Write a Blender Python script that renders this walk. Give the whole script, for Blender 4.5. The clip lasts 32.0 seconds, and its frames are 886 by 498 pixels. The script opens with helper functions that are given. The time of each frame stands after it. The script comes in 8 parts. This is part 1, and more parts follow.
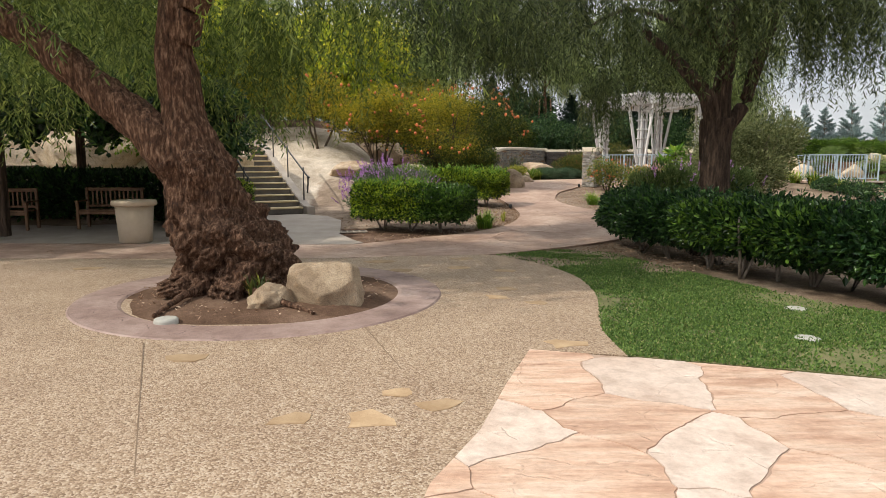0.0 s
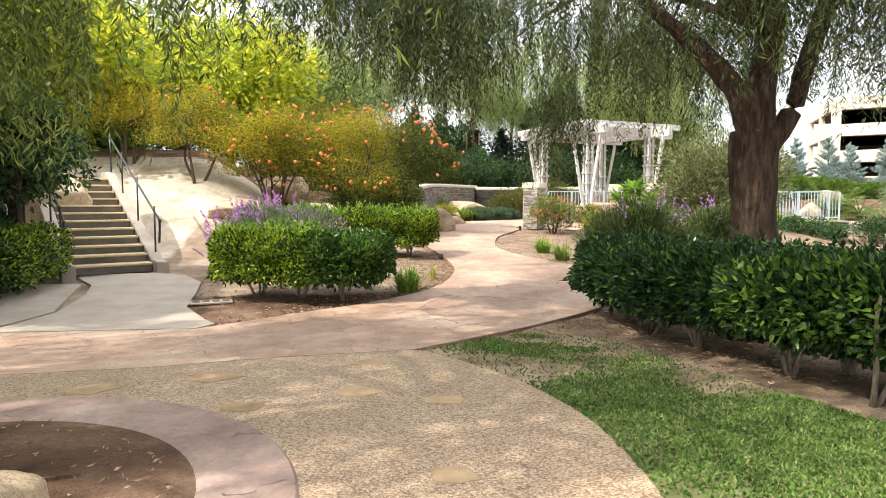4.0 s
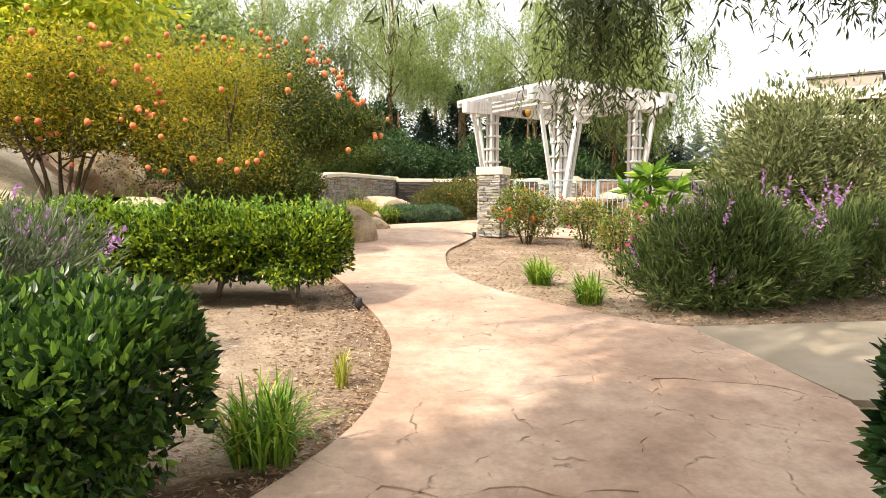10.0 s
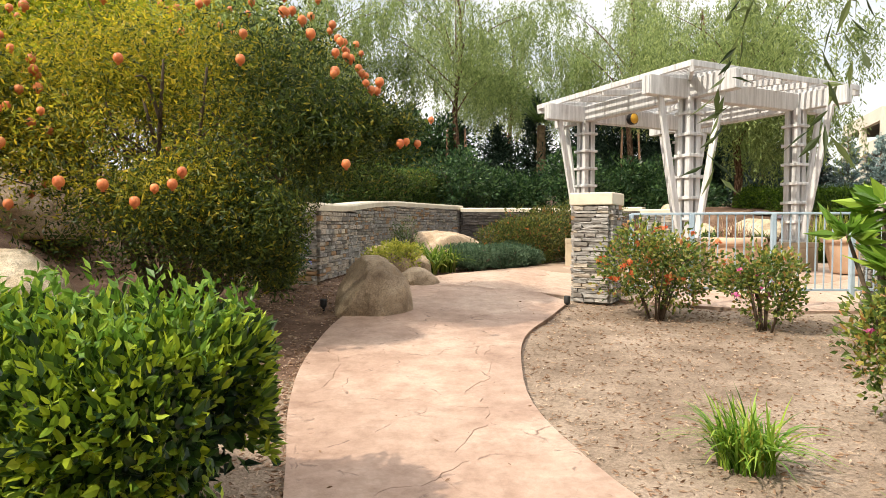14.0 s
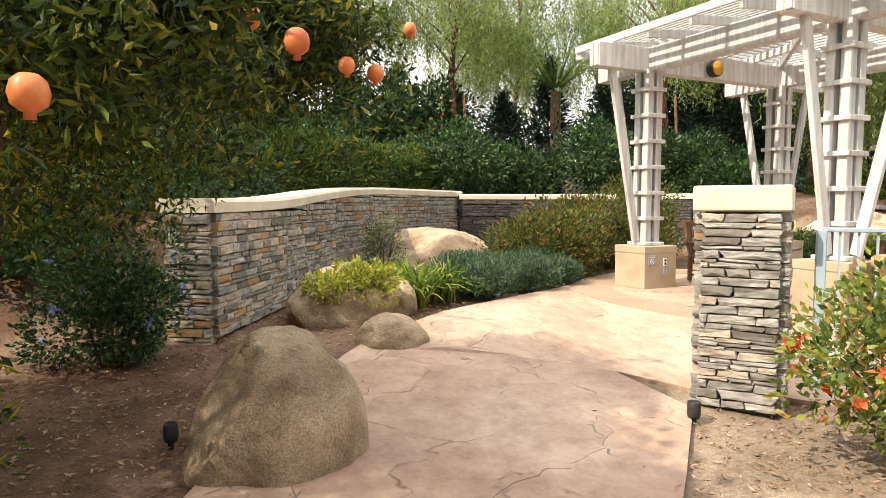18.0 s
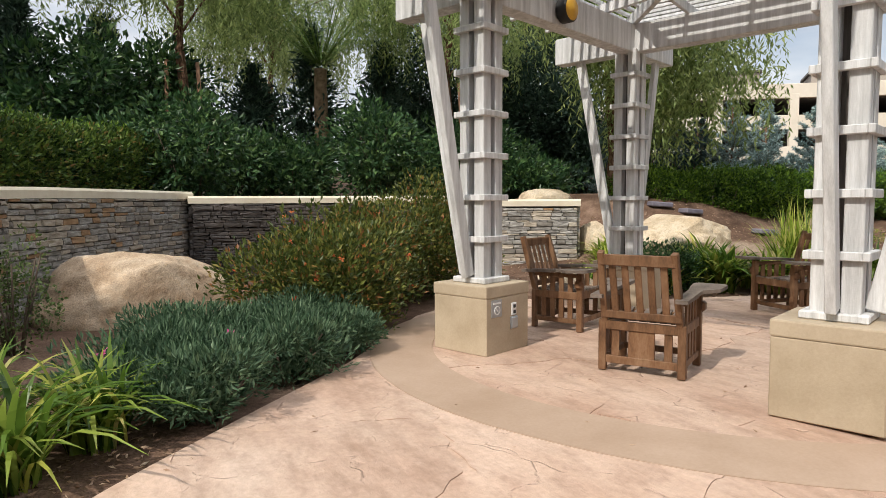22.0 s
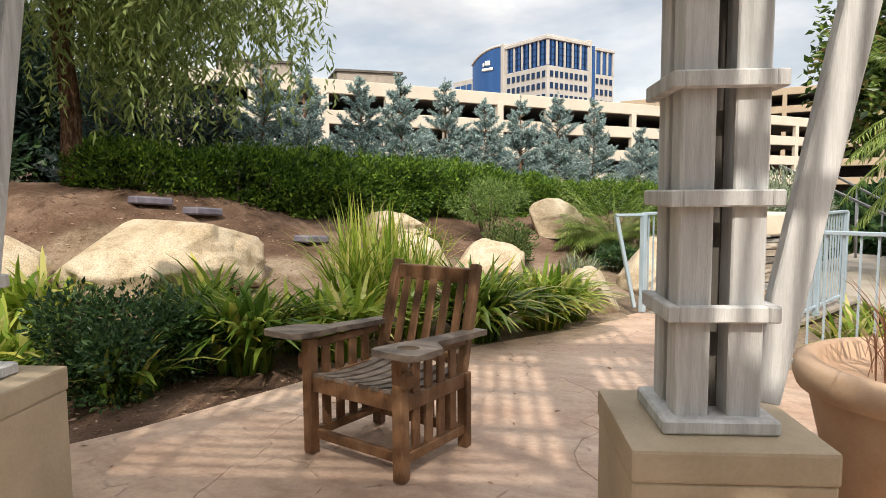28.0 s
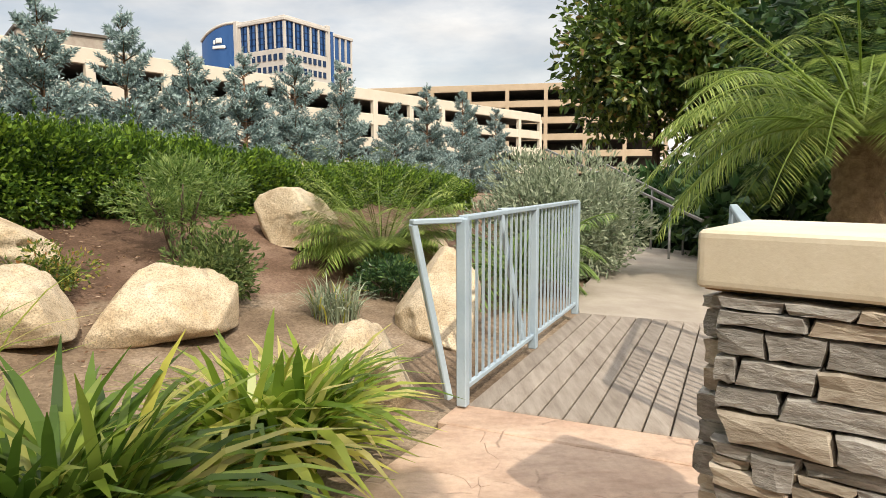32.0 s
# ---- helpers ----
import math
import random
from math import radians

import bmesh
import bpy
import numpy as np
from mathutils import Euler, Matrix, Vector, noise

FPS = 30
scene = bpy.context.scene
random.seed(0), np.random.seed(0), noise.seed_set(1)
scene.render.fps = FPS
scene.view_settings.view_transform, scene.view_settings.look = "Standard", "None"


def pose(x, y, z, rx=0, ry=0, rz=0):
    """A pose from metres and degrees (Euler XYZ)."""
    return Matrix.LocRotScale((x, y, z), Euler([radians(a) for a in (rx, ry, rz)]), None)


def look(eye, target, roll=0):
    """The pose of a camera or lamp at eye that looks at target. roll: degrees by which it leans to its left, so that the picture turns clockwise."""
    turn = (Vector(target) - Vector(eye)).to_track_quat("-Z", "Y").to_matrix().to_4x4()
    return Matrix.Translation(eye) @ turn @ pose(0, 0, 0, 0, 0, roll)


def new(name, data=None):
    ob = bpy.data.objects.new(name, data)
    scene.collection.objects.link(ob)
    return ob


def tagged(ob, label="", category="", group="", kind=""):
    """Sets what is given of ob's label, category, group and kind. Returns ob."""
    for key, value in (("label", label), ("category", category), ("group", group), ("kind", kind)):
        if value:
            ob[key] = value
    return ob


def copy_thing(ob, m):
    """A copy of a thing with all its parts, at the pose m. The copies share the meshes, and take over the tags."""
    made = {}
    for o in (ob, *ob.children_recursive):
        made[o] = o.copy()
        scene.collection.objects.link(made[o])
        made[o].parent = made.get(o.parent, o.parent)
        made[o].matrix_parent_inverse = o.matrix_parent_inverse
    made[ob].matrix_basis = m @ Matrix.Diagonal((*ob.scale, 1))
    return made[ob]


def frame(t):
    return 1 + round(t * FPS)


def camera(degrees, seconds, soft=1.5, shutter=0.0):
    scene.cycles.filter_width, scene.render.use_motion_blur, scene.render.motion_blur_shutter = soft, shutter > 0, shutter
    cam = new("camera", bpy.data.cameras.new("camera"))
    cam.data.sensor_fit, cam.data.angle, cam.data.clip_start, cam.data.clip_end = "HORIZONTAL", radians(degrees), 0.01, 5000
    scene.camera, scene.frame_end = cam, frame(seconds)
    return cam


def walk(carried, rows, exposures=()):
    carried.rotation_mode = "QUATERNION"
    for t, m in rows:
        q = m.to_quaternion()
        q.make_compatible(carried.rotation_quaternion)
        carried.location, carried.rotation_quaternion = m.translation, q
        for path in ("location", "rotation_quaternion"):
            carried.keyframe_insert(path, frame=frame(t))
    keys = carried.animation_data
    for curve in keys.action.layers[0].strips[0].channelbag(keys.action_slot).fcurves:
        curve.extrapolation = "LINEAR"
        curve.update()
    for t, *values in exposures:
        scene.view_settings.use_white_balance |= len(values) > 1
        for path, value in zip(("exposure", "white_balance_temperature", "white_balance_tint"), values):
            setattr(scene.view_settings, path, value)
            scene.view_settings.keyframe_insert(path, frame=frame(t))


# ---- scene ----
cam = camera(68.92, 32.0, soft=0.5)
ROWS = [
    (0.0, -0.000, -0.000, 1.540, 0.03, -7.69, -0.14),
    (0.5, -0.044, 0.544, 1.524, -0.64, -7.91, -0.09),
    (1.0, -0.013, 1.092, 1.517, -1.25, -7.65, -0.03),
    (1.5, 0.022, 1.624, 1.502, -1.76, -7.08, -0.00),
    (2.0, 0.089, 2.196, 1.498, -2.67, -6.24, 0.02),
    (2.5, 0.145, 2.766, 1.492, -3.78, -5.27, 0.05),
    (3.0, 0.197, 3.329, 1.492, -4.94, -4.42, -0.00),
    (3.5, 0.285, 3.889, 1.484, -6.05, -4.09, -0.02),
    (4.0, 0.326, 4.471, 1.480, -6.69, -4.16, -0.03),
    (4.5, 0.397, 5.047, 1.466, -7.28, -4.36, -0.07),
    (6.5, 0.474, 7.383, 1.488, -9.50, -5.05, 0.01),
    (7.0, 0.522, 7.975, 1.480, -10.32, -5.47, 0.06),
    (7.5, 0.601, 8.555, 1.477, -10.90, -5.93, 0.06),
    (8.0, 0.680, 9.149, 1.451, -11.42, -6.03, 0.07),
    (8.5, 0.758, 9.748, 1.445, -11.62, -5.85, 0.03),
    (9.0, 0.836, 10.352, 1.420, -12.53, -5.69, 0.00),
    (9.5, 0.910, 10.934, 1.412, -13.28, -5.13, -0.08),
    (10.0, 1.056, 11.543, 1.407, -14.69, -4.37, -0.04),
    (10.5, 1.199, 12.201, 1.414, -15.07, -3.90, 0.01),
    (11.0, 1.424, 12.804, 1.448, -14.24, -3.83, 0.04),
    (11.5, 1.658, 13.401, 1.443, -12.72, -3.57, 0.03),
    (12.0, 1.879, 13.998, 1.485, -11.28, -3.34, -0.05),
    (12.5, 2.039, 14.588, 1.504, -10.19, -2.86, -0.05),
    (13.0, 2.128, 15.165, 1.571, -9.05, -2.32, -0.08),
    (13.5, 2.246, 15.712, 1.616, -8.59, -2.09, -0.02),
    (14.0, 2.311, 16.262, 1.650, -8.02, -2.03, 0.02),
    (14.5, 2.431, 16.794, 1.685, -7.48, -2.16, -0.02),
    (15.0, 2.507, 17.374, 1.724, -6.61, -2.35, 0.06),
    (15.5, 2.611, 17.958, 1.769, -6.15, -2.61, 0.01),
    (17.5, 2.840, 20.176, 1.934, -7.51, -3.48, 0.01),
    (18.0, 2.949, 20.715, 1.976, -8.54, -3.96, -0.01),
    (18.5, 3.030, 21.264, 1.995, -9.13, -4.40, -0.01),
    (19.0, 3.179, 21.788, 2.022, -10.24, -5.11, 0.04),
    (19.5, 3.273, 22.298, 2.034, -11.98, -5.31, 0.08),
    (20.0, 3.400, 22.799, 2.055, -14.73, -4.92, 0.06),
    (20.5, 3.528, 23.292, 2.071, -18.02, -4.37, 0.05),
    (21.0, 3.668, 23.785, 2.087, -21.27, -4.43, 0.12),
    (21.5, 3.891, 24.244, 2.079, -25.35, -4.32, 0.25),
    (22.0, 4.130, 24.682, 2.100, -29.23, -4.13, 0.29),
    (22.5, 4.439, 25.050, 2.121, -33.60, -3.99, 0.30),
    (23.0, 4.717, 25.410, 2.154, -37.62, -3.97, 0.33),
    (23.5, 5.041, 25.701, 2.185, -41.74, -3.52, 0.26),
    (24.0, 5.342, 25.997, 2.189, -45.60, -3.44, 0.29),
    (24.5, 5.642, 26.303, 2.177, -49.01, -3.81, 0.15),
    (25.0, 5.981, 26.592, 2.165, -52.82, -4.19, 0.12),
    (25.5, 6.314, 26.899, 2.171, -56.00, -4.30, 0.21),
    (26.0, 6.709, 27.123, 2.174, -59.26, -4.44, 0.24),
    (26.5, 7.106, 27.332, 2.161, -61.95, -4.45, 0.38),
    (28.5, 8.888, 27.896, 2.112, -69.85, -5.65, 0.34),
    (29.0, 9.305, 28.061, 2.103, -71.89, -6.40, 0.32),
    (29.5, 9.733, 28.179, 2.087, -73.97, -6.81, 0.30),
    (30.0, 10.190, 28.314, 2.081, -76.58, -6.93, 0.31),
    (30.5, 10.684, 28.381, 2.099, -79.50, -6.81, 0.28),
    (31.0, 11.160, 28.437, 2.095, -82.73, -6.77, 0.28),
    (31.5, 11.654, 28.481, 2.099, -85.93, -6.61, 0.28),
    (32.0, 12.147, 28.491, 2.088, -90.36, -6.23, 0.25),
]
EXPOSURES = [(0.0, 0.1, 6700, 10), (2.0, 0.3, 6800, 10), (4.0, 1.08, 6900, 10), (7.0, 1.2, 7100, 10), (9.0, 1.2, 7300, 10), (11.0, 1.02, 7400, 10), (13.0, 0.86, 7200, 10), (15.0, 0.65, 7000, 10), (17.5, 0.94, 7300, 10), (19.0, 0.97, 7400, 10), (21.0, 0.52, 6900, 10), (23.0, 0.1, 6400, 10), (26.0, 0.18, 6600, 10), (28.0, 0.36, 6900, 10), (30.0, 0.54, 7000, 10), (32.0, 0.35, 7200, 10)]
walk(cam, [(t, pose(x, y, z, 90 + pitch, roll, yaw)) for t, x, y, z, yaw, pitch, roll in ROWS], EXPOSURES)

# ---- light ----
SUN_FROM = Vector((-0.897, -0.353, 1.0)).normalized()      # towards the sun
world = bpy.data.worlds.new("sky")
scene.world = world
world.use_nodes = True
wn, wl = world.node_tree.nodes, world.node_tree.links
wn.clear()
w_out, w_bg, w_sky = wn.new("ShaderNodeOutputWorld"), wn.new("ShaderNodeBackground"), wn.new("ShaderNodeTexSky")
w_sky.sky_type, w_sky.sun_disc = "NISHITA", False
w_sky.sun_elevation = math.asin(SUN_FROM.z)
w_sky.sun_rotation = math.atan2(SUN_FROM.x, SUN_FROM.y)
w_sky.dust_density, w_sky.ozone_density = 2.0, 1.0
w_tc, w_map, w_n, w_r, w_mix = (wn.new("ShaderNodeTexCoord"), wn.new("ShaderNodeMapping"), wn.new("ShaderNodeTexNoise"),
                                wn.new("ShaderNodeValToRGB"), wn.new("ShaderNodeMixRGB"))
w_map.inputs["Scale"].default_value = (1.6, 1.6, 5.0)
w_n.inputs["Scale"].default_value, w_n.inputs["Detail"].default_value, w_n.inputs["Roughness"].default_value = 1.7, 8, 0.58
w_r.color_ramp.elements[0].position, w_r.color_ramp.elements[1].position = 0.33, 0.6
w_r.color_ramp.elements[0].color, w_r.color_ramp.elements[1].color = (0.45, 0.45, 0.45, 1), (1, 1, 1, 1)
w_n2, w_r2 = wn.new("ShaderNodeTexNoise"), wn.new("ShaderNodeValToRGB")
w_n2.inputs["Scale"].default_value, w_n2.inputs["Detail"].default_value = 3.1, 6
w_r2.color_ramp.elements[0].position, w_r2.color_ramp.elements[1].position = 0.35, 0.68
w_r2.color_ramp.elements[0].color, w_r2.color_ramp.elements[1].color = (5.7, 6.0, 6.5, 1), (8.6, 8.7, 8.9, 1)
wl.new(w_tc.outputs["Generated"], w_map.inputs["Vector"])
wl.new(w_map.outputs["Vector"], w_n.inputs["Vector"])
wl.new(w_map.outputs["Vector"], w_n2.inputs["Vector"])
wl.new(w_n.outputs["Fac"], w_r.inputs["Fac"])
wl.new(w_n2.outputs["Fac"], w_r2.inputs["Fac"])
wl.new(w_r.outputs["Color"], w_mix.inputs["Fac"])
wl.new(w_sky.outputs["Color"], w_mix.inputs["Color1"])
wl.new(w_r2.outputs["Color"], w_mix.inputs["Color2"])
# an overcast sky is brighter overhead than at the horizon
w_sep, w_up, w_mul = wn.new("ShaderNodeSeparateXYZ"), wn.new("ShaderNodeMapRange"), wn.new("ShaderNodeVectorMath")
w_up.interpolation_type = "SMOOTHSTEP"
w_up.inputs["From Min"].default_value, w_up.inputs["From Max"].default_value = 0.4, 0.95
w_up.inputs["To Min"].default_value, w_up.inputs["To Max"].default_value = 1.0, 2.1
w_mul.operation = "MULTIPLY"
wl.new(w_tc.outputs["Generated"], w_sep.inputs["Vector"])
wl.new(w_sep.outputs["Z"], w_up.inputs["Value"])
wl.new(w_mix.outputs["Color"], w_mul.inputs[0])
wl.new(w_up.outputs["Result"], w_mul.inputs[1])
wl.new(w_mul.outputs["Vector"], w_bg.inputs["Color"])
w_bg.inputs["Strength"].default_value = 0.105
wl.new(w_bg.outputs["Background"], w_out.inputs["Surface"])
sun = new("sun", bpy.data.lights.new("sun", "SUN"))
sun.data.energy, sun.data.angle, sun.data.color = 3.05, radians(0.9), (1.0, 0.95, 0.86)
sun.matrix_world = look(SUN_FROM * 50, (0, 0, 0))
scene.view_settings.exposure = 0.0


# ---- materials ----
def material(name):
    m = bpy.data.materials.new(name)
    m.use_nodes = True
    b = m.node_tree.nodes["Principled BSDF"]
    return m, m.node_tree.nodes, m.node_tree.links, b


def ramp(nodes, stops):
    r = nodes.new("ShaderNodeValToRGB")
    e = r.color_ramp.elements
    while len(e) < len(stops):
        e.new(0.5)
    for k, (p, c) in zip(e, stops):
        k.position, k.color = p, (*c, 1)
    return r


def surface(name, c1, c2, scale=6.0, rough=0.8, bump=0.3, fine=60.0, c3=None, spec=0.3, metal=0.0, per_object=0.0, stretch=(1, 1, 1), dist=0.01):
    """Two-scale noise colour and bump; per_object: how far pieces differ in tone."""
    m, n, l, b = material(name)
    tc, mp = n.new("ShaderNodeTexCoord"), n.new("ShaderNodeMapping")
    geo = n.new("ShaderNodeNewGeometry")
    mp.inputs["Scale"].default_value = stretch
    l.new(geo.outputs["Position"], mp.inputs["Vector"])
    n1, n2 = n.new("ShaderNodeTexNoise"), n.new("ShaderNodeTexNoise")
    n1.inputs["Scale"].default_value, n1.inputs["Detail"].default_value, n1.inputs["Roughness"].default_value = scale, 6, 0.6
    n2.inputs["Scale"].default_value, n2.inputs["Detail"].default_value, n2.inputs["Roughness"].default_value = fine, 4, 0.7
    l.new(mp.outputs["Vector"], n1.inputs["Vector"])
    l.new(mp.outputs["Vector"], n2.inputs["Vector"])
    stops = [(0.32, c1), (0.68, c2)] if c3 is None else [(0.28, c1), (0.5, c2), (0.72, c3)]
    r = ramp(n, stops)
    add = n.new("ShaderNodeMath")
    add.operation = "MULTIPLY_ADD"
    l.new(n2.outputs["Fac"], add.inputs[0])
    add.inputs[1].default_value = 0.35
    sub = n.new("ShaderNodeMath")
    sub.operation = "SUBTRACT"
    l.new(n1.outputs["Fac"], sub.inputs[0])
    sub.inputs[1].default_value = 0.175
    l.new(sub.outputs[0], add.inputs[2])
    l.new(add.outputs[0], r.inputs["Fac"])
    col = r.outputs["Color"]
    if per_object:
        oi, hsv, mr = n.new("ShaderNodeObjectInfo"), n.new("ShaderNodeHueSaturation"), n.new("ShaderNodeMapRange")
        mr.inputs["To Min"].default_value, mr.inputs["To Max"].default_value = 1 - per_object, 1 + per_object
        l.new(oi.outputs["Random"], mr.inputs["Value"])
        l.new(mr.outputs[0], hsv.inputs["Value"])
        l.new(col, hsv.inputs["Color"])
        col = hsv.outputs["Color"]
    l.new(col, b.inputs["Base Color"])
    b.inputs["Roughness"].default_value, b.inputs["Specular IOR Level"].default_value, b.inputs["Metallic"].default_value = rough, spec, metal
    if bump:
        bp = n.new("ShaderNodeBump")
        bp.inputs["Strength"].default_value, bp.inputs["Distance"].default_value = bump, dist
        l.new(add.outputs[0], bp.inputs["Height"])
        l.new(bp.outputs["Normal"], b.inputs["Normal"])
    return m


def leafy(name, stops, rough=0.45, trans=0.3, spec=0.35):
    """Leaves: each its own tone, light shines through them."""
    m, n, l, b = material(name)
    geo = n.new("ShaderNodeNewGeometry")
    r = ramp(n, stops)
    l.new(geo.outputs["Random Per Island"], r.inputs["Fac"])
    l.new(r.outputs["Color"], b.inputs["Base Color"])
    b.inputs["Roughness"].default_value, b.inputs["Specular IOR Level"].default_value = rough, spec
    t, mx = n.new("ShaderNodeBsdfTranslucent"), n.new("ShaderNodeMixShader")
    l.new(r.outputs["Color"], t.inputs["Color"])
    mx.inputs[0].default_value = trans
    l.new(b.outputs[0], mx.inputs[1])
    l.new(t.outputs[0], mx.inputs[2])
    l.new(mx.outputs[0], n["Material Output"].inputs["Surface"])
    return m


def aggregate():
    m, n, l, b = material("exposed_aggregate")
    geo = n.new("ShaderNodeNewGeometry")
    v, nz = n.new("ShaderNodeTexVoronoi"), n.new("ShaderNodeTexNoise")
    v.inputs["Scale"].default_value = 84
    l.new(geo.outputs["Position"], v.inputs["Vector"])
    l.new(geo.outputs["Position"], nz.inputs["Vector"])
    nz.inputs["Scale"].default_value, nz.inputs["Detail"].default_value = 1.3, 5
    sep = n.new("ShaderNodeSeparateColor")
    l.new(v.outputs["Color"], sep.inputs[0])
    r = ramp(n, [(0.0, (0.185, 0.115, 0.07)), (0.3, (0.305, 0.21, 0.135)), (0.62, (0.405, 0.298, 0.20)), (1.0, (0.53, 0.43, 0.325))])
    l.new(sep.outputs[0], r.inputs["Fac"])
    mul = n.new("ShaderNodeMixRGB")
    mul.blend_type, mul.inputs[0].default_value = "MULTIPLY", 0.55
    r2 = ramp(n, [(0.3, (0.72, 0.68, 0.66)), (0.7, (1.0, 1.0, 1.0))])
    l.new(nz.outputs["Fac"], r2.inputs["Fac"])
    l.new(r.outputs["Color"], mul.inputs["Color1"])
    l.new(r2.outputs["Color"], mul.inputs["Color2"])
    l.new(mul.outputs["Color"], b.inputs["Base Color"])
    b.inputs["Roughness"].default_value = 0.7
    bp = n.new("ShaderNodeBump")
    bp.invert = True
    bp.inputs["Strength"].default_value, bp.inputs["Distance"].default_value = 0.6, 0.006
    l.new(v.outputs["Distance"], bp.inputs["Height"])
    l.new(bp.outputs["Normal"], b.inputs["Normal"])
    return m


def fur(name, c1, c2, c3):
    """Ground of crumbled earth and chips."""
    m, n, l, b = material(name)
    geo = n.new("ShaderNodeNewGeometry")
    n1, v = n.new("ShaderNodeTexNoise"), n.new("ShaderNodeTexVoronoi")
    n1.inputs["Scale"].default_value, n1.inputs["Detail"].default_value = 0.9, 9
    v.inputs["Scale"].default_value = 55
    n1.inputs["Roughness"].default_value = 0.68
    l.new(geo.outputs["Position"], n1.inputs["Vector"])
    l.new(geo.outputs["Position"], v.inputs["Vector"])
    r = ramp(n, [(0.3, c1), (0.5, c2), (0.68, c3)])
    l.new(n1.outputs["Fac"], r.inputs["Fac"])
    sep = n.new("ShaderNodeSeparateColor")
    l.new(v.outputs["Color"], sep.inputs[0])
    r2 = ramp(n, [(0.0, (0.62, 0.58, 0.55)), (1.0, (1.25, 1.22, 1.18))])
    l.new(sep.outputs[0], r2.inputs["Fac"])
    mul = n.new("ShaderNodeMixRGB")
    mul.blend_type, mul.inputs[0].default_value = "MULTIPLY", 0.5
    l.new(r.outputs["Color"], mul.inputs["Color1"])
    l.new(r2.outputs["Color"], mul.inputs["Color2"])
    l.new(mul.outputs["Color"], b.inputs["Base Color"])
    b.inputs["Roughness"].default_value, b.inputs["Specular IOR Level"].default_value = 0.95, 0.1
    bp = n.new("ShaderNodeBump")
    bp.inputs["Strength"].default_value, bp.inputs["Distance"].default_value = 0.45, 0.015
    l.new(v.outputs["Distance"], bp.inputs["Height"])
    l.new(bp.outputs["Normal"], b.inputs["Normal"])
    return m


def earths(name, palettes):
    """Bare ground: four earths that run into each other with ragged edges, by the mesh's zone weights."""
    m, n, l, b = material(name)
    geo, at, sp = n.new("ShaderNodeNewGeometry"), n.new("ShaderNodeAttribute"), n.new("ShaderNodeSeparateColor")
    at.attribute_name = "zone"
    l.new(at.outputs["Color"], sp.inputs[0])
    big, mid, v = n.new("ShaderNodeTexNoise"), n.new("ShaderNodeTexNoise"), n.new("ShaderNodeTexVoronoi")
    big.inputs["Scale"].default_value, big.inputs["Detail"].default_value, big.inputs["Roughness"].default_value = 0.9, 9, 0.68
    mid.inputs["Scale"].default_value, mid.inputs["Detail"].default_value = 3.5, 8
    v.inputs["Scale"].default_value = 60
    for nd in (big, mid, v):
        l.new(geo.outputs["Position"], nd.inputs["Vector"])
    col = None
    for k, stops in enumerate(palettes):
        r = ramp(n, list(zip((0.3, 0.5, 0.68), stops)))
        l.new(big.outputs["Fac"], r.inputs["Fac"])
        if col is None:
            col = r.outputs["Color"]
            continue
        add, mr, mx = n.new("ShaderNodeMath"), n.new("ShaderNodeMapRange"), n.new("ShaderNodeMixRGB")
        add.operation = "ADD"
        l.new(sp.outputs[k - 1], add.inputs[0])
        l.new(mid.outputs["Fac"], add.inputs[1])
        mr.inputs["From Min"].default_value, mr.inputs["From Max"].default_value = 0.88, 1.12
        l.new(add.outputs[0], mr.inputs["Value"])
        l.new(mr.outputs[0], mx.inputs[0])
        l.new(col, mx.inputs["Color1"])
        l.new(r.outputs["Color"], mx.inputs["Color2"])
        col = mx.outputs["Color"]
    sep = n.new("ShaderNodeSeparateColor")
    l.new(v.outputs["Color"], sep.inputs[0])
    for src, lo, hi in ((sep.outputs[0], (0.72, 0.69, 0.66), (1.15, 1.13, 1.1)), (mid.outputs["Fac"], (0.62, 0.6, 0.58), (1.3, 1.3, 1.3))):
        r2, mul = ramp(n, [(0.15, lo), (0.85, hi)]), n.new("ShaderNodeMixRGB")
        mul.blend_type, mul.inputs[0].default_value = "MULTIPLY", 0.75
        l.new(src, r2.inputs["Fac"])
        l.new(col, mul.inputs["Color1"])
        l.new(r2.outputs["Color"], mul.inputs["Color2"])
        col = mul.outputs["Color"]
    l.new(col, b.inputs["Base Color"])
    b.inputs["Roughness"].default_value, b.inputs["Specular IOR Level"].default_value = 0.95, 0.1
    add = n.new("ShaderNodeMath")
    add.operation = "MULTIPLY_ADD"
    add.inputs[1].default_value = 0.35
    l.new(v.outputs["Distance"], add.inputs[0])
    l.new(mid.outputs["Fac"], add.inputs[2])
    bp = n.new("ShaderNodeBump")
    bp.inputs["Strength"].default_value, bp.inputs["Distance"].default_value = 0.55, 0.03
    l.new(add.outputs[0], bp.inputs["Height"])
    l.new(bp.outputs["Normal"], b.inputs["Normal"])
    return m


def glassy(name, tint, rough=0.05):
    m, n, l, b = material(name)
    b.inputs["Base Color"].default_value = (*tint, 1)
    b.inputs["Metallic"].default_value, b.inputs["Roughness"].default_value = 0.6, rough
    return m


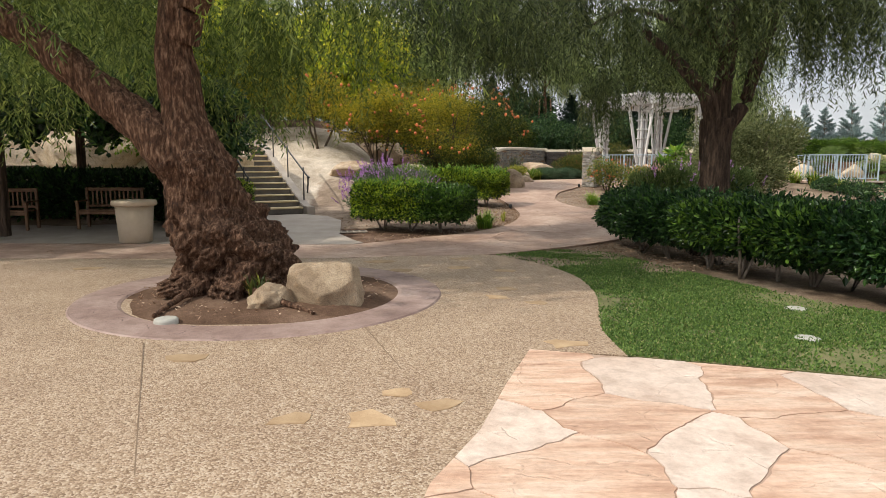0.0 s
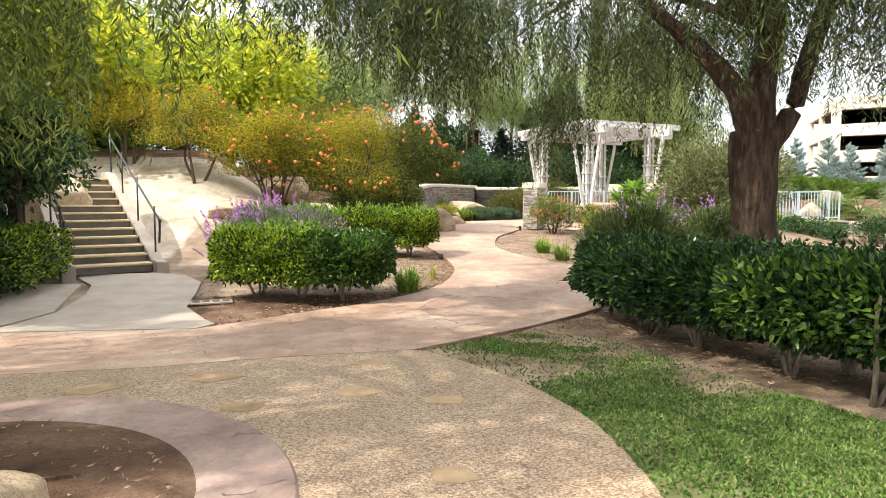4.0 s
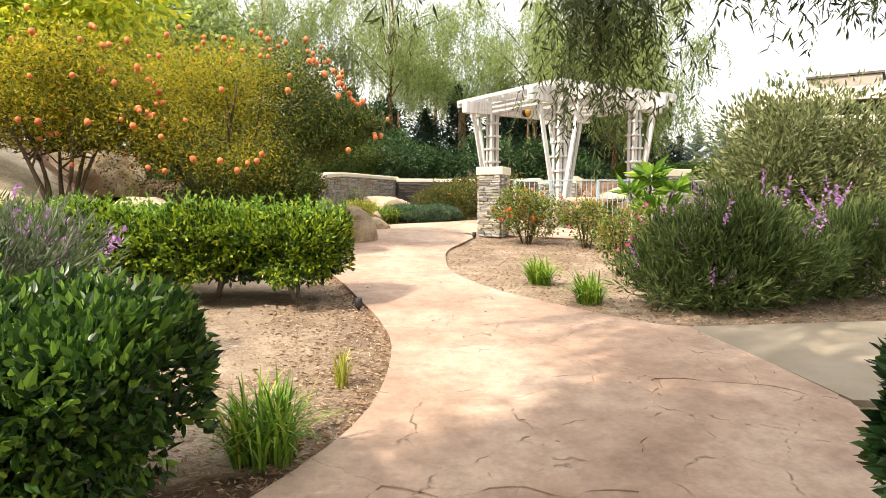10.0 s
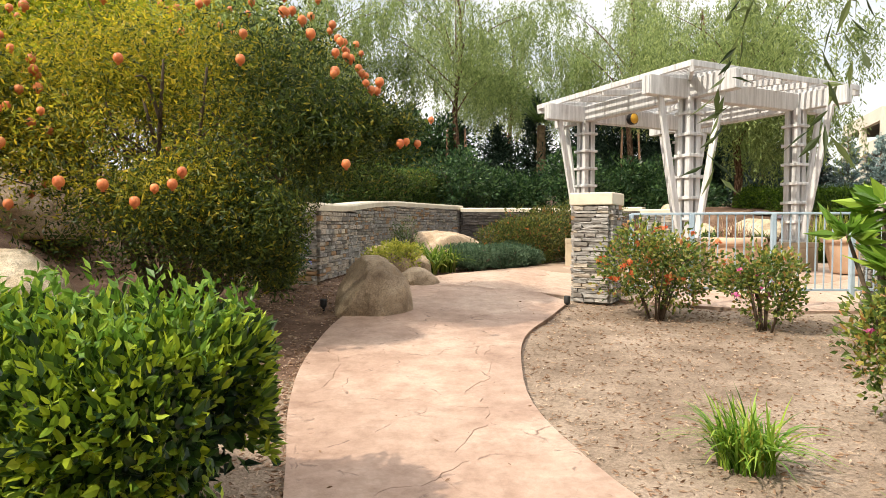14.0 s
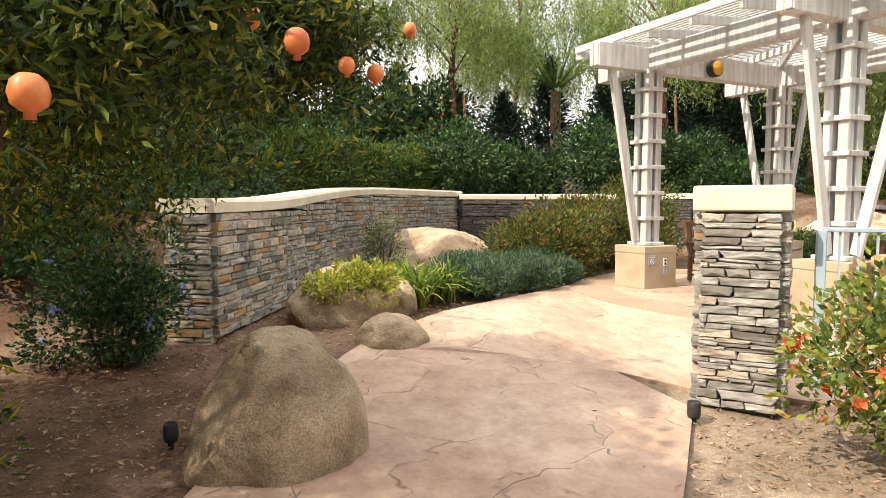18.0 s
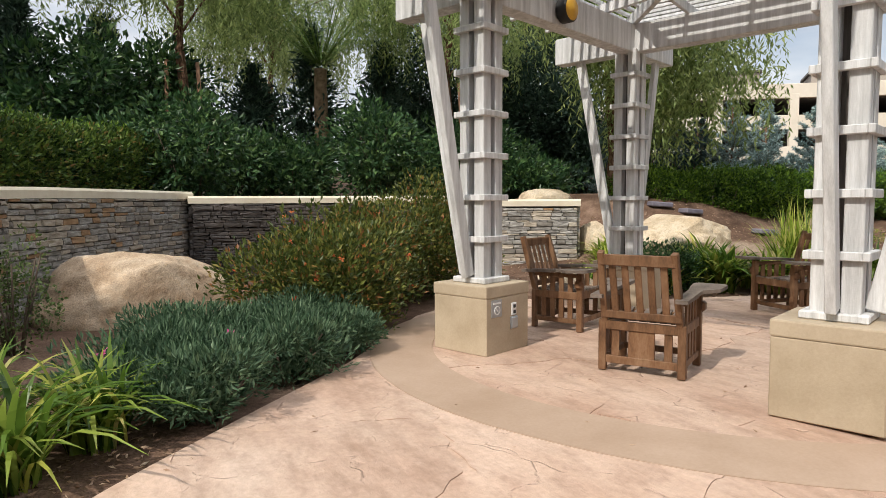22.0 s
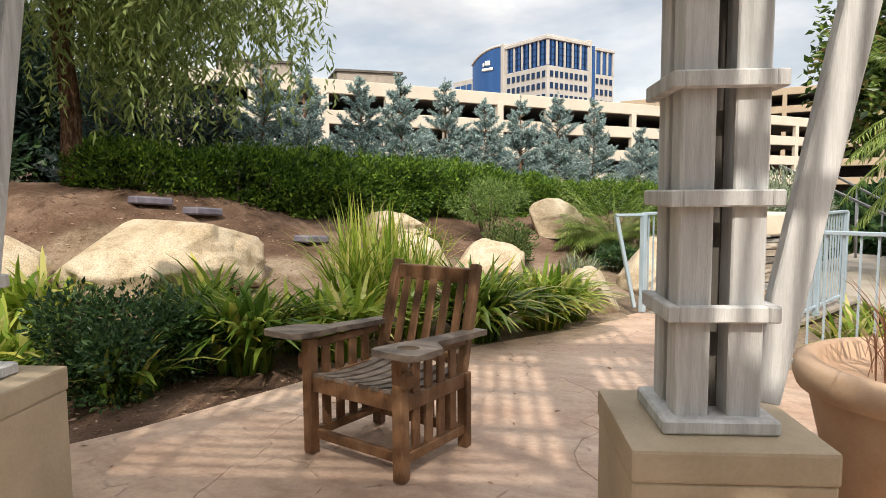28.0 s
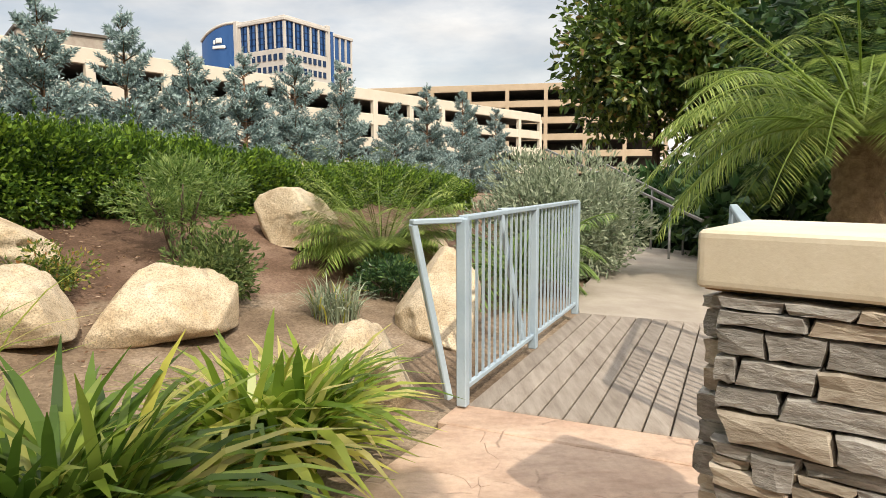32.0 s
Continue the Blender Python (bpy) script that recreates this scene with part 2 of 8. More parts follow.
def stamped(name, c1, c2, c3, scale, crack, per_object, line=1.5, streak=(1, 1, 1)):
    """Concrete pressed to look like cleft stone: blotches, shallow scars and broken hairlines."""
    m, n, l, b = material(name)
    geo = n.new("ShaderNodeNewGeometry")
    mp = n.new("ShaderNodeMapping")
    mp.inputs["Scale"].default_value = streak
    l.new(geo.outputs["Position"], mp.inputs["Vector"])
    n1, n2, n3, nw = (n.new("ShaderNodeTexNoise") for _ in range(4))
    for nd, s, d, r in ((n1, scale, 7, 0.62), (n2, 26, 5, 0.7), (n3, 5.5, 6, 0.66), (nw, 1.9, 3, 0.5)):
        nd.inputs["Scale"].default_value, nd.inputs["Detail"].default_value, nd.inputs["Roughness"].default_value = s, d, r
        l.new(mp.outputs["Vector"] if nd is n1 or nd is n3 else geo.outputs["Position"], nd.inputs["Vector"])
    warp = n.new("ShaderNodeMixRGB")
    warp.blend_type, warp.inputs[0].default_value = "ADD", 0.55
    l.new(geo.outputs["Position"], warp.inputs["Color1"])
    l.new(nw.outputs["Color"], warp.inputs["Color2"])
    v = n.new("ShaderNodeTexVoronoi")
    v.feature = "DISTANCE_TO_EDGE"
    v.inputs["Scale"].default_value = line
    l.new(warp.outputs["Color"], v.inputs["Vector"])
    edge = n.new("ShaderNodeMapRange")
    edge.inputs["From Min"].default_value, edge.inputs["From Max"].default_value = 0.0, 0.016
    edge.inputs["To Min"].default_value, edge.inputs["To Max"].default_value = 1.0, 0.0
    l.new(v.outputs["Distance"], edge.inputs["Value"])
    gate = n.new("ShaderNodeMapRange")
    gate.inputs["From Min"].default_value, gate.inputs["From Max"].default_value = 0.5, 0.6
    l.new(n3.outputs["Fac"], gate.inputs["Value"])
    hair = n.new("ShaderNodeMath")
    hair.operation = "MULTIPLY"
    l.new(edge.outputs[0], hair.inputs[0])
    l.new(gate.outputs[0], hair.inputs[1])
    r = ramp(n, [(0.3, c1), (0.5, c2), (0.7, c3)])
    l.new(n1.outputs["Fac"], r.inputs["Fac"])
    r3 = ramp(n, [(0.34, (0.80, 0.77, 0.75)), (0.52, (1, 1, 1)), (0.7, (1.1, 1.1, 1.1))])
    l.new(n3.outputs["Fac"], r3.inputs["Fac"])
    mul = n.new("ShaderNodeMixRGB")
    mul.blend_type, mul.inputs[0].default_value = "MULTIPLY", 1.0
    l.new(r.outputs["Color"], mul.inputs["Color1"])
    l.new(r3.outputs["Color"], mul.inputs["Color2"])
    r2 = ramp(n, [(0.3, (0.86, 0.85, 0.84)), (0.65, (1.06, 1.06, 1.06))])
    l.new(n2.outputs["Fac"], r2.inputs["Fac"])
    mul2 = n.new("ShaderNodeMixRGB")
    mul2.blend_type, mul2.inputs[0].default_value = "MULTIPLY", 1.0
    l.new(mul.outputs["Color"], mul2.inputs["Color1"])
    l.new(r2.outputs["Color"], mul2.inputs["Color2"])
    dark = n.new("ShaderNodeMixRGB")
    dark.inputs["Color2"].default_value = (*[k * 0.45 for k in c1], 1)
    hm = n.new("ShaderNodeMath")
    hm.operation = "MULTIPLY"
    hm.inputs[1].default_value = crack
    l.new(hair.outputs[0], hm.inputs[0])
    l.new(hm.outputs[0], dark.inputs[0])
    l.new(mul2.outputs["Color"], dark.inputs["Color1"])
    oi, hsv, mr = n.new("ShaderNodeObjectInfo"), n.new("ShaderNodeHueSaturation"), n.new("ShaderNodeMapRange")
    mr.inputs["To Min"].default_value, mr.inputs["To Max"].default_value = 1 - per_object, 1 + per_object
    l.new(oi.outputs["Random"], mr.inputs["Value"])
    l.new(mr.outputs[0], hsv.inputs["Value"])
    l.new(dark.outputs["Color"], hsv.inputs["Color"])
    l.new(hsv.outputs["Color"], b.inputs["Base Color"])
    b.inputs["Roughness"].default_value, b.inputs["Specular IOR Level"].default_value = 0.6, 0.35
    hsum = n.new("ShaderNodeMath")
    hsum.operation = "SUBTRACT"
    hadd = n.new("ShaderNodeMath")
    hadd.operation = "MULTIPLY_ADD"
    hadd.inputs[1].default_value = 0.35
    l.new(n2.outputs["Fac"], hadd.inputs[0])
    l.new(n3.outputs["Fac"], hadd.inputs[2])
    l.new(hadd.outputs[0], hsum.inputs[0])
    l.new(hair.outputs[0], hsum.inputs[1])
    bp = n.new("ShaderNodeBump")
    bp.inputs["Strength"].default_value, bp.inputs["Distance"].default_value = 0.55, 0.018
    l.new(hsum.outputs[0], bp.inputs["Height"])
    l.new(bp.outputs["Normal"], b.inputs["Normal"])
    return m


def granite(name, c1, c2, c3):
    """Weathered granite: broad rust and grey patches under fine dark and light speckle."""
    m, n, l, b = material(name)
    geo = n.new("ShaderNodeNewGeometry")
    n1, n2, n3 = (n.new("ShaderNodeTexNoise") for _ in range(3))
    for nd, s_, d in ((n1, 2.6, 6), (n2, 85, 3), (n3, 9, 8)):
        nd.inputs["Scale"].default_value, nd.inputs["Detail"].default_value, nd.inputs["Roughness"].default_value = s_, d, 0.65
        l.new(geo.outputs["Position"], nd.inputs["Vector"])
    r1 = ramp(n, [(0.3, c1), (0.5, c2), (0.72, c3)])
    r2 = ramp(n, [(0.36, (0.42, 0.40, 0.38)), (0.5, (1, 1, 1)), (0.66, (1.35, 1.33, 1.3))])
    r3 = ramp(n, [(0.36, (0.72, 0.66, 0.6)), (0.55, (1, 1, 1)), (0.68, (1.12, 1.0, 0.86))])
    col = r1.outputs["Color"]
    l.new(n1.outputs["Fac"], r1.inputs["Fac"])
    for nd, r in ((n2, r2), (n3, r3)):
        l.new(nd.outputs["Fac"], r.inputs["Fac"])
        mul = n.new("ShaderNodeMixRGB")
        mul.blend_type, mul.inputs[0].default_value = "MULTIPLY", 0.6
        l.new(col, mul.inputs["Color1"])
        l.new(r.outputs["Color"], mul.inputs["Color2"])
        col = mul.outputs["Color"]
    l.new(col, b.inputs["Base Color"])
    b.inputs["Roughness"].default_value = 0.85
    add = n.new("ShaderNodeMath")
    add.operation = "MULTIPLY_ADD"
    add.inputs[1].default_value = 0.2
    l.new(n2.outputs["Fac"], add.inputs[0])
    l.new(n3.outputs["Fac"], add.inputs[2])
    bp = n.new("ShaderNodeBump")
    bp.inputs["Strength"].default_value, bp.inputs["Distance"].default_value = 0.8, 0.04
    l.new(add.outputs[0], bp.inputs["Height"])
    l.new(bp.outputs["Normal"], b.inputs["Normal"])
    return m


M_AGG = aggregate()
M_GROUND = earths("bare_ground", [((0.11, 0.078, 0.055), (0.24, 0.18, 0.13), (0.38, 0.31, 0.24)), ((0.36, 0.30, 0.235), (0.54, 0.47, 0.385), (0.68, 0.615, 0.53)),
                                 ((0.065, 0.04, 0.029), (0.15, 0.095, 0.068), (0.275, 0.19, 0.145)), ((0.175, 0.13, 0.098), (0.275, 0.212, 0.162), (0.39, 0.315, 0.252))])
M_EARTH = fur("earth", (0.12, 0.085, 0.06), (0.265, 0.20, 0.145), (0.43, 0.35, 0.27))
M_MULCH = fur("mulch", (0.055, 0.034, 0.024), (0.125, 0.077, 0.052), (0.225, 0.15, 0.108))
M_STAMP = stamped("stamped_concrete", (0.295, 0.185, 0.135), (0.425, 0.29, 0.22), (0.56, 0.42, 0.335), 0.9, 0.75, 0.09, 1.3)
M_RING = stamped("purple_stamped_rim", (0.215, 0.14, 0.12), (0.325, 0.23, 0.20), (0.44, 0.335, 0.295), 0.9, 0.75, 0.06, 1.3)
M_PATIO = stamped("patio_flagstone", (0.42, 0.275, 0.20), (0.505, 0.36, 0.275), (0.575, 0.435, 0.345), 1.0, 0.4, 0.07, 1.4, (1.6, 0.7, 1))
M_JOINT = surface("joint_mortar", (0.33, 0.225, 0.165), (0.45, 0.33, 0.255), 8, 0.9, 0.3)
M_SLAB = stamped("streaked_sandstone", (0.42, 0.245, 0.165), (0.60, 0.41, 0.30), (0.70, 0.55, 0.44), 1.5, 0.15, 0.06, 1.2, (0.8, 3.2, 1))
M_SLABP = stamped("pale_sandstone", (0.53, 0.395, 0.315), (0.645, 0.52, 0.435), (0.71, 0.60, 0.515), 1.2, 0.1, 0.05, 1.1)
M_YSTONE = surface("yellow_flagstone", (0.33, 0.22, 0.125), (0.45, 0.325, 0.20), 5, 0.75, 0.4, per_object=0.2)
M_GROOVE = surface("groove_filler", (0.16, 0.11, 0.075), (0.24, 0.175, 0.12), 9, 0.9, 0.3)
M_WALK = surface("grey_concrete", (0.33, 0.28, 0.235), (0.43, 0.375, 0.32), 2.0, 0.75, 0.25, 50)
M_SIDE = surface("tan_grey_concrete", (0.27, 0.22, 0.165), (0.36, 0.30, 0.235), 1.6, 0.75, 0.25, 50)
M_BAND = surface("tan_concrete_band", (0.33, 0.23, 0.16), (0.43, 0.315, 0.235), 1.2, 0.65, 0.2, 50)
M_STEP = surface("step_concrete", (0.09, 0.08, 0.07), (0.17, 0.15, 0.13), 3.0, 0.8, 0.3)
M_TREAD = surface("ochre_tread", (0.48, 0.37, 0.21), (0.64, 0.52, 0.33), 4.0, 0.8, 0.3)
M_CREAM = surface("cream_cap", (0.62, 0.54, 0.41), (0.74, 0.67, 0.54), 3.0, 0.7, 0.2, 70)
M_PED = surface("pedestal_plaster", (0.36, 0.285, 0.195), (0.49, 0.40, 0.29), 1.8, 0.7, 0.25, 60, per_object=0.05)
M_POT = surface("terracotta_pot", (0.46, 0.30, 0.20), (0.58, 0.41, 0.29), 3, 0.75, 0.25)
M_CAN = surface("beige_can", (0.52, 0.42, 0.31), (0.60, 0.50, 0.38), 4, 0.75, 0.3, 120)
M_WOOD = surface("weathered_white_wood", (0.40, 0.393, 0.388), (0.565, 0.56, 0.555), 3.0, 0.75, 0.5, 42, c3=(0.735, 0.732, 0.73), stretch=(6, 6, 0.4), per_object=0.08)
M_WOODD = surface("dark_gap_wood", (0.07, 0.06, 0.052), (0.15, 0.135, 0.12), 3.0, 0.8, 0.5, 42, stretch=(6, 6, 0.4))
M_TEAK = surface("teak", (0.070, 0.034, 0.017), (0.16, 0.082, 0.041), 6.0, 0.5, 0.3, 60, c3=(0.23, 0.135, 0.078), stretch=(1.5, 1.5, 0.5), per_object=0.15)
M_TEAKG = surface("greyed_teak", (0.065, 0.052, 0.043), (0.15, 0.12, 0.10), 5.0, 0.55, 0.35, 60, c3=(0.22, 0.18, 0.15), per_object=0.1)
M_DECK = surface("grey_deck_boards", (0.22, 0.18, 0.15), (0.36, 0.31, 0.265), 5.0, 0.8, 0.35, 60, stretch=(0.5, 3, 1), per_object=0.12)
M_STEEL = surface("pale_blue_painted_steel", (0.33, 0.42, 0.50), (0.42, 0.51, 0.58), 3, 0.4, 0.05, spec=0.5)
M_DARKM = surface("dark_metal", (0.05, 0.05, 0.052), (0.10, 0.10, 0.105), 5, 0.45, 0.1, metal=0.5)
M_GALV = surface("galvanised_rail", (0.22, 0.22, 0.22), (0.32, 0.32, 0.32), 5, 0.45, 0.05, metal=0.6)
M_ROCK = granite("granite_boulder", (0.185, 0.128, 0.08), (0.335, 0.252, 0.168), (0.50, 0.40, 0.28))
M_PALE = granite("pale_boulder", (0.42, 0.31, 0.19), (0.60, 0.49, 0.35), (0.70, 0.61, 0.48))
M_TANB = granite("tan_boulder", (0.30, 0.20, 0.12), (0.46, 0.345, 0.235), (0.58, 0.47, 0.35))
M_STONE = [surface("ledge_grey", (0.145, 0.135, 0.122), (0.30, 0.282, 0.258), 7, 0.75, 0.9, 38, c3=(0.50, 0.475, 0.44), per_object=0.26, dist=0.016, stretch=(1, 1, 3.5)),
           surface("ledge_tan", (0.24, 0.195, 0.15), (0.41, 0.35, 0.28), 7, 0.8, 0.8, 38, c3=(0.56, 0.50, 0.42), per_object=0.2, dist=0.014, stretch=(1, 1, 3.5)),
           surface("ledge_rust", (0.29, 0.17, 0.09), (0.43, 0.275, 0.155), 7, 0.8, 0.5, 50, per_object=0.2, dist=0.01),
           surface("ledge_dark", (0.13, 0.115, 0.10), (0.26, 0.235, 0.205), 7, 0.8, 0.5, 50, per_object=0.25, dist=0.01)]
M_WET = surface("wet_dark_ledge", (0.035, 0.03, 0.028), (0.10, 0.085, 0.075), 7, 0.35, 0.6, 40, per_object=0.3)
M_CORE = surface("wall_core", (0.09, 0.08, 0.07), (0.17, 0.155, 0.14), 8, 0.95, 0.3)
M_BARK = surface("pepper_bark", (0.022, 0.011, 0.007), (0.12, 0.06, 0.034), 12, 0.9, 1.0, 34, c3=(0.38, 0.235, 0.155), stretch=(2.2, 2.2, 0.6), dist=0.08)
M_BARKD = surface("dark_bark", (0.018, 0.012, 0.008), (0.06, 0.039, 0.027), 9, 0.9, 1.0, 40, c3=(0.135, 0.09, 0.063), stretch=(2.2, 2.2, 0.35), dist=0.06)
M_TWIG = surface("twig_bark", (0.062, 0.044, 0.03), (0.145, 0.108, 0.078), 12, 0.9, 0.5)
M_STEMP = surface("pale_hedge_bark", (0.15, 0.12, 0.095), (0.33, 0.28, 0.235), 14, 0.9, 0.6, 50, stretch=(2, 2, 0.5))
M_TRUNKP = surface("reddish_young_bark", (0.16, 0.085, 0.05), (0.34, 0.20, 0.13), 12, 0.9, 0.5, 50, stretch=(2, 2, 0.5))
M_PALMT = surface("palm_trunk", (0.13, 0.085, 0.05), (0.26, 0.18, 0.11), 9, 0.9, 0.8, 40, dist=0.03)
M_CONC = surface("garage_concrete", (0.62, 0.56, 0.46), (0.70, 0.64, 0.54), 0.4, 0.8, 0.1, 6)
M_CONC2 = surface("garage_tan", (0.46, 0.36, 0.25), (0.54, 0.43, 0.31), 0.4, 0.8, 0.1, 6)
M_SHADE = surface("garage_inside_shade", (0.10, 0.09, 0.08), (0.15, 0.135, 0.12), 0.6, 0.9, 0.1, 6)
M_TOWER = surface("tower_stone", (0.50, 0.47, 0.43), (0.58, 0.55, 0.51), 0.2, 0.7, 0.1, 3)
M_TGLASS = glassy("tower_blue_glass", (0.045, 0.13, 0.33), 0.12)
M_DARKWIN = glassy("tower_window", (0.02, 0.05, 0.12), 0.12)
M_WHITE = surface("white_paint", (0.70, 0.70, 0.70), (0.80, 0.80, 0.80), 3, 0.5, 0.05)
M_AMBER = surface("amber_disc", (0.55, 0.30, 0.03), (0.70, 0.42, 0.06), 5, 0.4, 0.1)
M_BLACK = surface("black_housing", (0.02, 0.02, 0.02), (0.04, 0.04, 0.04), 5, 0.5, 0.1)
M_PLATE = surface("steel_plate", (0.36, 0.38, 0.40), (0.46, 0.48, 0.50), 6, 0.35, 0.05, metal=0.7)
M_SLATE = surface("purple_slate", (0.12, 0.11, 0.145), (0.225, 0.21, 0.255), 5, 0.7, 0.3)
M_IRRIG = surface("valve_lid_green_grey", (0.36, 0.35, 0.31), (0.46, 0.45, 0.40), 6, 0.6, 0.1)

L_HEDGE = leafy("hedge_leaf", [(0, (0.012, 0.032, 0.010)), (0.3, (0.055, 0.115, 0.016)), (0.6, (0.18, 0.275, 0.025)), (1, (0.43, 0.51, 0.042))], 0.35)
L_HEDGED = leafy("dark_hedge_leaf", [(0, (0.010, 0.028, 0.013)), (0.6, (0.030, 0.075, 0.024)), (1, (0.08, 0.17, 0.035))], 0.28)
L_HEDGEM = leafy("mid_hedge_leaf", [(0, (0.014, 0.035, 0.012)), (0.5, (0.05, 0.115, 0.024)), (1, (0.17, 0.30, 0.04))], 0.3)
L_HEDGEN = leafy("bank_hedge_green", [(0, (0.03, 0.07, 0.014)), (0.5, (0.085, 0.165, 0.026)), (1, (0.24, 0.37, 0.045))], 0.35)
L_HEDGEB = leafy("bank_hedge_leaf", [(0, (0.025, 0.052, 0.015)), (0.5, (0.09, 0.16, 0.034)), (0.88, (0.21, 0.29, 0.06)), (1, (0.28, 0.16, 0.06))], 0.35)
L_FRESH = leafy("fresh_leaf", [(0, (0.07, 0.17, 0.02)), (0.6, (0.18, 0.33, 0.04)), (1, (0.36, 0.50, 0.07))], 0.4, 0.4)
L_LAUREL = leafy("laurel_leaf", [(0, (0.018, 0.045, 0.02)), (0.6, (0.05, 0.115, 0.042)), (1, (0.14, 0.23, 0.075))], 0.35)
L_PEPPER = leafy("pepper_leaf", [(0, (0.05, 0.09, 0.022)), (0.5, (0.15, 0.21, 0.055)), (1, (0.37, 0.45, 0.115))], 0.5, 0.55)
L_PEPPERD = leafy("dark_pepper_leaf", [(0, (0.022, 0.04, 0.014)), (0.5, (0.075, 0.104, 0.036)), (1, (0.19, 0.235, 0.085))], 0.5, 0.48)
L_WILLOW = leafy("willow_leaf", [(0, (0.13, 0.18, 0.06)), (0.5, (0.27, 0.35, 0.12)), (1, (0.46, 0.53, 0.2))], 0.5, 0.5)
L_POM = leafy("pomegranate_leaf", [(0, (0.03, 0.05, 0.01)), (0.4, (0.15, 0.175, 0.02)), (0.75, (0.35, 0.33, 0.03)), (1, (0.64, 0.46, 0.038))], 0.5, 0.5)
L_POMG = leafy("shaded_green_pomegranate_leaf", [(0, (0.015, 0.032, 0.008)), (0.5, (0.055, 0.09, 0.016)), (0.85, (0.13, 0.17, 0.026)), (1, (0.34, 0.29, 0.035))], 0.5, 0.4)
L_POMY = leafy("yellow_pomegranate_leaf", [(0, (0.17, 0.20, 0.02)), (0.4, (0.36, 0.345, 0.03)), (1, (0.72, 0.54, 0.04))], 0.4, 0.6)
L_YEL = leafy("yellow_canopy_leaf", [(0, (0.22, 0.32, 0.04)), (0.5, (0.46, 0.54, 0.06)), (1, (0.82, 0.74, 0.07))], 0.45, 0.55)
L_SAGE = leafy("sage_leaf", [(0, (0.08, 0.12, 0.055)), (0.6, (0.17, 0.22, 0.12)), (1, (0.27, 0.32, 0.2))], 0.7, 0.3)
L_SAGED = leafy("dusky_sage_leaf", [(0, (0.045, 0.08, 0.024)), (0.6, (0.12, 0.175, 0.052)), (1, (0.235, 0.29, 0.10))], 0.7, 0.3)
L_PURPLE = leafy("purple_flower", [(0, (0.36, 0.14, 0.42)), (1, (0.66, 0.38, 0.70))], 0.6, 0.4)
L_OLIVE = leafy("olive_leaf", [(0, (0.08, 0.10, 0.035)), (0.6, (0.19, 0.22, 0.09)), (1, (0.32, 0.34, 0.16))], 0.5, 0.35)
L_ROSE = leafy("rose_leaf", [(0, (0.05, 0.095, 0.022)), (0.5, (0.14, 0.205, 0.042)), (0.85, (0.34, 0.35, 0.07)), (1, (0.46, 0.19, 0.08))], 0.4, 0.35)
L_GOLD = leafy("golden_leaf", [(0, (0.16, 0.20, 0.03)), (0.5, (0.36, 0.38, 0.06)), (1, (0.58, 0.54, 0.12))], 0.4, 0.4)
L_STRAP = leafy("strap_leaf", [(0, (0.11, 0.20, 0.026)), (0.45, (0.26, 0.37, 0.05)), (0.75, (0.47, 0.52, 0.10)), (1, (0.72, 0.62, 0.28))], 0.32, 0.5)
L_STRAPG = leafy("deep_green_strap_leaf", [(0, (0.045, 0.095, 0.016)), (0.5, (0.12, 0.21, 0.03)), (0.85, (0.29, 0.37, 0.065)), (1, (0.52, 0.46, 0.17))], 0.25, 0.45)
L_BLUE = leafy("blue_grey_leaf", [(0, (0.025, 0.06, 0.028)), (0.6, (0.068, 0.125, 0.065)), (1, (0.15, 0.225, 0.125))], 0.6, 0.25)
L_SPRUCE = leafy("blue_spruce_needle", [(0, (0.14, 0.205, 0.20)), (0.6, (0.34, 0.45, 0.44)), (1, (0.56, 0.68, 0.66))], 0.6, 0.25)
L_SPRUCED = leafy("dark_blue_needle", [(0, (0.03, 0.055, 0.055)), (0.6, (0.085, 0.135, 0.135)), (1, (0.20, 0.27, 0.265))], 0.6, 0.25)
L_CONIF = leafy("dark_conifer_needle", [(0, (0.018, 0.04, 0.028)), (0.6, (0.042, 0.08, 0.052)), (1, (0.09, 0.14, 0.09))], 0.6, 0.2)
L_PALM = leafy("palm_leaf", [(0, (0.07, 0.14, 0.03)), (0.6, (0.18, 0.28, 0.075)), (1, (0.34, 0.43, 0.15))], 0.4, 0.4)
L_PALMY = leafy("yellow_green_palm_leaf", [(0, (0.11, 0.19, 0.035)), (0.6, (0.27, 0.37, 0.085)), (1, (0.48, 0.55, 0.17))], 0.4, 0.45)
L_SILVER = leafy("silver_leaf", [(0, (0.17, 0.22, 0.14)), (0.6, (0.30, 0.35, 0.24)), (1, (0.44, 0.48, 0.35))], 0.7, 0.25)
L_BUSH = leafy("small_bush_leaf", [(0, (0.04, 0.065, 0.014)), (0.55, (0.10, 0.125, 0.03)), (0.85, (0.22, 0.23, 0.05)), (1, (0.30, 0.11, 0.045))], 0.45, 0.35)
L_LAWN = leafy("lawn_blade", [(0, (0.05, 0.10, 0.022)), (0.5, (0.105, 0.19, 0.04)), (0.9, (0.18, 0.275, 0.06)), (1, (0.32, 0.31, 0.13))], 0.6, 0.25)
L_DRY = leafy("dry_leaf", [(0, (0.20, 0.11, 0.065)), (0.6, (0.38, 0.25, 0.165)), (1, (0.56, 0.43, 0.32))], 0.8, 0.2)
L_DRYG = leafy("dry_red_grass", [(0, (0.20, 0.09, 0.05)), (0.6, (0.36, 0.20, 0.13)), (1, (0.52, 0.36, 0.26))], 0.7, 0.3)
L_FRUIT = surface("pomegranate_skin", (0.56, 0.12, 0.045), (0.70, 0.25, 0.085), 14, 0.45, 0.05, per_object=0.18)
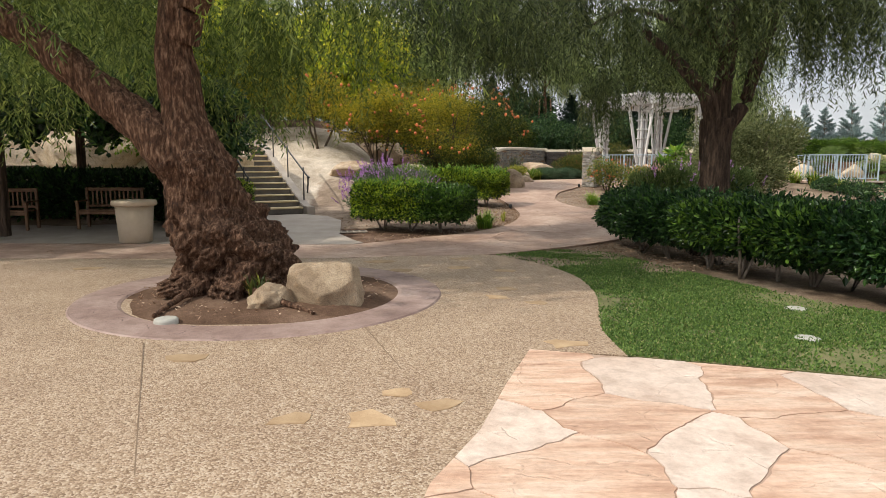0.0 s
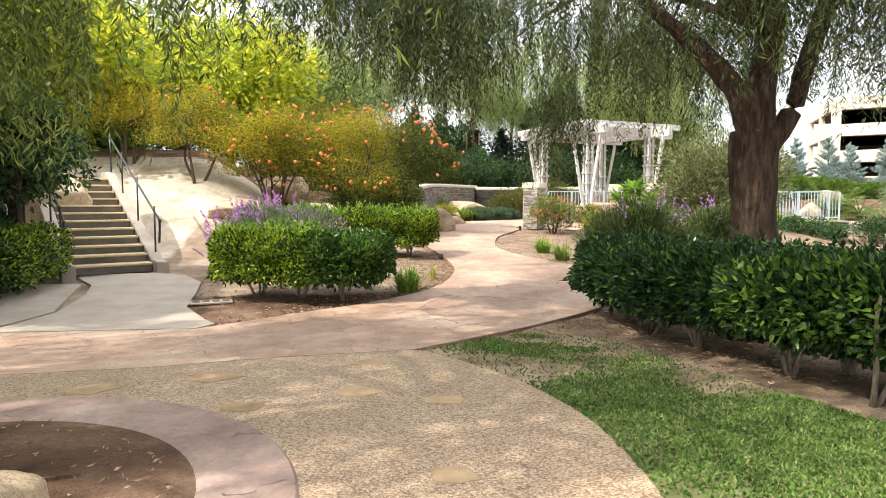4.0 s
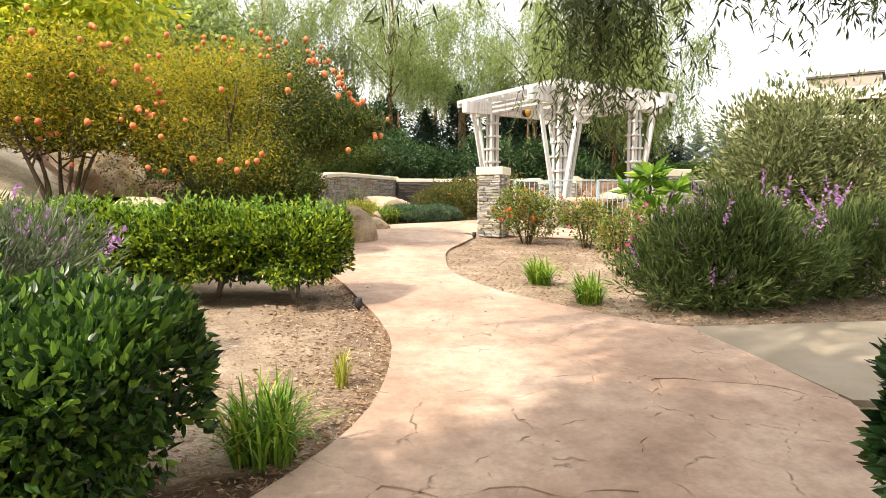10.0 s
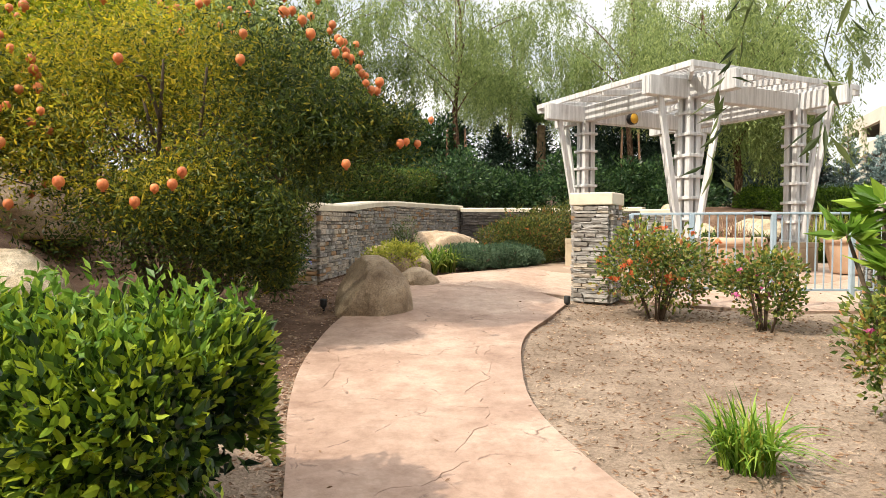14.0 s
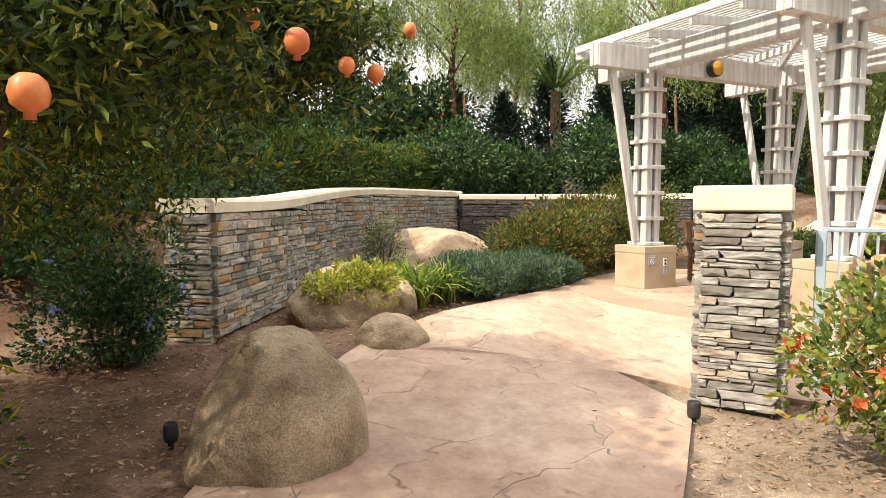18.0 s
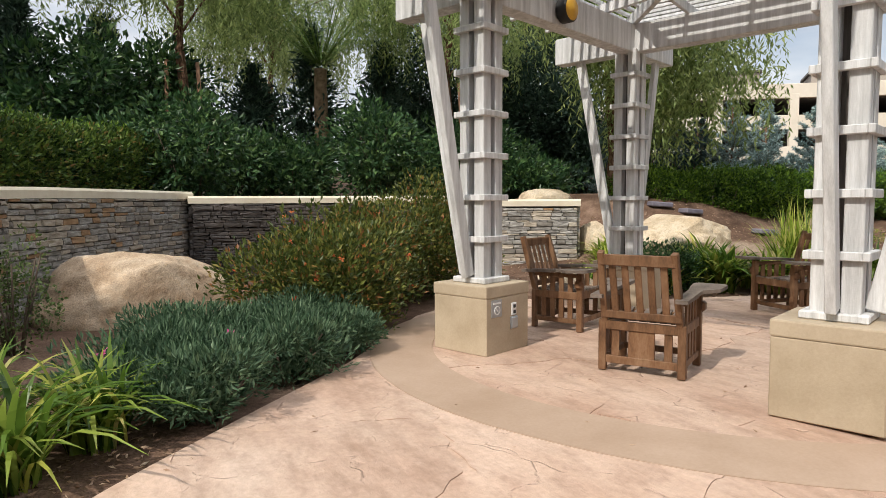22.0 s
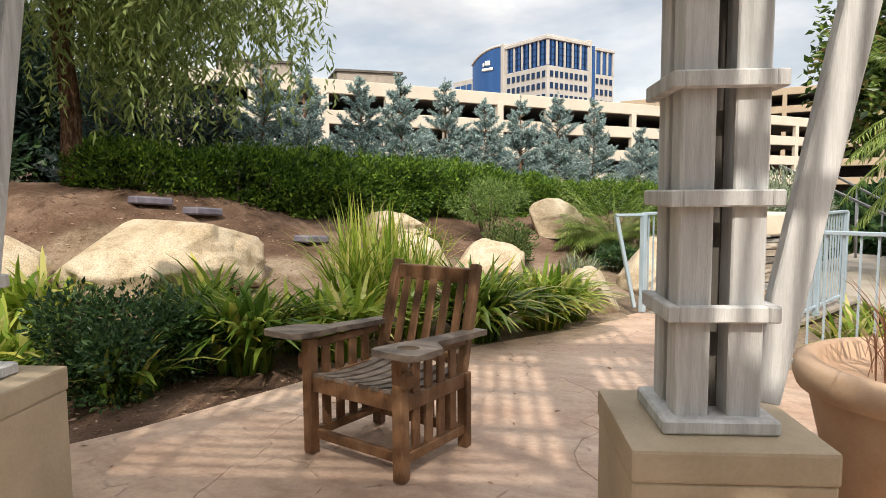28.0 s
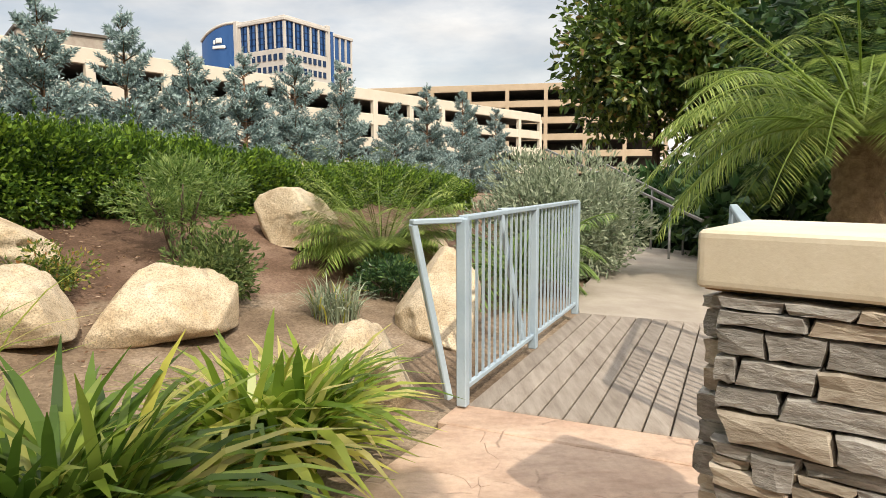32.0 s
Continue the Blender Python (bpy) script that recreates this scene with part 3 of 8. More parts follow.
L_PINK = leafy("pink_petal", [(0, (0.65, 0.08, 0.28)), (1, (0.80, 0.20, 0.45))], 0.5, 0.4)
L_ORANGE = leafy("orange_petal", [(0, (0.65, 0.10, 0.04)), (1, (0.80, 0.32, 0.12))], 0.5, 0.4)


# ---- mesh helpers ----
rng = np.random.default_rng(7)


def mk(name, verts, faces, smooth=False):
    """A mesh from arrays; all faces have the same number of corners."""
    verts, faces = np.asarray(verts, np.float32), np.asarray(faces, np.int32)
    me = bpy.data.meshes.new(name)
    k = faces.shape[1]
    me.vertices.add(len(verts))
    me.vertices.foreach_set("co", verts.ravel())
    me.loops.add(faces.size)
    me.loops.foreach_set("vertex_index", faces.ravel())
    me.polygons.add(len(faces))
    me.polygons.foreach_set("loop_start", np.arange(0, faces.size, k, dtype=np.int32))
    me.polygons.foreach_set("use_smooth", np.full(len(faces), smooth))
    me.update(calc_edges=True)
    return me


def bm_mesh(name, bm, smooth=False):
    me = bpy.data.meshes.new(name)
    bm.normal_update()
    bm.to_mesh(me)
    bm.free()
    if smooth:
        me.polygons.foreach_set("use_smooth", np.ones(len(me.polygons), bool))
    return me


def part(name, me, mat, parent=None, label="", m=None):
    if not me.materials:
        me.materials.append(mat)
    ob = new(name, me)
    ob.parent = parent
    if m is not None:
        ob.matrix_basis = m
    if label:
        ob["label"] = label
    return ob


def thing(name, label, category, m=None, group="", kind=""):
    ob = tagged(new(name), label, category, group, kind)
    if m is not None:
        ob.matrix_basis = m
    return ob


def box(sx, sy, sz, bevel=0.0, off=(0, 0, 0), segs=1):
    bm = bmesh.new()
    bmesh.ops.create_cube(bm, size=1)
    for v in bm.verts:
        v.co = Vector((v.co.x * sx + off[0], v.co.y * sy + off[1], v.co.z * sz + off[2]))
    if bevel:
        bmesh.ops.bevel(bm, geom=bm.edges[:], offset=bevel, segments=segs, affect="EDGES", profile=0.6)
    return bm_mesh("box", bm)


def lathe(profile, seg=32):
    n = len(profile)
    a = np.linspace(0, 2 * np.pi, seg, endpoint=False)
    v = np.array([(r * np.cos(t), r * np.sin(t), z) for r, z in profile for t in a])
    f = [(i * seg + j, i * seg + (j + 1) % seg, (i + 1) * seg + (j + 1) % seg, (i + 1) * seg + j) for i in range(n - 1) for j in range(seg)]
    return mk("lathe", v, f, True)


def sweep_arrays(pts, radii, seg=8, wob=0.0, seed=0):
    pts = np.array(pts, float)
    radii = np.broadcast_to(np.array(radii, float), (len(pts),))
    tan = np.gradient(pts, axis=0)
    tan /= np.linalg.norm(tan, axis=1)[:, None] + 1e-9
    ref = np.where(np.abs(tan[:, 2:3]) > 0.9, np.array([[1.0, 0, 0]]), np.array([[0, 0, 1.0]]))
    u = np.cross(tan, ref)
    u /= np.linalg.norm(u, axis=1)[:, None]
    w = np.cross(tan, u)
    a = np.linspace(0, 2 * np.pi, seg, endpoint=False)
    r = radii[:, None] * np.ones(seg)
    if wob:
        q = np.random.default_rng(seed)
        r = r * (1 + wob * q.normal(size=r.shape))
    v = pts[:, None] + r[..., None] * (np.cos(a)[None, :, None] * u[:, None] + np.sin(a)[None, :, None] * w[:, None])
    f = [(i * seg + j, i * seg + (j + 1) % seg, (i + 1) * seg + (j + 1) % seg, (i + 1) * seg + j) for i in range(len(pts) - 1) for j in range(seg)]
    e = len(pts) - 1
    f += [(0, k, k + 1, k + 1) for k in range(0)]
    v = np.concatenate([v.reshape(-1, 3), pts[:1], pts[-1:]])
    c0, c1 = len(v) - 2, len(v) - 1
    caps = [((j + 1) % seg, j, c0) for j in range(seg)] + [(e * seg + j, e * seg + (j + 1) % seg, c1) for j in range(seg)]
    tri = [t for q in f for t in ((q[0], q[1], q[2]), (q[0], q[2], q[3]))] + caps
    return v, np.array(tri)


def tube(pts, radii, seg=8, wob=0.0, seed=0):
    return mk("tube", *sweep_arrays(pts, radii, seg, wob, seed), True)


def join(arrays):
    vs, fs, n = [], [], 0
    for v, f in arrays:
        vs.append(v)
        fs.append(np.asarray(f) + n)
        n += len(v)
    return np.concatenate(vs), np.concatenate(fs)


def curve_pts(pts, n):
    """Smooth line of n points through pts."""
    pts = np.array(pts, float)
    t = np.arange(len(pts))
    s = np.linspace(0, len(pts) - 1, n)
    out = []
    for x in s:
        i = min(int(x), len(pts) - 2)
        u = x - i
        p0, p1, p2, p3 = pts[max(i - 1, 0)], pts[i], pts[i + 1], pts[min(i + 2, len(pts) - 1)]
        out.append(0.5 * (2 * p1 + (p2 - p0) * u + (2 * p0 - 5 * p1 + 4 * p2 - p3) * u * u + (3 * p1 - p0 - 3 * p2 + p3) * u ** 3))
    return np.array(out)


def rock_mesh(sx, sy, sz, seed, rough=0.16, flat=0.35, sub=5, cuts=7, keep=(0.66, 0.86), boxy=0.0):
    bm = bmesh.new()
    bmesh.ops.create_icosphere(bm, subdivisions=sub, radius=1)
    o = Vector((seed * 3.7, seed * 1.3, seed * 5.1))
    pq_ = random.Random(seed)
    planes = [(Vector((pq_.gauss(0, 1), pq_.gauss(0, 1), pq_.gauss(0.2, 0.8))).normalized(), pq_.uniform(*keep)) for _ in range(cuts)]
    for v in bm.verts:
        d = v.co.normalized()
        r = 1 + rough * 2 * noise.noise(d * 1.1 + o) + rough * noise.noise(d * 2.6 + o) + rough * 0.35 * noise.noise(d * 7 + o) + rough * 0.2 * noise.noise(d * 17 + o)
        r *= 1 - boxy + boxy / (abs(d.x) ** 5 + abs(d.y) ** 5 + abs(d.z) ** 5) ** 0.2
        c = d * r
        for n_, k_ in planes:
            over = c.dot(n_) - k_
            if over > 0:
                c -= n_ * over * 0.88
        c = Vector((c.x * sx, c.y * sy, c.z * sz))
        c.z = max(c.z, -flat * sz)
        v.co = c
    me = bm_mesh("rock", bm, True)
    return me


def frame_from(d, q):
    """For n directions, two unit vectors across, turned at random."""
    ref = q.normal(size=d.shape)
    s = np.cross(d, ref)
    s /= np.linalg.norm(s, axis=1)[:, None] + 1e-9
    return s, np.cross(s, d)


def leaf_arrays(c, d, length, width, q, fold=0.15):
    """Rhombic folded leaves at c, pointing along d."""
    n = len(c)
    d = d / (np.linalg.norm(d, axis=1)[:, None] + 1e-9)
    s, nn = frame_from(d, q)
    L = (length * q.uniform(0.6, 1.3, n))[:, None]
    W = (width * q.uniform(0.7, 1.25, n))[:, None]
    mid = c + d * L * 0.45
    v = np.stack([c, mid + s * W * 0.5 + nn * W * fold, c + d * L - nn * L * 0.06, mid - s * W * 0.5 + nn * W * fold], 1).reshape(-1, 3)
    f = np.arange(4 * n).reshape(n, 4)
    return v, f


def oval_mesh(c, d, length, width, q, fold=0.15):
    """Broad oval leaves of two halves folded along the midrib."""
    n = len(c)
    d = d / (np.linalg.norm(d, axis=1)[:, None] + 1e-9)
    s, nn = frame_from(d, q)
    L = (length * q.uniform(0.6, 1.3, n))[:, None]
    W = (width * q.uniform(0.75, 1.2, n))[:, None]
    side = lambda k, at, w: c + d * L * at + s * W * w * k + nn * W * fold * w * 2 - nn * L * 0.05 * at
    v = np.stack([c, side(1, 0.3, 0.46), side(1, 0.68, 0.38), c + d * L - nn * L * 0.08, side(-1, 0.68, 0.38), side(-1, 0.3, 0.46)], 1).reshape(-1, 3)
    k = 6 * np.arange(n)[:, None]
    return mk("leaves", v, np.concatenate([k + np.array([0, 1, 2, 3]), k + np.array([0, 3, 4, 5])]))


def leaf_mesh(c, d, length, width, q, fold=0.15):
    return mk("leaves", *leaf_arrays(c, d, length, width, q, fold))


def unit(v):
    return v / (np.linalg.norm(v, axis=-1, keepdims=True) + 1e-9)


def blob_points(n, centre, radii, q, lumps=24, shell=0.55, flat=None, lump_size=0.42):
    """Points in a crown made of many overlapping clumps; gives points and their outward ways."""
    centre, radii = np.array(centre, float), np.array(radii, float)
    k = unit(q.normal(size=(lumps, 3))) * (q.uniform(0.35, 0.82, (lumps, 1)))
    sz = q.uniform(0.7, 1.25, lumps) * lump_size
    i = q.integers(0, lumps, n)
    w = unit(q.normal(size=(n, 3)))
    r = q.uniform(shell, 1.0, (n, 1)) ** 0.6
    p = k[i] + w * r * sz[i][:, None]
    out = unit(w + 0.4 * p)
    p = p * radii + centre
    if flat is not None:
        p[:, 2] = np.maximum(p[:, 2], flat + q.uniform(0, 0.15, n))
    return p, out


# ---- the lie of the land ----
GROUND_Y = [-60, 0, 9.4, 13.1, 15, 19.4, 20.9, 24.6, 27.0, 90]
GROUND_Z = [0, 0, -0.03, -0.09, 0.03, 0.29, 0.34, 0.64, 0.78, 0.78]
PERG = np.array([9.03, 28.70])


def smooth(a, b, x):
    t = np.clip((np.asarray(x, float) - a) / (b - a), 0, 1)
    return t * t * (3 - 2 * t)


def level(y):
    """Height of the paved way along the walk."""
    y = np.asarray(y, float)
    return (np.interp(y - 0.5, GROUND_Y, GROUND_Z) + np.interp(y, GROUND_Y, GROUND_Z) + np.interp(y + 0.5, GROUND_Y, GROUND_Z)) / 3


WALL_LINE = [(1.75, 26.75), (2.2, 28.6), (2.75, 30.9), (3.4, 32.9), (4.5, 35.0), (5.8, 36.9)]
WALL_BACK = [(5.8, 36.9), (8.6, 36.4), (11.0, 35.4), (12.0, 33.7)]


def land(x, y):
    """Bare ground, a little under the paving."""
    x, y = np.asarray(x, float), np.asarray(y, float)
    z = level(y) - 0.035
    # sandy bank on the west
    west = smooth(0.6, -3.5, x + 0.25 * (y - 20)) * smooth(18.6, 27.5, y) * 2.5
    z = z + west * smooth(3.0, 1.2, x)
    far_west = smooth(-5.5, -9.0, x) * smooth(14.5, 21, y) * 1.6
    z = np.maximum(z, level(y) - 0.035 + far_west)
    # raised ground behind the stone walls
    side = x - np.interp(y, [26, 28.6, 30.9, 32.9, 35.0, 36.9], [1.2, 1.85, 2.4, 3.05, 4.1, 5.3])
    up = smooth(0.1, -0.5, side) * smooth(26.3, 28.5, y) * (y < 37.3) * 1.15
    z = np.maximum(z, level(y) - 0.03 + up)
    back = np.interp(x, [4, 5.8, 8.6, 11.0, 12.6], [37.0, 37.1, 36.7, 35.8, 34.6])
    nup = smooth(0.0, 0.7, y - back) * 1.1 * (x > 3) * (x < 13.2)
    z = np.maximum(z, level(y) - 0.03 + nup)
    # the planted bank north east of the patio
    d = (x - 15.6) * 0.423 + (y - 28.6) * 0.906
    d2 = np.where(x < 13.0, y - np.interp(x, [9, 11.1, 12.4, 13], [33.5, 31.8, 30.9, 30.4]), d)
    bank = smooth(0.3, 6.5, d2) * 1.15 * smooth(9.0, 12.5, x) * smooth(34, 24, x)
    z = np.maximum(z, level(y) - 0.035 + bank + 0.4 * smooth(32.9, 34.2, y) * smooth(18, 15.2, x) * smooth(12.9, 13.7, x) * smooth(40, 37, y))
    z = z + smooth(37, 60, y) * 2.0 * smooth(-60, -5, x) + smooth(18, 45, x) * smooth(24, 38, y) * 1.0
    # falls away south east, behind the guard rail
    fall = smooth(5.2, 9.0, np.hypot(x - PERG[0], y - PERG[1])) * smooth(10.5, 13.5, x) * smooth(27.0, 24.5, y)
    return z - 0.5 * fall


def grid_axis(parts):
    return np.unique(np.concatenate([np.arange(a, b, s) for a, b, s in parts]).round(3))


gx = grid_axis([(-900, -60, 60), (-60, -12, 3), (-12, 22, 0.25), (22, 60, 2), (60, 901, 60)])
gy = grid_axis([(-900, -30, 60), (-30, 8, 2), (8, 42, 0.25), (42, 80, 2), (80, 901, 60)])
GX, GY2 = np.meshgrid(gx, gy, indexing="ij")
GZ2 = land(GX, GY2)
bumpy = np.array([noise.noise((x * 1.7, y * 1.7, 0.3)) for x, y in zip(GX.ravel(), GY2.ravel())]).reshape(GX.shape)
near_grid = (np.abs(GX - 5) < 18) & (GY2 > 8) & (GY2 < 42)
GZ2 = GZ2 + np.where(near_grid, 0.022 * (bumpy - 0.3), 0) - 0.004
gi = np.arange(GX.size).reshape(GX.shape)
gf = np.stack([gi[:-1, :-1], gi[1:, :-1], gi[1:, 1:], gi[:-1, 1:]], -1).reshape(-1, 4)
ground_me = mk("ground", np.stack([GX, GY2, GZ2], -1).reshape(-1, 3), gf, True)
fc = np.stack([GX, GY2], -1).reshape(-1, 2)
gx_, gy_ = fc[:, 0], fc[:, 1]
within = lambda v, a, b, e: smooth(a - e, a + e, v) * smooth(b + e, b - e, v)
sandy = within(gy_, 18.0, 32.0, 0.4) * smooth(0.0, -1.2, gx_ + 0.45 * (gy_ - 20)) * smooth(1.4, 0.6, gx_)
bed = np.maximum(within(gx_, 3.0, 8.5, 0.3) * within(gy_, 17.0, 24.5, 0.5), within(gx_, -4.0, 2.4, 0.4) * within(gy_, 15.0, 21.5, 0.35))
mulchy = smooth(25.0, 26.2, gy_) * (1 - smooth(12.3, 12.9, gx_) * smooth(0.5, -0.5, gy_ - (45.6 - 0.86 * np.clip(gx_, 12, 24))))
mulchy = np.maximum(mulchy, within(gx_, -3.4, 1.4, 0.2) * within(gy_, 12.4, 15.1, 0.3))
mulchy = np.maximum(mulchy, 0.75 * within(gx_, -1.5, 2.4, 0.4) * within(gy_, 21.6, 27.0, 0.4))
zone = ground_me.color_attributes.new("zone", "FLOAT_COLOR", "POINT")
zone.data.foreach_set("color", np.column_stack([sandy, mulchy, bed, np.ones(len(fc))]).astype(np.float32).ravel())
ground = tagged(part("ground", ground_me, M_GROUND), "bare sandy earth with mulch and fallen leaves", "ground", kind="structure")


# ---- paving ----
def inside(poly, x, y):
    x, y = np.asarray(x, float), np.asarray(y, float)
    c = np.zeros(x.shape, bool)
    for (x0, y0), (x1, y1) in zip(poly, poly[1:] + poly[:1]):
        hit = (y0 > y) != (y1 > y)
        c ^= hit & (x < (x1 - x0) * (y - y0) / ((y1 - y0) or 1e-9) + x0)
    return c


def cut(poly, a, b, c):
    """The piece of a polygon where a*x + b*y <= c."""
    out = []
    for p, q in zip(poly, poly[1:] + poly[:1]):
        dp, dq = a * p[0] + b * p[1] - c, a * q[0] + b * q[1] - c
        if dp <= 0:
            out.append(p)
        if (dp < 0 < dq) or (dq < 0 < dp):
            t = dp / (dp - dq)
            out.append((p[0] + t * (q[0] - p[0]), p[1] + t * (q[1] - p[1])))
    return out


def refine(poly, step):
    out = []
    for p, q in zip(poly, poly[1:] + poly[:1]):
        n = max(1, int(math.hypot(q[0] - p[0], q[1] - p[1]) / step))
        out += [(p[0] + (q[0] - p[0]) * k / n, p[1] + (q[1] - p[1]) * k / n) for k in range(n)]
    return out


def slab_mesh(poly, top, thick, step=0.6, bevel=0.0):
    """A flat slab that follows the lie of the paved way; top: metres over it."""
    bm = bmesh.new()
    ring = [p for p, q in zip(poly, poly[1:] + poly[:1]) if math.hypot(p[0] - q[0], p[1] - q[1]) > 1e-4]
    vs = [bm.verts.new((x, y, 0)) for x, y in refine(ring, step)]
    f = bm.faces.new(vs)
    f.normal_update()
    if f.normal.z < 0:
        f.normal_flip()
        f.normal_update()
    ys = [p[1] for p in poly]
    bmesh.ops.triangulate(bm, faces=bm.faces[:])
    y = math.ceil(min(ys) / step) * step
    while y < max(ys):
        bmesh.ops.bisect_plane(bm, geom=bm.verts[:] + bm.edges[:] + bm.faces[:], plane_co=(0, y, 0), plane_no=(0, 1, 0))
        y += step
    r = bmesh.ops.extrude_face_region(bm, geom=bm.faces[:])
    low = [v for v in r["geom"] if isinstance(v, bmesh.types.BMVert)]
    lows = set(low)
    for v in bm.verts:
        v.co.z = float(level(v.co.y)) + top - (thick if v in lows else 0)
    bmesh.ops.recalc_face_normals(bm, faces=bm.faces[:])
    return bm_mesh("slab", bm)


def cells(poly, spacing, seed, joint, squash=1.0, given=()):
    """Irregular flags that fill a polygon: jittered cells with a joint between them."""
    q = random.Random(seed)
    xs, ys = [p[0] for p in poly], [p[1] for p in poly]
    x0, x1, y0, y1 = min(xs) - spacing, max(xs) + spacing, min(ys) - spacing, max(ys) + spacing
    seeds = []
    nx, ny = int((x1 - x0) / spacing) + 1, int((y1 - y0) / (spacing * squash)) + 1
    for i in range(nx):
        for j in range(ny):
            seeds.append((x0 + (i + 0.5 + q.uniform(-0.42, 0.42)) * spacing, y0 + (j + 0.5 + q.uniform(-0.42, 0.42)) * spacing * squash))
    if given:
        seeds = [s for s in seeds if min(math.hypot(s[0] - p[0], s[1] - p[1]) for p in given) > spacing * 0.95] + list(given)
    out = []
    for s in seeds:
        near = [t for t in seeds if t is not s and math.hypot(t[0] - s[0], t[1] - s[1]) < 3.2 * spacing]
        piece = poly
        for t in near:
            a, b = t[0] - s[0], t[1] - s[1]
            n = math.hypot(a, b)
            a, b = a / n, b / n
            piece = cut(piece, a, b, (a * (s[0] + t[0]) + b * (s[1] + t[1])) / 2 - joint / 2)
            if len(piece) < 3:
                break
        if len(piece) >= 3:
            area = abs(sum(p[0] * r[1] - r[0] * p[1] for p, r in zip(piece, piece[1:] + piece[:1]))) / 2
            if area > 0.02:
                out.append(piece)
    return out


def wander(piece, poly, step, amp, freq):
    """Makes a flag's straight inner edges wander, alike on both sides of a joint; the outline stays."""
    a = np.array(poly)
    b = np.roll(a, -1, 0)
    d = b - a
    out = []
    for x, y in refine(piece, step):
        t = np.clip(((x - a[:, 0]) * d[:, 0] + (y - a[:, 1]) * d[:, 1]) / ((d ** 2).sum(1) + 1e-9), 0, 1)
        k = min(1.0, float(np.hypot(a[:, 0] + d[:, 0] * t - x, a[:, 1] + d[:, 1] * t - y).min()) / 0.3)
        u = Vector((x * freq, y * freq, 1.7))
        out.append((x + k * amp * (0.6 * noise.noise(u) + 0.4 * noise.noise(u * 3.7) + 0.16 * noise.noise(u * 9)), y + k * amp * (0.6 * noise.noise(u + Vector((9, 4, 2))) + 0.4 * noise.noise(u * 3.7 + Vector((3, 8, 1))) + 0.16 * noise.noise(u * 9 + Vector((2, 5, 7))))))
    return out


def paved(name, poly, mat, label, top=0.0, thick=0.12):
    return tagged(part(name, slab_mesh(poly, top, thick), mat), label, "paving", kind="structure")


def crosses(pts):
    """True where an outline runs through itself."""
    a = np.array(pts)
    b = np.roll(a, -1, 0)
    d = b - a
    side = lambda o, v, p: v[:, None, 0] * (p[None, :, 1] - o[:, None, 1]) - v[:, None, 1] * (p[None, :, 0] - o[:, None, 0])
    m = side(a, d, a) * side(a, d, b) < -1e-12
    return bool((m & m.T).any())


def flags(parent, poly, spacing, seed, joint, mats, top, thick, squash=1.0, name="flagstone", amp=0.16, freq=1.1, given=()):
    q = random.Random(seed)
    for piece in cells(poly, spacing, seed, joint, squash, given):
        mat = mats[0]
        if len(mats) > 1:
            cx, cy = np.mean(piece, axis=0)
            i = min(range(len(given)), key=lambda j: math.hypot(given[j][0] - cx, given[j][1] - cy))
            pale = i in (1, 3, 4, 6) if math.hypot(given[i][0] - cx, given[i][1] - cy) < 0.4 else q.random() < 0.3
            mat = mats[1] if pale else mats[0]
        edge = next((e for e in (wander(piece, poly, 0.05, amp * k, freq) for k in (1, 0.6, 0.3)) if not crosses(e)), piece)
        part(name, slab_mesh(edge, top + q.uniform(-0.001, 0.001), thick, 0.5), mat, parent)


def arc(cx, cy, r, a0, a1, n):
    return [(cx + r * math.cos(radians(a0 + (a1 - a0) * k / n)), cy + r * math.sin(radians(a0 + (a1 - a0) * k / n))) for k in range(n + 1)]


LEFT = [(-1.8, 12.65), (-0.76, 13.46), (0.2, 14.05), (0.95, 14.65), (1.6, 15.55), (1.99, 16.8), (2.07, 17.8), (2.0, 18.9), (1.93, 20.0),
        (1.85, 21.0), (1.88, 22.2), (2.15, 23.8), (2.72, 25.5), (3.05, 26.35), (3.8, 27.5), (4.3, 28.1), (6.0, 29.65)]
RIGHT = [(5.2, 24.6), (4.65, 23.7), (4.13, 22.87), (3.82, 21.9), (3.62, 20.7), (3.75, 19.25), (4.15, 18.3), (4.7, 17.3), (5.02, 17.08)]
LEFT_S = [tuple(p) for p in curve_pts(LEFT, 60)]
RIGHT_S = [tuple(p) for p in curve_pts(RIGHT, 36)]
STAMPED = ([(-12, 12.7)] + LEFT_S[:46] + [(3.6, 26.4), (5.0, 25.4)] + RIGHT_S + [(4.97, 16.0), (4.88, 15.05), (4.4, 14.15), (3.4, 13.25), (2.0, 12.05), (0.8, 11.13),
           (-0.5, 10.95), (-1.7, 10.65), (-3.0, 10.5), (-12, 10.5)])
END = next(i for i, p in enumerate(LEFT_S) if p == LEFT_S[45])
PATIO = (LEFT_S[45:] + [(7.5, 31.35), (8.4, 31.9), (9.4, 31.75), (10.4, 31.1), (11.1, 30.75), (12.35, 30.35), (13.7, 29.55), (14.6, 28.95), (15.55, 28.42),
         (15.24, 27.1), (14.0, 27.0)] + arc(PERG[0], PERG[1], 5.05, -17, -128, 24) + [(5.6, 24.7), (5.0, 25.4), (3.6, 26.4)])
path_base = paved("path", STAMPED, M_STAMP, "pink stamped concrete garden path", -0.008, 0.14)
flags(path_base, STAMPED, 1.7, 3, 0.0035, [M_STAMP], 0.0, 0.05, amp=0.3)
patio_base = paved("patio", PATIO, M_PATIO, "peach stamped flagstone patio floor", -0.006, 0.14)
flags(patio_base, PATIO, 1.5, 5, 0.004, [M_PATIO], 0.0, 0.05, amp=0.3)
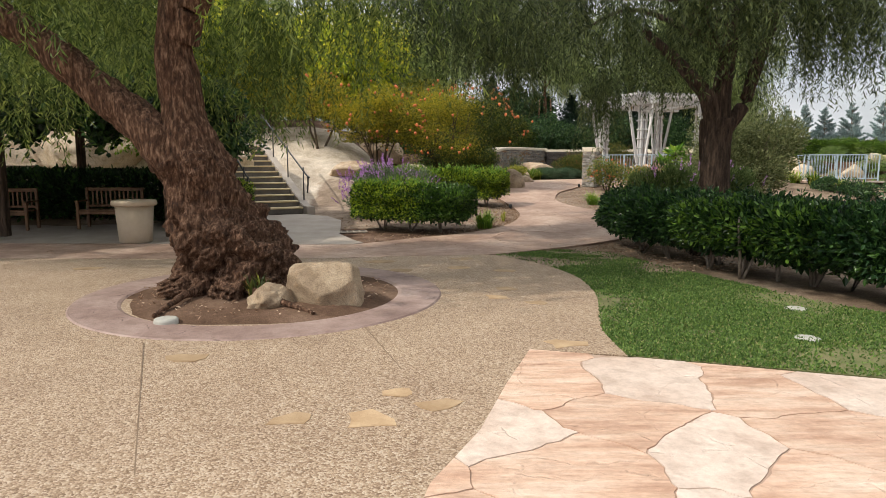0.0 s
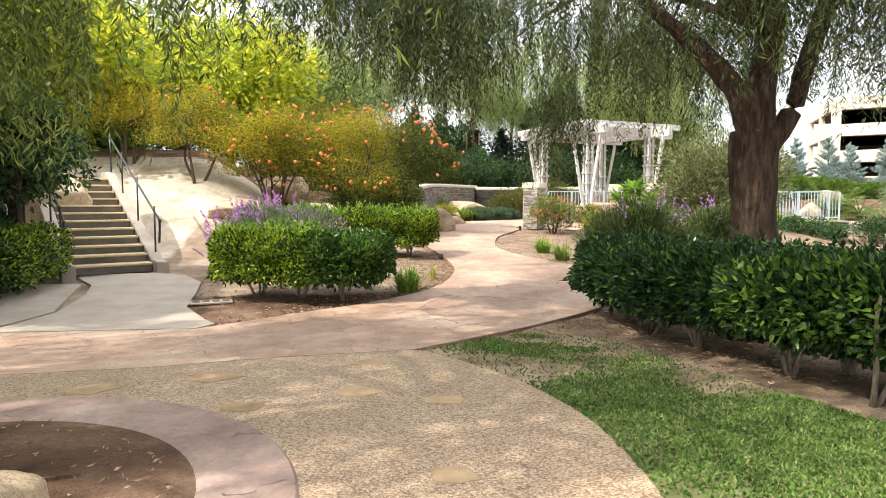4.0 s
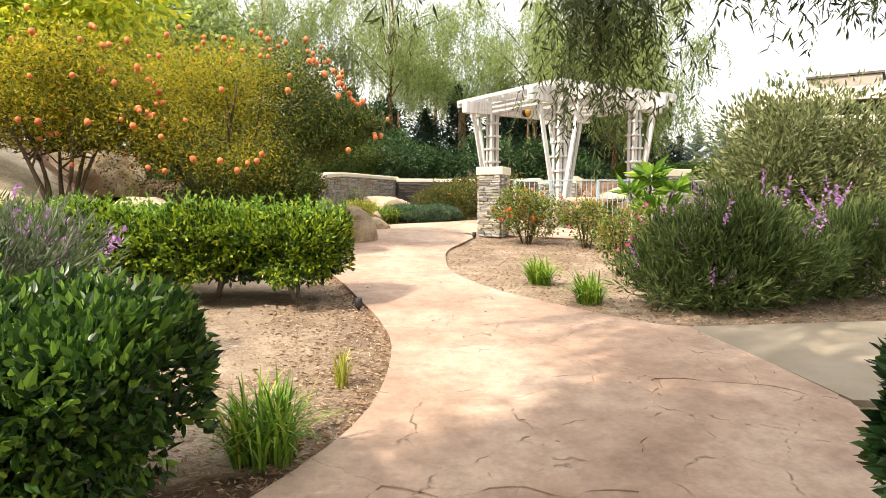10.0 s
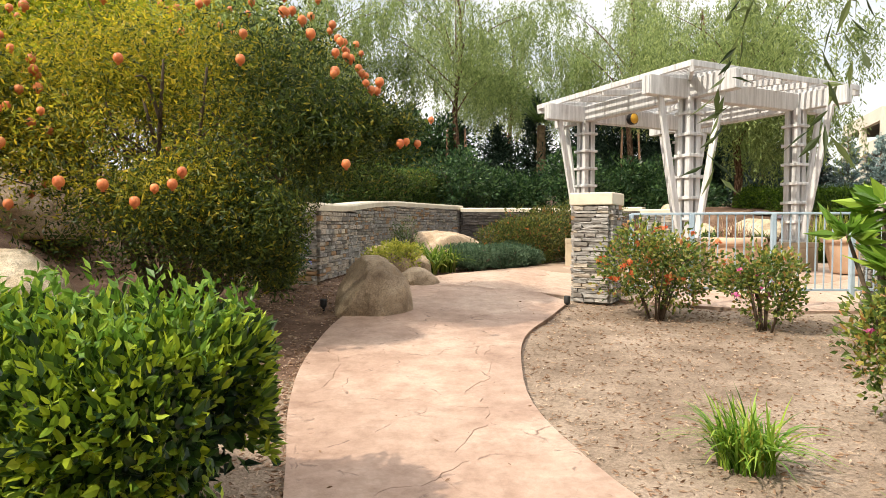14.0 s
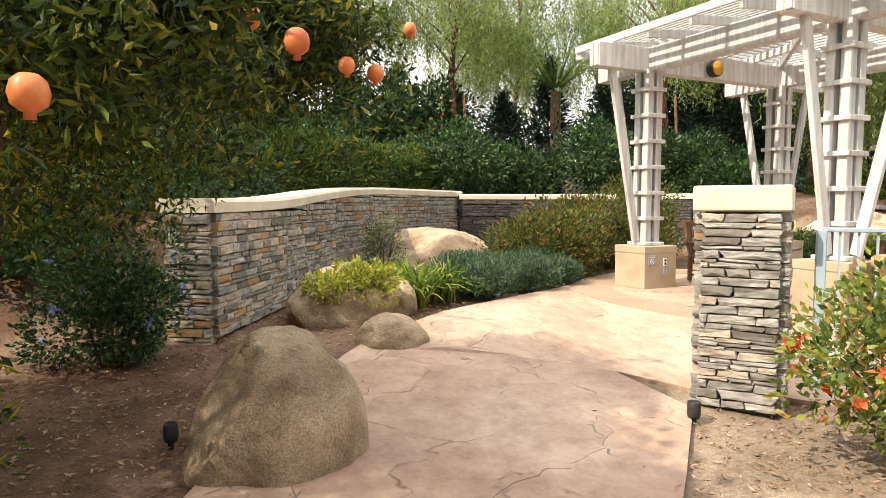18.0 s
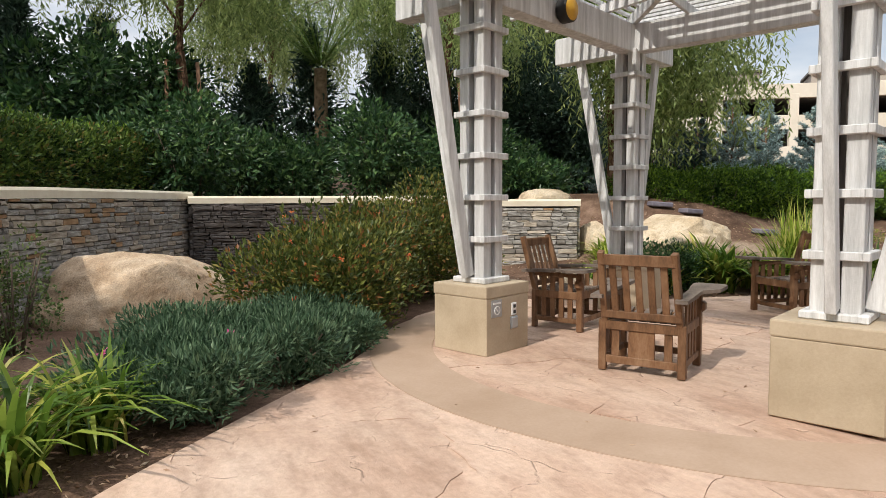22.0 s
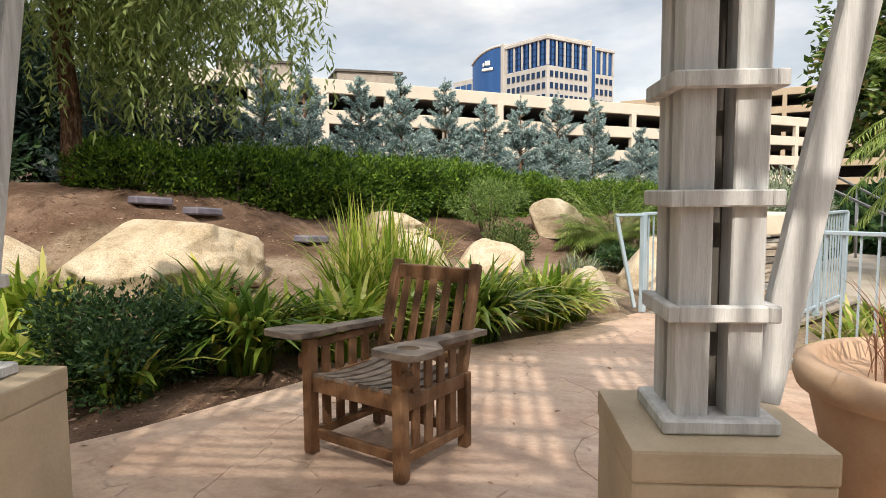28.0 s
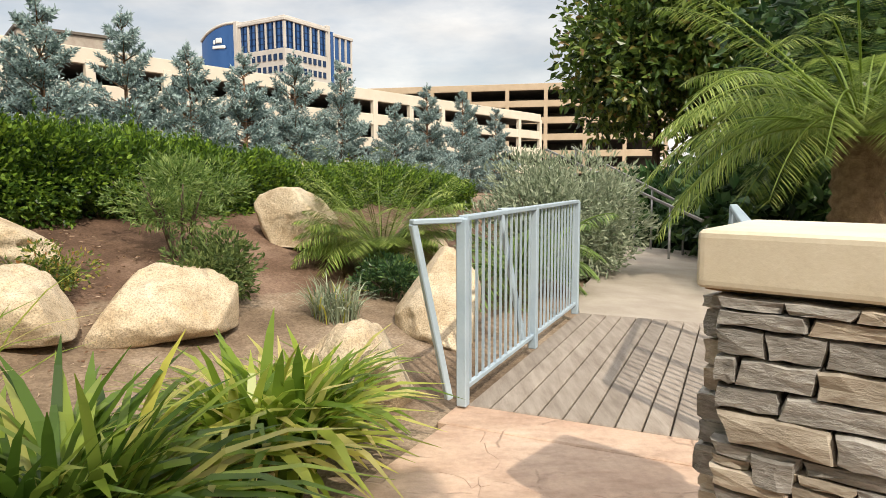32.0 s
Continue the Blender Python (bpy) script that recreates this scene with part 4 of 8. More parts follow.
ring_o, ring_i = arc(PERG[0], PERG[1], 2.98, 90, 310, 60), arc(PERG[0], PERG[1], 2.42, 90, 310, 60)
rv = [(x, y, float(level(y)) + 0.005 - dz) for dz in (0, 0.03) for pts in (ring_o, ring_i) for x, y in pts]
rf = [(k, k + 1, 61 + k + 1, 61 + k) for k in range(60)] + [(122 + k, 122 + k + 1, k + 1, k) for k in range(60)] + [(61 + k, 61 + k + 1, 183 + k + 1, 183 + k) for k in range(60)]
tagged(part("floor_band", mk("band", rv, rf), M_BAND, None), "smooth tan concrete ring let into the patio", "paving", kind="structure")

GRASS_EDGE = [(0.9, 11.05), (1.3, 10.4), (1.62, 9.7), (1.85, 8.75), (1.84, 7.7), (1.66, 6.7), (1.5, 5.9), (1.5, 5.08)]
GRASS_S = [tuple(p) for p in curve_pts(GRASS_EDGE, 28)]
APRON_L = [(0.73, 5.26), (0.45, 4.4), (0.22, 3.6), (-0.06, 2.96), (-0.35, 1.5), (-0.5, -3.0)]
PLAZA = [(-14, -6), (-0.5, -6), (-0.5, -3.0)] + APRON_L[::-1][1:] + [(1.5, 5.08)] + GRASS_S[::-1][1:] + [(0.8, 11.11), (-0.5, 10.93), (-1.7, 10.63), (-3.0, 10.48), (-14, 10.48)]
plaza = paved("plaza", PLAZA, M_AGG, "tan exposed-aggregate concrete plaza", 0.0, 0.15)
APRON = [(-0.5, -6), (7.5, -6), (7.5, 3.4), (5.0, 4.05), (3.2, 4.52), (1.52, 5.05)] + APRON_L
apron = paved("apron", APRON, M_JOINT, "sandstone flagstone apron", -0.006, 0.14)
SLABS = [(0.77, 4.4), (1.54, 4.45), (2.11, 4.23), (2.93, 4.27), (0.36, 3.6), (1.09, 3.77), (1.53, 3.3), (0.65, 3.17), (2.27, 3.54), (1.92, 2.96)]
flags(apron, APRON, 0.85, 12, 0.010, [M_SLAB, M_SLABP], 0.0, 0.05, 0.8, amp=0.14, freq=1.5, given=SLABS)
STAIR_WALK = [(-4.3, 12.72), (-1.82, 12.68), (-1.62, 12.95), (-1.85, 13.3), (-2.28, 14.1), (-2.38, 14.95), (-2.55, 16.05), (-3.0, 16.75), (-3.65, 17.1), (-5.0, 16.9), (-4.3, 15.9), (-4.06, 15.1), (-3.95, 13.9)]
paved("stair_walk", STAIR_WALK, M_WALK, "grey concrete walk to the steps", 0.0)
paved("side_walk", [(5.0, 17.06), (5.6, 17.0), (14, 16.3), (14, 14.2), (6, 14.6), (4.9, 15.05), (4.97, 16.0)], M_SIDE, "tan-grey concrete side path", 0.0)
paved("arbour_floor", [(-14, 12.72), (-4.4, 12.74), (-4.0, 13.9), (-4.5, 16.0), (-14, 16.5)], M_WALK, "shaded concrete floor under the arbour", 0.0)
paved("far_walk", [(18.2, 27.15), (19.5, 26.9), (26, 24.5), (26, 22.0), (19.0, 24.6), (17.5, 25.7)], M_WALK, "grey concrete path beyond the bridge", 0.0, 0.8)


# ---- stone walls ----
def stone_variants():
    """Flat-faced split stones with a ragged outline; the face looks along -y."""
    out = []
    for k in range(10):
        q = np.random.default_rng(k + 40)
        lean0, lean1 = q.uniform(-0.06, 0.06, 2)
        rim = [(-0.5 + lean0, -0.5), (-0.2, -0.5), (0.18, -0.5), (0.5 + lean1, -0.5), (0.5 - lean1 * 0.3, 0.02), (0.5 - lean1, 0.5), (0.16, 0.5), (-0.22, 0.5), (-0.5 - lean0, 0.5), (-0.5 + lean0 * 0.3, -0.04)]
        rim = [(x + q.uniform(-0.025, 0.015) * np.sign(x), z + q.uniform(-0.1, 0.02) * np.sign(z) * (abs(z) > 0.3)) for x, z in rim]
        n = len(rim)
        v = [(x * 0.94 + q.uniform(-0.006, 0.006), -0.5 + q.uniform(-0.06, 0.04), z * 0.84) for x, z in rim] + [(x, -0.34 + q.uniform(-0.05, 0.05), z) for x, z in rim] + [(x, 0.5, z) for x, z in rim]
        v.append((q.uniform(-0.1, 0.1), -0.54 + q.uniform(-0.05, 0.05), q.uniform(-0.1, 0.1)))
        f = [(a * n + i, a * n + (i + 1) % n, (a + 1) * n + (i + 1) % n, (a + 1) * n + i) for a in (0, 1) for i in range(n)]
        f = [t for a in f for t in ((a[0], a[2], a[1]), (a[0], a[3], a[2]))] + [(i, (i + 1) % n, 3 * n) for i in range(n)]
        out.append(mk("stone", v, f))
    return out


STONE_ME = {}


def stone_mesh(i, mat):
    key = (i, mat.name)
    if key not in STONE_ME:
        me = STONES[i].copy()
        me.materials.append(mat)
        STONE_ME[key] = me
    return STONE_ME[key]


STONES = stone_variants()


def stone_face(parent, p0, p1, z0, z1, q, mats, weights, limit=300, course=(0.026, 0.095), length=(0.1, 0.42), made=None):
    """Dry-stacked ledge stones on the upright face from p0 to p1; z0, z1: bottom and top at p0 and p1."""
    p0, p1 = np.array(p0), np.array(p1)
    d = p1 - p0
    L = np.linalg.norm(d)
    d = d / L
    nrm = np.array([d[1], -d[0]])
    ang = math.atan2(d[1], d[0])
    s_list, tall = [], []
    h = 0.0
    H = max(z1) - min(z0)
    while h < H:
        c = q.uniform(*course)
        x = -q.uniform(0, 0.2)
        while x < L:
            w = q.uniform(*length) * (1.0 if c < 0.09 else 0.75)
            if x + w > L - 0.06:
                w = max(L - x, 0.05)
            a, b = max(x, 0.0), min(x + w, L)
            mid = (a + b) / 2
            t = mid / L
            base, top = z0[0] + (z0[1] - z0[0]) * t, z1[0] + (z1[1] - z1[0]) * t
            z = min(z0) + h + c / 2
            if q.uniform() < 0.05 and 0.3 < t < 0.95 and c < 0.06 and b - a < 0.24 and z + 1.6 * c < top and z - 1.6 * c > base:
                tall.append((mid, (b - a) * q.uniform(0.6, 0.9), z, c * q.uniform(2.0, 3.2)))
            if b - a > 0.03 and base - 0.08 < z < top - 0.01:
                s_list.append((mid, b - a, z, min(c, 2 * (top - z)) if z + c / 2 > top else c))
            x += w
        h += c
    for mid, w, z, c in s_list + tall:
        proud = q.uniform(0.031, 0.044) if c < 0.085 else 0.052
        xy = p0 + d * mid + nrm * (proud - 0.05)
        m = Matrix.Translation((xy[0], xy[1], z)) @ Matrix.Rotation(ang + q.normal() * 0.012, 4, "Z") @ Matrix.Rotation(q.normal() * 0.022, 4, "Y") @ Matrix.Diagonal((w * 0.99, 0.12, c * 1.03, 1))
        k = q.choice(len(mats), p=weights)
        if made is not None and made[0] >= limit:
            made[1].append((m, int(q.integers(10)), mats[k]))
        else:
            ob = part("stone", stone_mesh(int(q.integers(10)), mats[k]), mats[k], parent)
            ob.matrix_basis = m
            if made is not None:
                made[0] += 1


def joined_stones(parent, rest):
    by = {}
    for m, i, mat in rest:
        me = STONES[i]
        v = np.array([(m @ p.co)[:] for p in me.vertices])
        f = []
        for p in me.polygons:
            ix = list(p.vertices)
            f += [(ix[0], ix[k], ix[k + 1]) for k in range(1, len(ix) - 1)]
        by.setdefault(mat.name, (mat, []))[1].append((v, np.array(f)))
    for mat, arr in by.values():
        tagged(part("stone_courses", mk("stones", *join(arr)), mat, parent), kind="stuff")


def wall_run(name, label, line, top, foot, q, thick=0.42, mats=M_STONE, weights=(0.5, 0.29, 0.035, 0.175), cap_over=0.06, cap_h=0.13, both_ends=True, cap_mat=None, limit=300):
    """A stone-faced wall along a line, its right-hand face dressed, with a rounded cream cap."""
    w = tagged(new(name), label, "wall", kind="structure")
    made = [0, []]
    line = [np.array(p, float) for p in line]
    nr = []
    for i in range(len(line)):
        a, b = line[max(i - 1, 0)], line[min(i + 1, len(line) - 1)]
        d = (b - a) / np.linalg.norm(b - a)
        nr.append(np.array([-d[1], d[0]]))
    back = [p + n * thick for p, n in zip(line, nr)]
    for i in range(len(line) - 1):
        stone_face(w, line[i], line[i + 1], (foot[i], foot[i + 1]), (top[i], top[i + 1]), q, mats, weights, limit, made=made)
    stone_face(w, back[0], line[0], (foot[0] - 0.2, foot[0]), (top[0], top[0]), q, mats, weights, limit, made=made)
    if both_ends:
        stone_face(w, line[-1], back[-1], (foot[-1], foot[-1]), (top[-1], top[-1]), q, mats, weights, limit, made=made)
    joined_stones(w, made[1])
    n = len(line)
    v, f = [], []
    for i in range(n):
        a, b = line[i] + nr[i] * 0.05, back[i] - nr[i] * 0.03
        v += [(*a, foot[i] - 0.4), (*b, foot[i] - 0.4), (*b, top[i]), (*a, top[i])]
    for i in range(n - 1):
        for k in range(4):
            f.append((4 * i + k, 4 * i + (k + 1) % 4, 4 * i + 4 + (k + 1) % 4, 4 * i + 4 + k))
    f += [(3, 2, 1, 0), (4 * n - 4, 4 * n - 3, 4 * n - 2, 4 * n - 1)]
    part("core", mk("core", v, f), M_CORE, w)
    bm = bmesh.new()
    fine = curve_pts([(*p, t) for p, t in zip(line, top)], 4 * n)
    rows = []
    for i in range(len(fine)):
        a, b = fine[max(i - 1, 0)], fine[min(i + 1, len(fine) - 1)]
        d = (b - a)[:2] / np.linalg.norm((b - a)[:2])
        nn = np.array([-d[1], d[0]])
        along = -cap_over if i == 0 else (cap_over if i == len(fine) - 1 else 0)
        p = fine[i][:2] + d * along
        z = fine[i][2]
        prof = [(-cap_over, z), (-cap_over, z + cap_h - 0.035), (-cap_over + 0.03, z + cap_h), (thick + cap_over - 0.03, z + cap_h), (thick + cap_over, z + cap_h - 0.035), (thick + cap_over, z)]
        rows.append([bm.verts.new((*(p + nn * o), zz)) for o, zz in prof])
    for r0, r1 in zip(rows, rows[1:]):
        for k in range(6):
            bm.faces.new((r0[k], r0[(k + 1) % 6], r1[(k + 1) % 6], r1[k]))
    bm.faces.new(rows[0][::-1])
    bm.faces.new(rows[-1])
    bmesh.ops.recalc_face_normals(bm, faces=bm.faces[:])
    part("cap", bm_mesh("cap", bm), cap_mat or M_CREAM, w, "smooth cream cast cap")
    return w


def pillar(label, cx, cy, turn, z0, size, h, q, cap_h=0.16, weights=(0.7, 0.13, 0.025, 0.145), course=(0.02, 0.075)):
    p = thing("stone_pillar", label, "pillar", group="stone pillars")
    c, s = math.cos(radians(turn)), math.sin(radians(turn))
    k = size / 2 - 0.04
    corner = [np.array([cx + c * a - s * b, cy + s * a + c * b]) for a, b in ((-k, -k), (k, -k), (k, k), (-k, k))]
    for a, b in zip(corner, corner[1:] + corner[:1]):
        stone_face(p, a, b, (z0, z0), (z0 + h, z0 + h), q, M_STONE, weights, course=course, length=(0.09, 0.36))
    part("core", box(size - 0.11, size - 0.11, h + 0.3, 0, (0, 0, h / 2 - 0.15)), M_CORE, p, m=pose(cx, cy, z0, 0, 0, turn))
    part("cap", box(size + 0.035, size + 0.035, cap_h, 0.022, (0, 0, h + cap_h / 2 - 0.01), 3), M_CREAM, p, "smooth cream cast cap", pose(cx, cy, z0, 0, 0, turn))
    return p


# ---- leafy things ----
def stems(points, r=0.012, mat=None, parent=None, seed=0, name="stem", seg=5):
    arr = [sweep_arrays(p, np.linspace(r, r * 0.5, len(p)), seg) for p in points]
    ob = part(name, mk("stems", *join(arr), True), mat or M_TWIG, parent)
    return ob


def hedge(label, line, half, h0, h1, leaf, seed, density=900, size=0.055, group="clipped hedges", bumps=0.12, stem_step=0.7, shoots=0, shoot_leaf=None, inner=None, fall=((0, 1), (0, 0)), dark_end=None):
    """A clipped hedge along a line: a skin of leaves on bare stems, inner leaves coloured dark for shade."""
    q = np.random.default_rng(seed)
    line = np.array(line, float)
    seg = np.linalg.norm(np.diff(line, axis=0), axis=1)
    total = seg.sum()
    hd = thing("hedge", label, "hedge", group=group)
    lift = lambda u: np.interp(u, *fall)

    def along(s):
        c = np.concatenate([[0], np.cumsum(seg)])
        return np.stack([np.interp(s, c, line[:, 0]), np.interp(s, c, line[:, 1])], -1)

    n = int(density * total * (2 * (h1 - h0) + 2 * half))
    s = q.uniform(-half * 0.8, total + half * 0.8, n)
    a = q.uniform(-0.25 * np.pi, 1.25 * np.pi, n)
    rad = q.uniform(0.72, 1.02, n)
    ca, sa = np.cos(a), np.sin(a)
    k = 1 / np.maximum(np.abs(ca) ** 3.2 + np.abs(sa) ** 3.2, 1e-6) ** (1 / 3.2)
    endness = np.clip(np.maximum(-s, s - total) / (half * 0.8), 0, 1)
    shrink = np.sqrt(np.clip(1 - endness ** 2 * 0.8, 0.05, 1))
    lump = np.array([noise.noise((u * 1.5, v * 1.3, seed * 1.7)) for u, v in zip(s, a)]) * bumps + np.array([noise.noise((u * 5, v * 4, seed * 2.7)) for u, v in zip(s, a)]) * bumps * 0.6
    off = half * ca * k * rad * shrink * (1 + lump)
    c0 = np.clip(s, 0, total)
    p = along(c0)
    e = 0.02
    d = unit(along(np.clip(c0 + e, 0, total)) - along(np.clip(c0 - e, 0, total)))
    nn = np.stack([-d[:, 1], d[:, 0]], -1)
    p = p + nn * off[:, None] + d * (s - c0)[:, None]
    zc, zh = (h0 + h1) / 2, (h1 - h0) / 2
    z = level(p[:, 1]) + lift(s) + zc + zh * sa * k * rad * (1 + 0.8 * lump) * (0.6 + 0.4 * shrink)
    z = z + np.where(q.uniform(size=n) < 0.03, q.uniform(0, 0.1, n), 0)
    c = np.column_stack([p, z])
    out = np.column_stack([nn * ca[:, None] + d * (np.sign(s - total / 2) * endness)[:, None], sa])
    dirn = unit(out + q.normal(size=(n, 3)) * 0.55 + np.array([0, 0, 0.25]))
    # towards one end more leaves get a darker colour, standing for shade
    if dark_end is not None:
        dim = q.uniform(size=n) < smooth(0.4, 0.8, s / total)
        part("shaded_foliage", oval_mesh(c[dim], dirn[dim], size, size * 0.5, q), dark_end, hd, "leaves at one end coloured darker for shade")
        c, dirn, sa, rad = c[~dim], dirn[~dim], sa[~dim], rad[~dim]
    part("foliage", oval_mesh(c, dirn, size, size * 0.5, q), leaf, hd)
    # inner leaves: a darker leaf colour does the work of shade in the hedge
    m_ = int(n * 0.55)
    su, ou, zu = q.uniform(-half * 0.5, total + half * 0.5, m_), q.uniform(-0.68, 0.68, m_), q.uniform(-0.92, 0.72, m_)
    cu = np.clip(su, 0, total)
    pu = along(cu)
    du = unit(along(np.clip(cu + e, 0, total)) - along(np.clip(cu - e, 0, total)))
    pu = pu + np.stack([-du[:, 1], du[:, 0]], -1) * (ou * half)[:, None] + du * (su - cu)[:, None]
    part("inner_foliage", leaf_mesh(np.column_stack([pu, level(pu[:, 1]) + lift(su) + zc + zh * zu]), unit(q.normal(size=(m_, 3))), size * 1.25, size * 0.75, q), inner or L_HEDGED, hd, "inner leaves coloured dark to stand for shade")
    if shoots:
        m_ = int(shoots * total)
        top = np.where((sa > 0.75) & (rad > 0.93))[0]
        pick = q.choice(top, min(m_, len(top)), replace=False)
        arrays = []
        for i_ in pick:
            dv = unit(np.array([q.normal() * 0.25, q.normal() * 0.25, 1.0]))
            k_ = int(q.integers(6, 11))
            base = c[i_] + dv * np.linspace(0, q.uniform(0.08, 0.2), k_)[:, None]
            arrays.append(leaf_arrays(base, unit(dv + q.normal(size=(k_, 3)) * 0.8), size * 0.9, size * 0.42, q))
        part("new_growth", mk("shoots", *join(arrays)), shoot_leaf or leaf, hd, "bright upright new growth")
    pts = []
    for u in np.arange(0.15, total, stem_step):
        b = along(np.array([u]))[0] + q.normal(size=2) * half * 0.25
        for j in range(3):
            t = b + np.clip(q.normal(size=2), -1, 1) * half * 0.45
            g, v_ = float(land(b[0], b[1])), float(level(b[1])) + float(lift(u))
            pts.append(np.array([(b[0], b[1], min(g, v_ + h0) - 0.1), ((b[0] + t[0]) / 2 + 0.02, (b[1] + t[1]) / 2, v_ + h0 * 0.8), (t[0], t[1], v_ + (h0 + h1) / 2), (t[0] + q.normal() * 0.08, t[1] + q.normal() * 0.08, v_ + h0 + (h1 - h0) * 0.75)]))
    for k in range(0, len(pts), 3):
        stems(pts[k:k + 3], 0.025, M_STEMP, hd, name="stem", seg=7)
    return hd


def bush(name, label, category, centre, radii, leaf, seed, n=5000, size=0.05, width=0.5, lumps=26, up=0.3, flower=None, n_flower=0, f_size=0.05, spikes=0, group="", stem_mat=None, shell=0.35, kind=""):
    q = np.random.default_rng(seed)
    b = thing(name, label, category, group=group, kind=kind)
    x, y, z = centre
    g = float(land(x, y))
    p, o = blob_points(n, (x, y, z), radii, q, lumps, shell, flat=None)
    p[:, 2] = np.maximum(p[:, 2], g + 0.02 + q.uniform(0, 0.1, n))
    d = unit(o + q.normal(size=(n, 3)) * 0.5 + np.array([0, 0, up]))
    part("foliage", leaf_mesh(p, d, size, size * width, q), leaf, b)
    if flower is not None and n_flower:
        pf, of = blob_points(n_flower, (x, y, z), np.array(radii) * 1.04, q, lumps, 0.9)
        pf = pf[pf[:, 2] > z - radii[2] * 0.5]
        if spikes:
            arrays = []
            for c0 in pf:
                dv = unit(np.array([q.normal() * 0.45, q.normal() * 0.45, 1.0]) + unit(c0 - np.array([x, y, z])) * 0.5)
                k = 20
                t = np.linspace(0, 1, k)[:, None]
                cc = c0 + dv * t * spikes
                arrays.append(leaf_arrays(cc, unit(q.normal(size=(k, 3)) * 0.7 + dv * 0.6), 0.05, 0.03, q))
            part("blossom", mk("blossom", *join(arrays)), flower, b, "purple flower spikes")
        else:
            arrays = [leaf_arrays(np.repeat(c0[None], 7, 0), unit(q.normal(size=(7, 3)) + np.array([0, 0, 0.4])), f_size, f_size * 0.8, q) for c0 in pf]
            part("blossom", mk("blossom", *join(arrays)), flower, b)
    pts = []
    for j in range(9):
        a = q.uniform(0, 2 * np.pi)
        t = np.array([x + radii[0] * 0.55 * math.cos(a), y + radii[1] * 0.55 * math.sin(a), z + radii[2] * q.uniform(-0.1, 0.5)])
        bs = np.array([x + 0.06 * math.cos(a), y + 0.06 * math.sin(a), g - 0.04])
        pts.append(np.array([bs, bs * 0.6 + t * 0.4 + np.array([0, 0, 0.08]), t]))
    for p_ in pts:
        stems([p_], 0.014, stem_mat or M_TWIG, b, name="stem")
    return b


def blade_arrays(base, a, length, lean, width, q, seg=5, droop=1.0):
    t = np.linspace(0, 1, seg + 1)
    r = lean * length * (t ** 1.6)
    z = length * (t - droop * lean * 0.75 * t ** 2.4)
    dirv = np.array([math.cos(a), math.sin(a)])
    side = np.array([-dirv[1], dirv[0]])
    w = width * np.clip(np.sin(np.pi * (0.12 + 0.88 * t)) ** 0.6, 0, 1) * (1 - 0.15 * t)
    w[-1] = width * 0.05
    tw = q.normal() * 0.3
    c = np.column_stack([base[0] + dirv[0] * r + side[0] * tw * r * 0.3, base[1] + dirv[1] * r + side[1] * tw * r * 0.3, base[2] + np.maximum(z, -0.02)])
    v = np.empty(((seg + 1) * 2, 3))
    v[0::2] = c + np.column_stack([side[0] * w, side[1] * w, 0 * w]) / 2
    v[1::2] = c - np.column_stack([side[0] * w, side[1] * w, 0.25 * w]) / 2
    f = np.array([(2 * i, 2 * i + 1, 2 * i + 3, 2 * i + 2) for i in range(seg)])
    return v, f


def clump(name, label, category, x, y, n, length, width, leaf, seed, lean=(0.25, 0.85), spread=0.12, group="", z=None, droop=1.0):
    q = np.random.default_rng(seed)
    c = thing(name, label, category, group=group)
    z0 = float(land(x, y)) if z is None else z
    arrays = []
    for _ in range(n):
        a = q.uniform(0, 2 * np.pi)
        r = spread * math.sqrt(q.uniform())
        b = q.uniform(0, 2 * np.pi)
        bx, by = x + r * math.cos(b), y + r * math.sin(b)
        zb = float(land(bx, by)) if z is None else z
        arrays.append(blade_arrays((bx, by, zb - 0.01), 0.5 * a + 0.5 * b if q.uniform() < 0.5 else a, length * q.uniform(0.55, 1.1), q.uniform(*lean), width * q.uniform(0.7, 1.2), q, droop=droop))
    k = max(1, len(arrays) // 12)
    part("foliage", mk("blades", *join(arrays[k:])), leaf, c)
    part("dry_foliage", mk("blades", *join(arrays[:k])), L_GOLD, c, "withered straw-coloured blades")
    return c


def boulder(label, x, y, sx, sy, sz, seed, mat, turn=0, sink=0.12, rough=0.14, z=None, cuts=7, keep=(0.66, 0.86), boxy=0.0):
    g = float(land(x, y)) if z is None else z
    me = rock_mesh(sx, sy, sz, seed, rough, cuts=cuts, keep=keep, boxy=boxy)
    ob = part("boulder", me, mat, None, m=pose(x, y, g + 0.35 * sz - sink * sz, 0, 0, turn))
    return tagged(ob, label, "boulder", "garden boulders")


def limb(pts, r0, r1, seg=10, n=18, wob=0.06, seed=0, power=1.0):
    c = curve_pts(pts, n)
    return sweep_arrays(c, r0 + (r1 - r0) * np.linspace(0, 1, n) ** power, seg, wob, seed)


